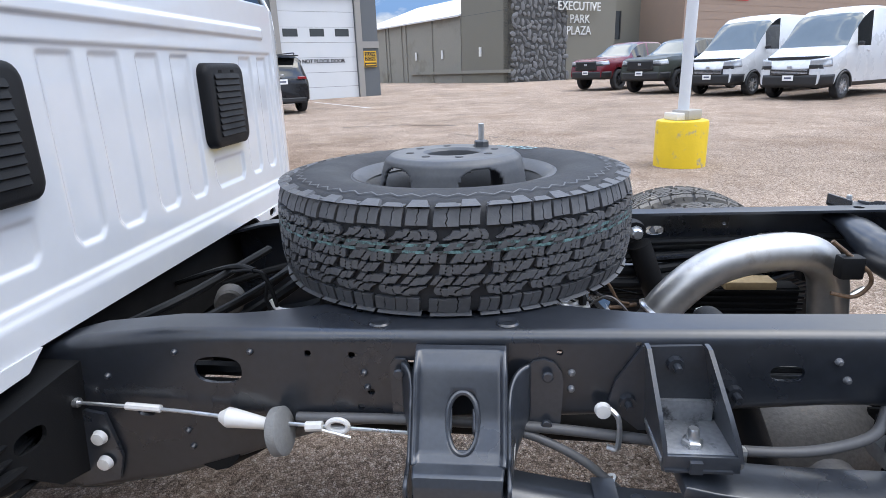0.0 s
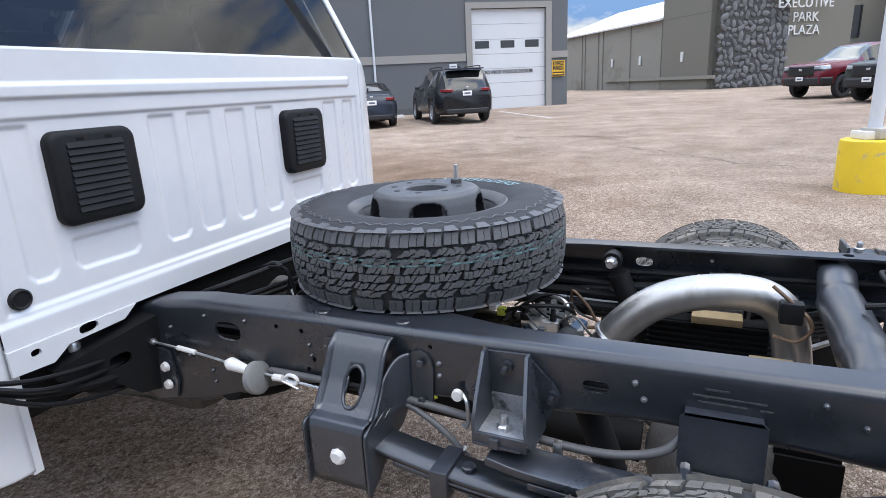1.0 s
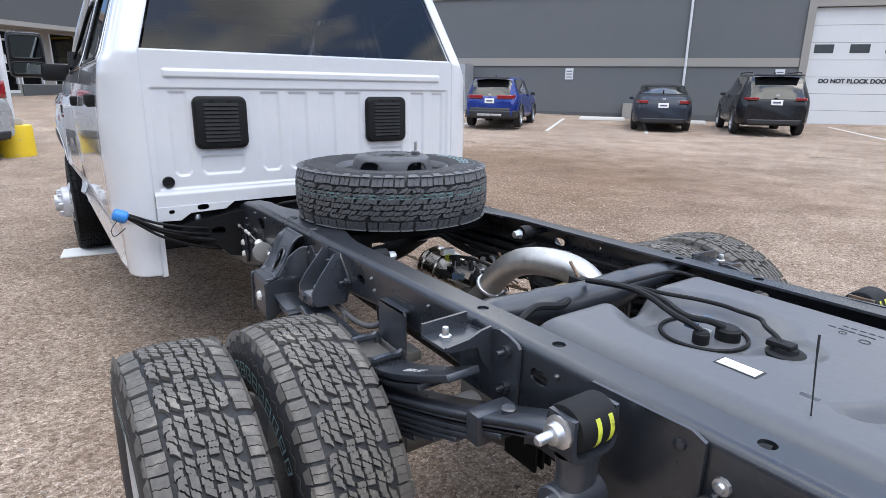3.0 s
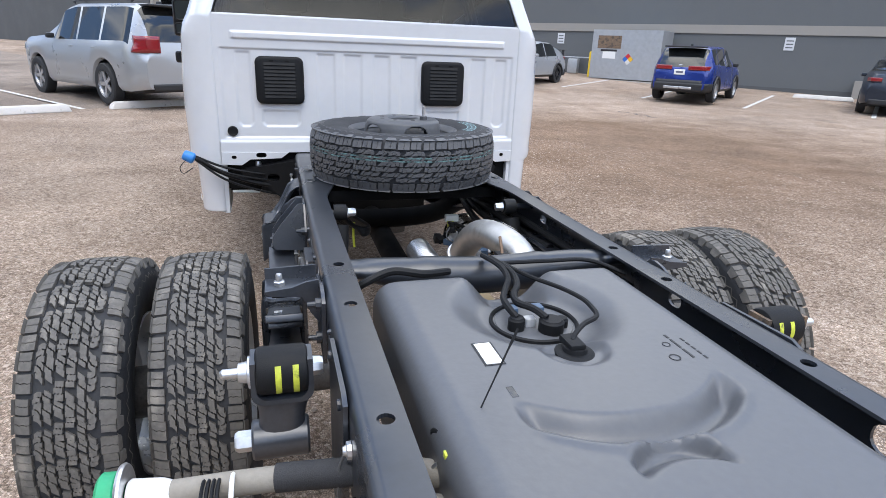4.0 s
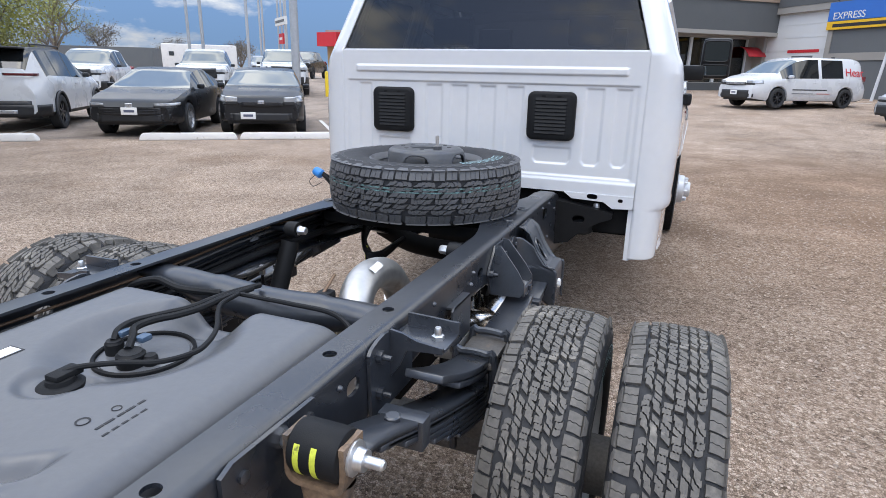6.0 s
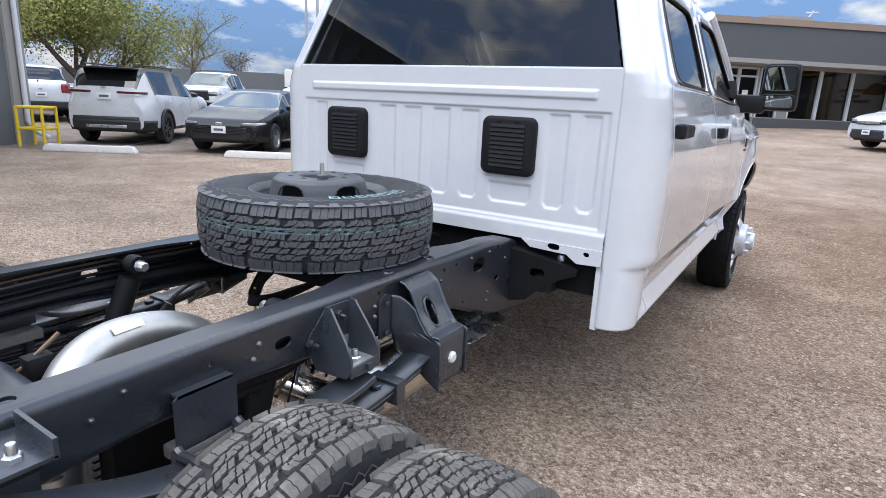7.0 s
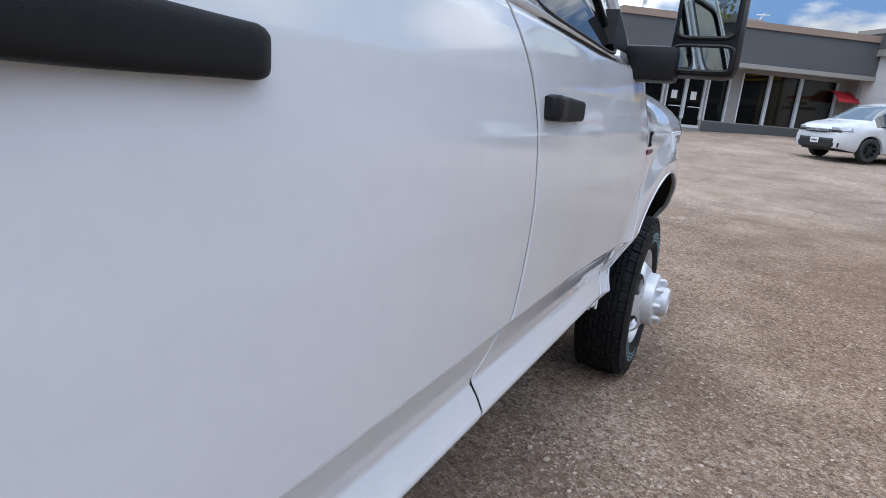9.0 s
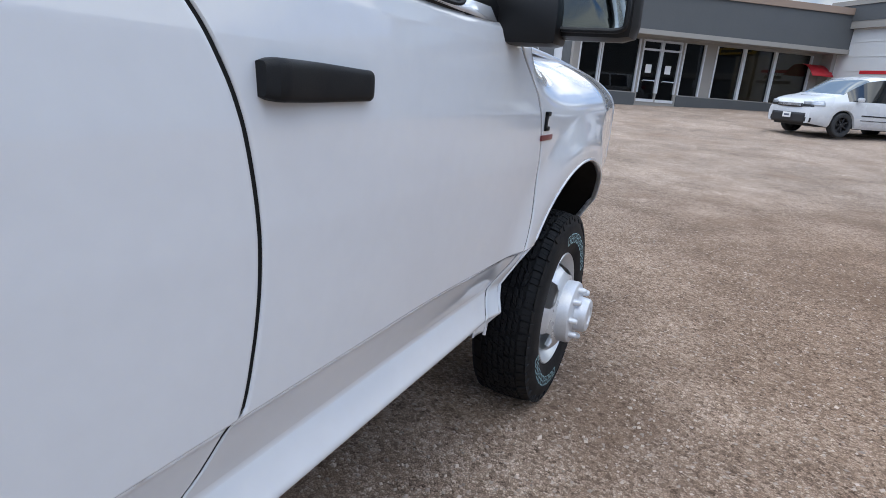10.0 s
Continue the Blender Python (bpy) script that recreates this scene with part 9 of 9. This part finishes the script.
for z0, x0, x1 in ((6.5, -2.2, 2.2), (4.45, -0.5, 0.9)):
    part("bar", bx(x0, x1, -0.17, 0.17, z0, z0 + 0.3), "grey_wall" if z0 > 6 else "sign_white", t)

M["bark"] = mat("grey_brown_bark", (0.13, 0.105, 0.082), 0.9, var=0.3, scale=6, bump=0.01, bscale=30)
M["leaf"] = mat("spring_leaves", (0.235, 0.245, 0.062), 0.75, var=0.35, scale=1.5, rnd=0.5)
M["leaf_far"] = mat("bare_twigs", (0.165, 0.15, 0.125), 0.9, var=0.25, scale=2)


def tree(x, y, h, spread, seed, leaf="leaf", leaves=2600, small=1.0, low=0.27, label="spring tree with thin yellow-green leaves"):
    q = random.Random(seed)
    t = thing("tree", label, "tree", "background trees", at=pose(x, y, gz(x, y)))
    bm = bmesh.new()
    tips = []

    def limb(p, d, length, r, depth):
        pts = [p]
        for k in range(4):
            d = (d + Vector((q.uniform(-1, 1), q.uniform(-1, 1), q.uniform(-0.2, 0.6))) * 0.16).normalized()
            p = p + d * length / 4
            pts.append(p)
        tube(bm, pts, [r * (1 - 0.14 * k) for k in range(5)], 6 if depth < 3 else 4, 0, False)
        if depth >= 2:
            tips.extend(pts[1:])
        if depth < 4:
            for k in range(3 if depth else 4):
                a = q.uniform(0, 2 * math.pi)
                side = Vector((math.cos(a), math.sin(a), q.uniform(-0.05, 0.5))) * spread
                limb(pts[q.choice((2, 3, 4, 4))], (d * 0.75 + side).normalized(), (length if depth else h * 0.27) * q.uniform(0.66, 0.86), r * 0.52, depth + 1)
    limb(Vector((0, 0, -0.2)), Vector((0, 0, 1)), h * low, h * 0.026, 0)
    part("trunk", bm, "bark", t)
    bm = bmesh.new()
    for k in range(leaves):
        p = q.choice(tips) + Vector((q.gauss(0, 1), q.gauss(0, 1), q.gauss(0, 0.9) - 0.25)) * h * 0.042
        s = h * q.uniform(0.006, 0.014) * small
        a, e = Vector((q.uniform(-1, 1), q.uniform(-1, 1), q.uniform(-1, 1))).normalized(), Vector((q.uniform(-1, 1), q.uniform(-1, 1), q.uniform(-1, 1))).normalized()
        bm.faces.new([bm.verts.new(p + v) for v in (a * s, e * s * 0.8, -a * s, -e * s * 0.8)])
    part("crown", bm, leaf, t, smooth=0)
    return t


tree(-9.0, -31.5, 14.0, 1.05, 3, leaves=34000, small=0.44, low=0.14)
tree(-14.0, -31.0, 13.0, 1.10, 5, leaves=40000, small=0.46, low=0.13)
tree(-12.5, -38.0, 15.0, 1.0, 9, leaves=34000, small=0.44, low=0.16)
tree(-25.5, -38.5, 9.0, 0.75, 12, leaves=6000, small=0.5)
for k, (x, y, h) in enumerate(((-54, -69, 9), (-59, -62, 7), (-66, -58, 7), (-72, -62, 8), (-30, -60, 9), (-46, -66, 8))):
    tree(x, y, h, 0.8, 30 + k, "leaf_far", 1600, label="bare tree in the distance")
# street side, out of view: trees and low shops added to close the lot
for k, (x, y, h) in enumerate(((26, -16, 9), (31, -6, 10), (30, 6, 9), (24, -26, 10), (14, -30, 9), (36, 16, 10))):
    tree(x, y, h, 0.8, 60 + k, "leaf", 1500)
b = thing("street_shops", "low tan shop row added out of view across the street", "building", kind="structure")
part("body", bx(-3, 3, -34, 34, 0, 6.0, m=pose(42, -8, 0, 0, 0, 8)), "grey_fascia", b, smooth=0)
part("roof_edge", bx(-3.2, 3.2, -34.2, 34.2, 6.0, 6.5, m=pose(42, -8, 0, 0, 0, 8)), "beige", b, smooth=0)
part("body", bx(-26, 26, -3, 3, 0, 5.5, m=pose(18, -42, 0, 0, 0, 8)), "grey_fascia", b, smooth=0)
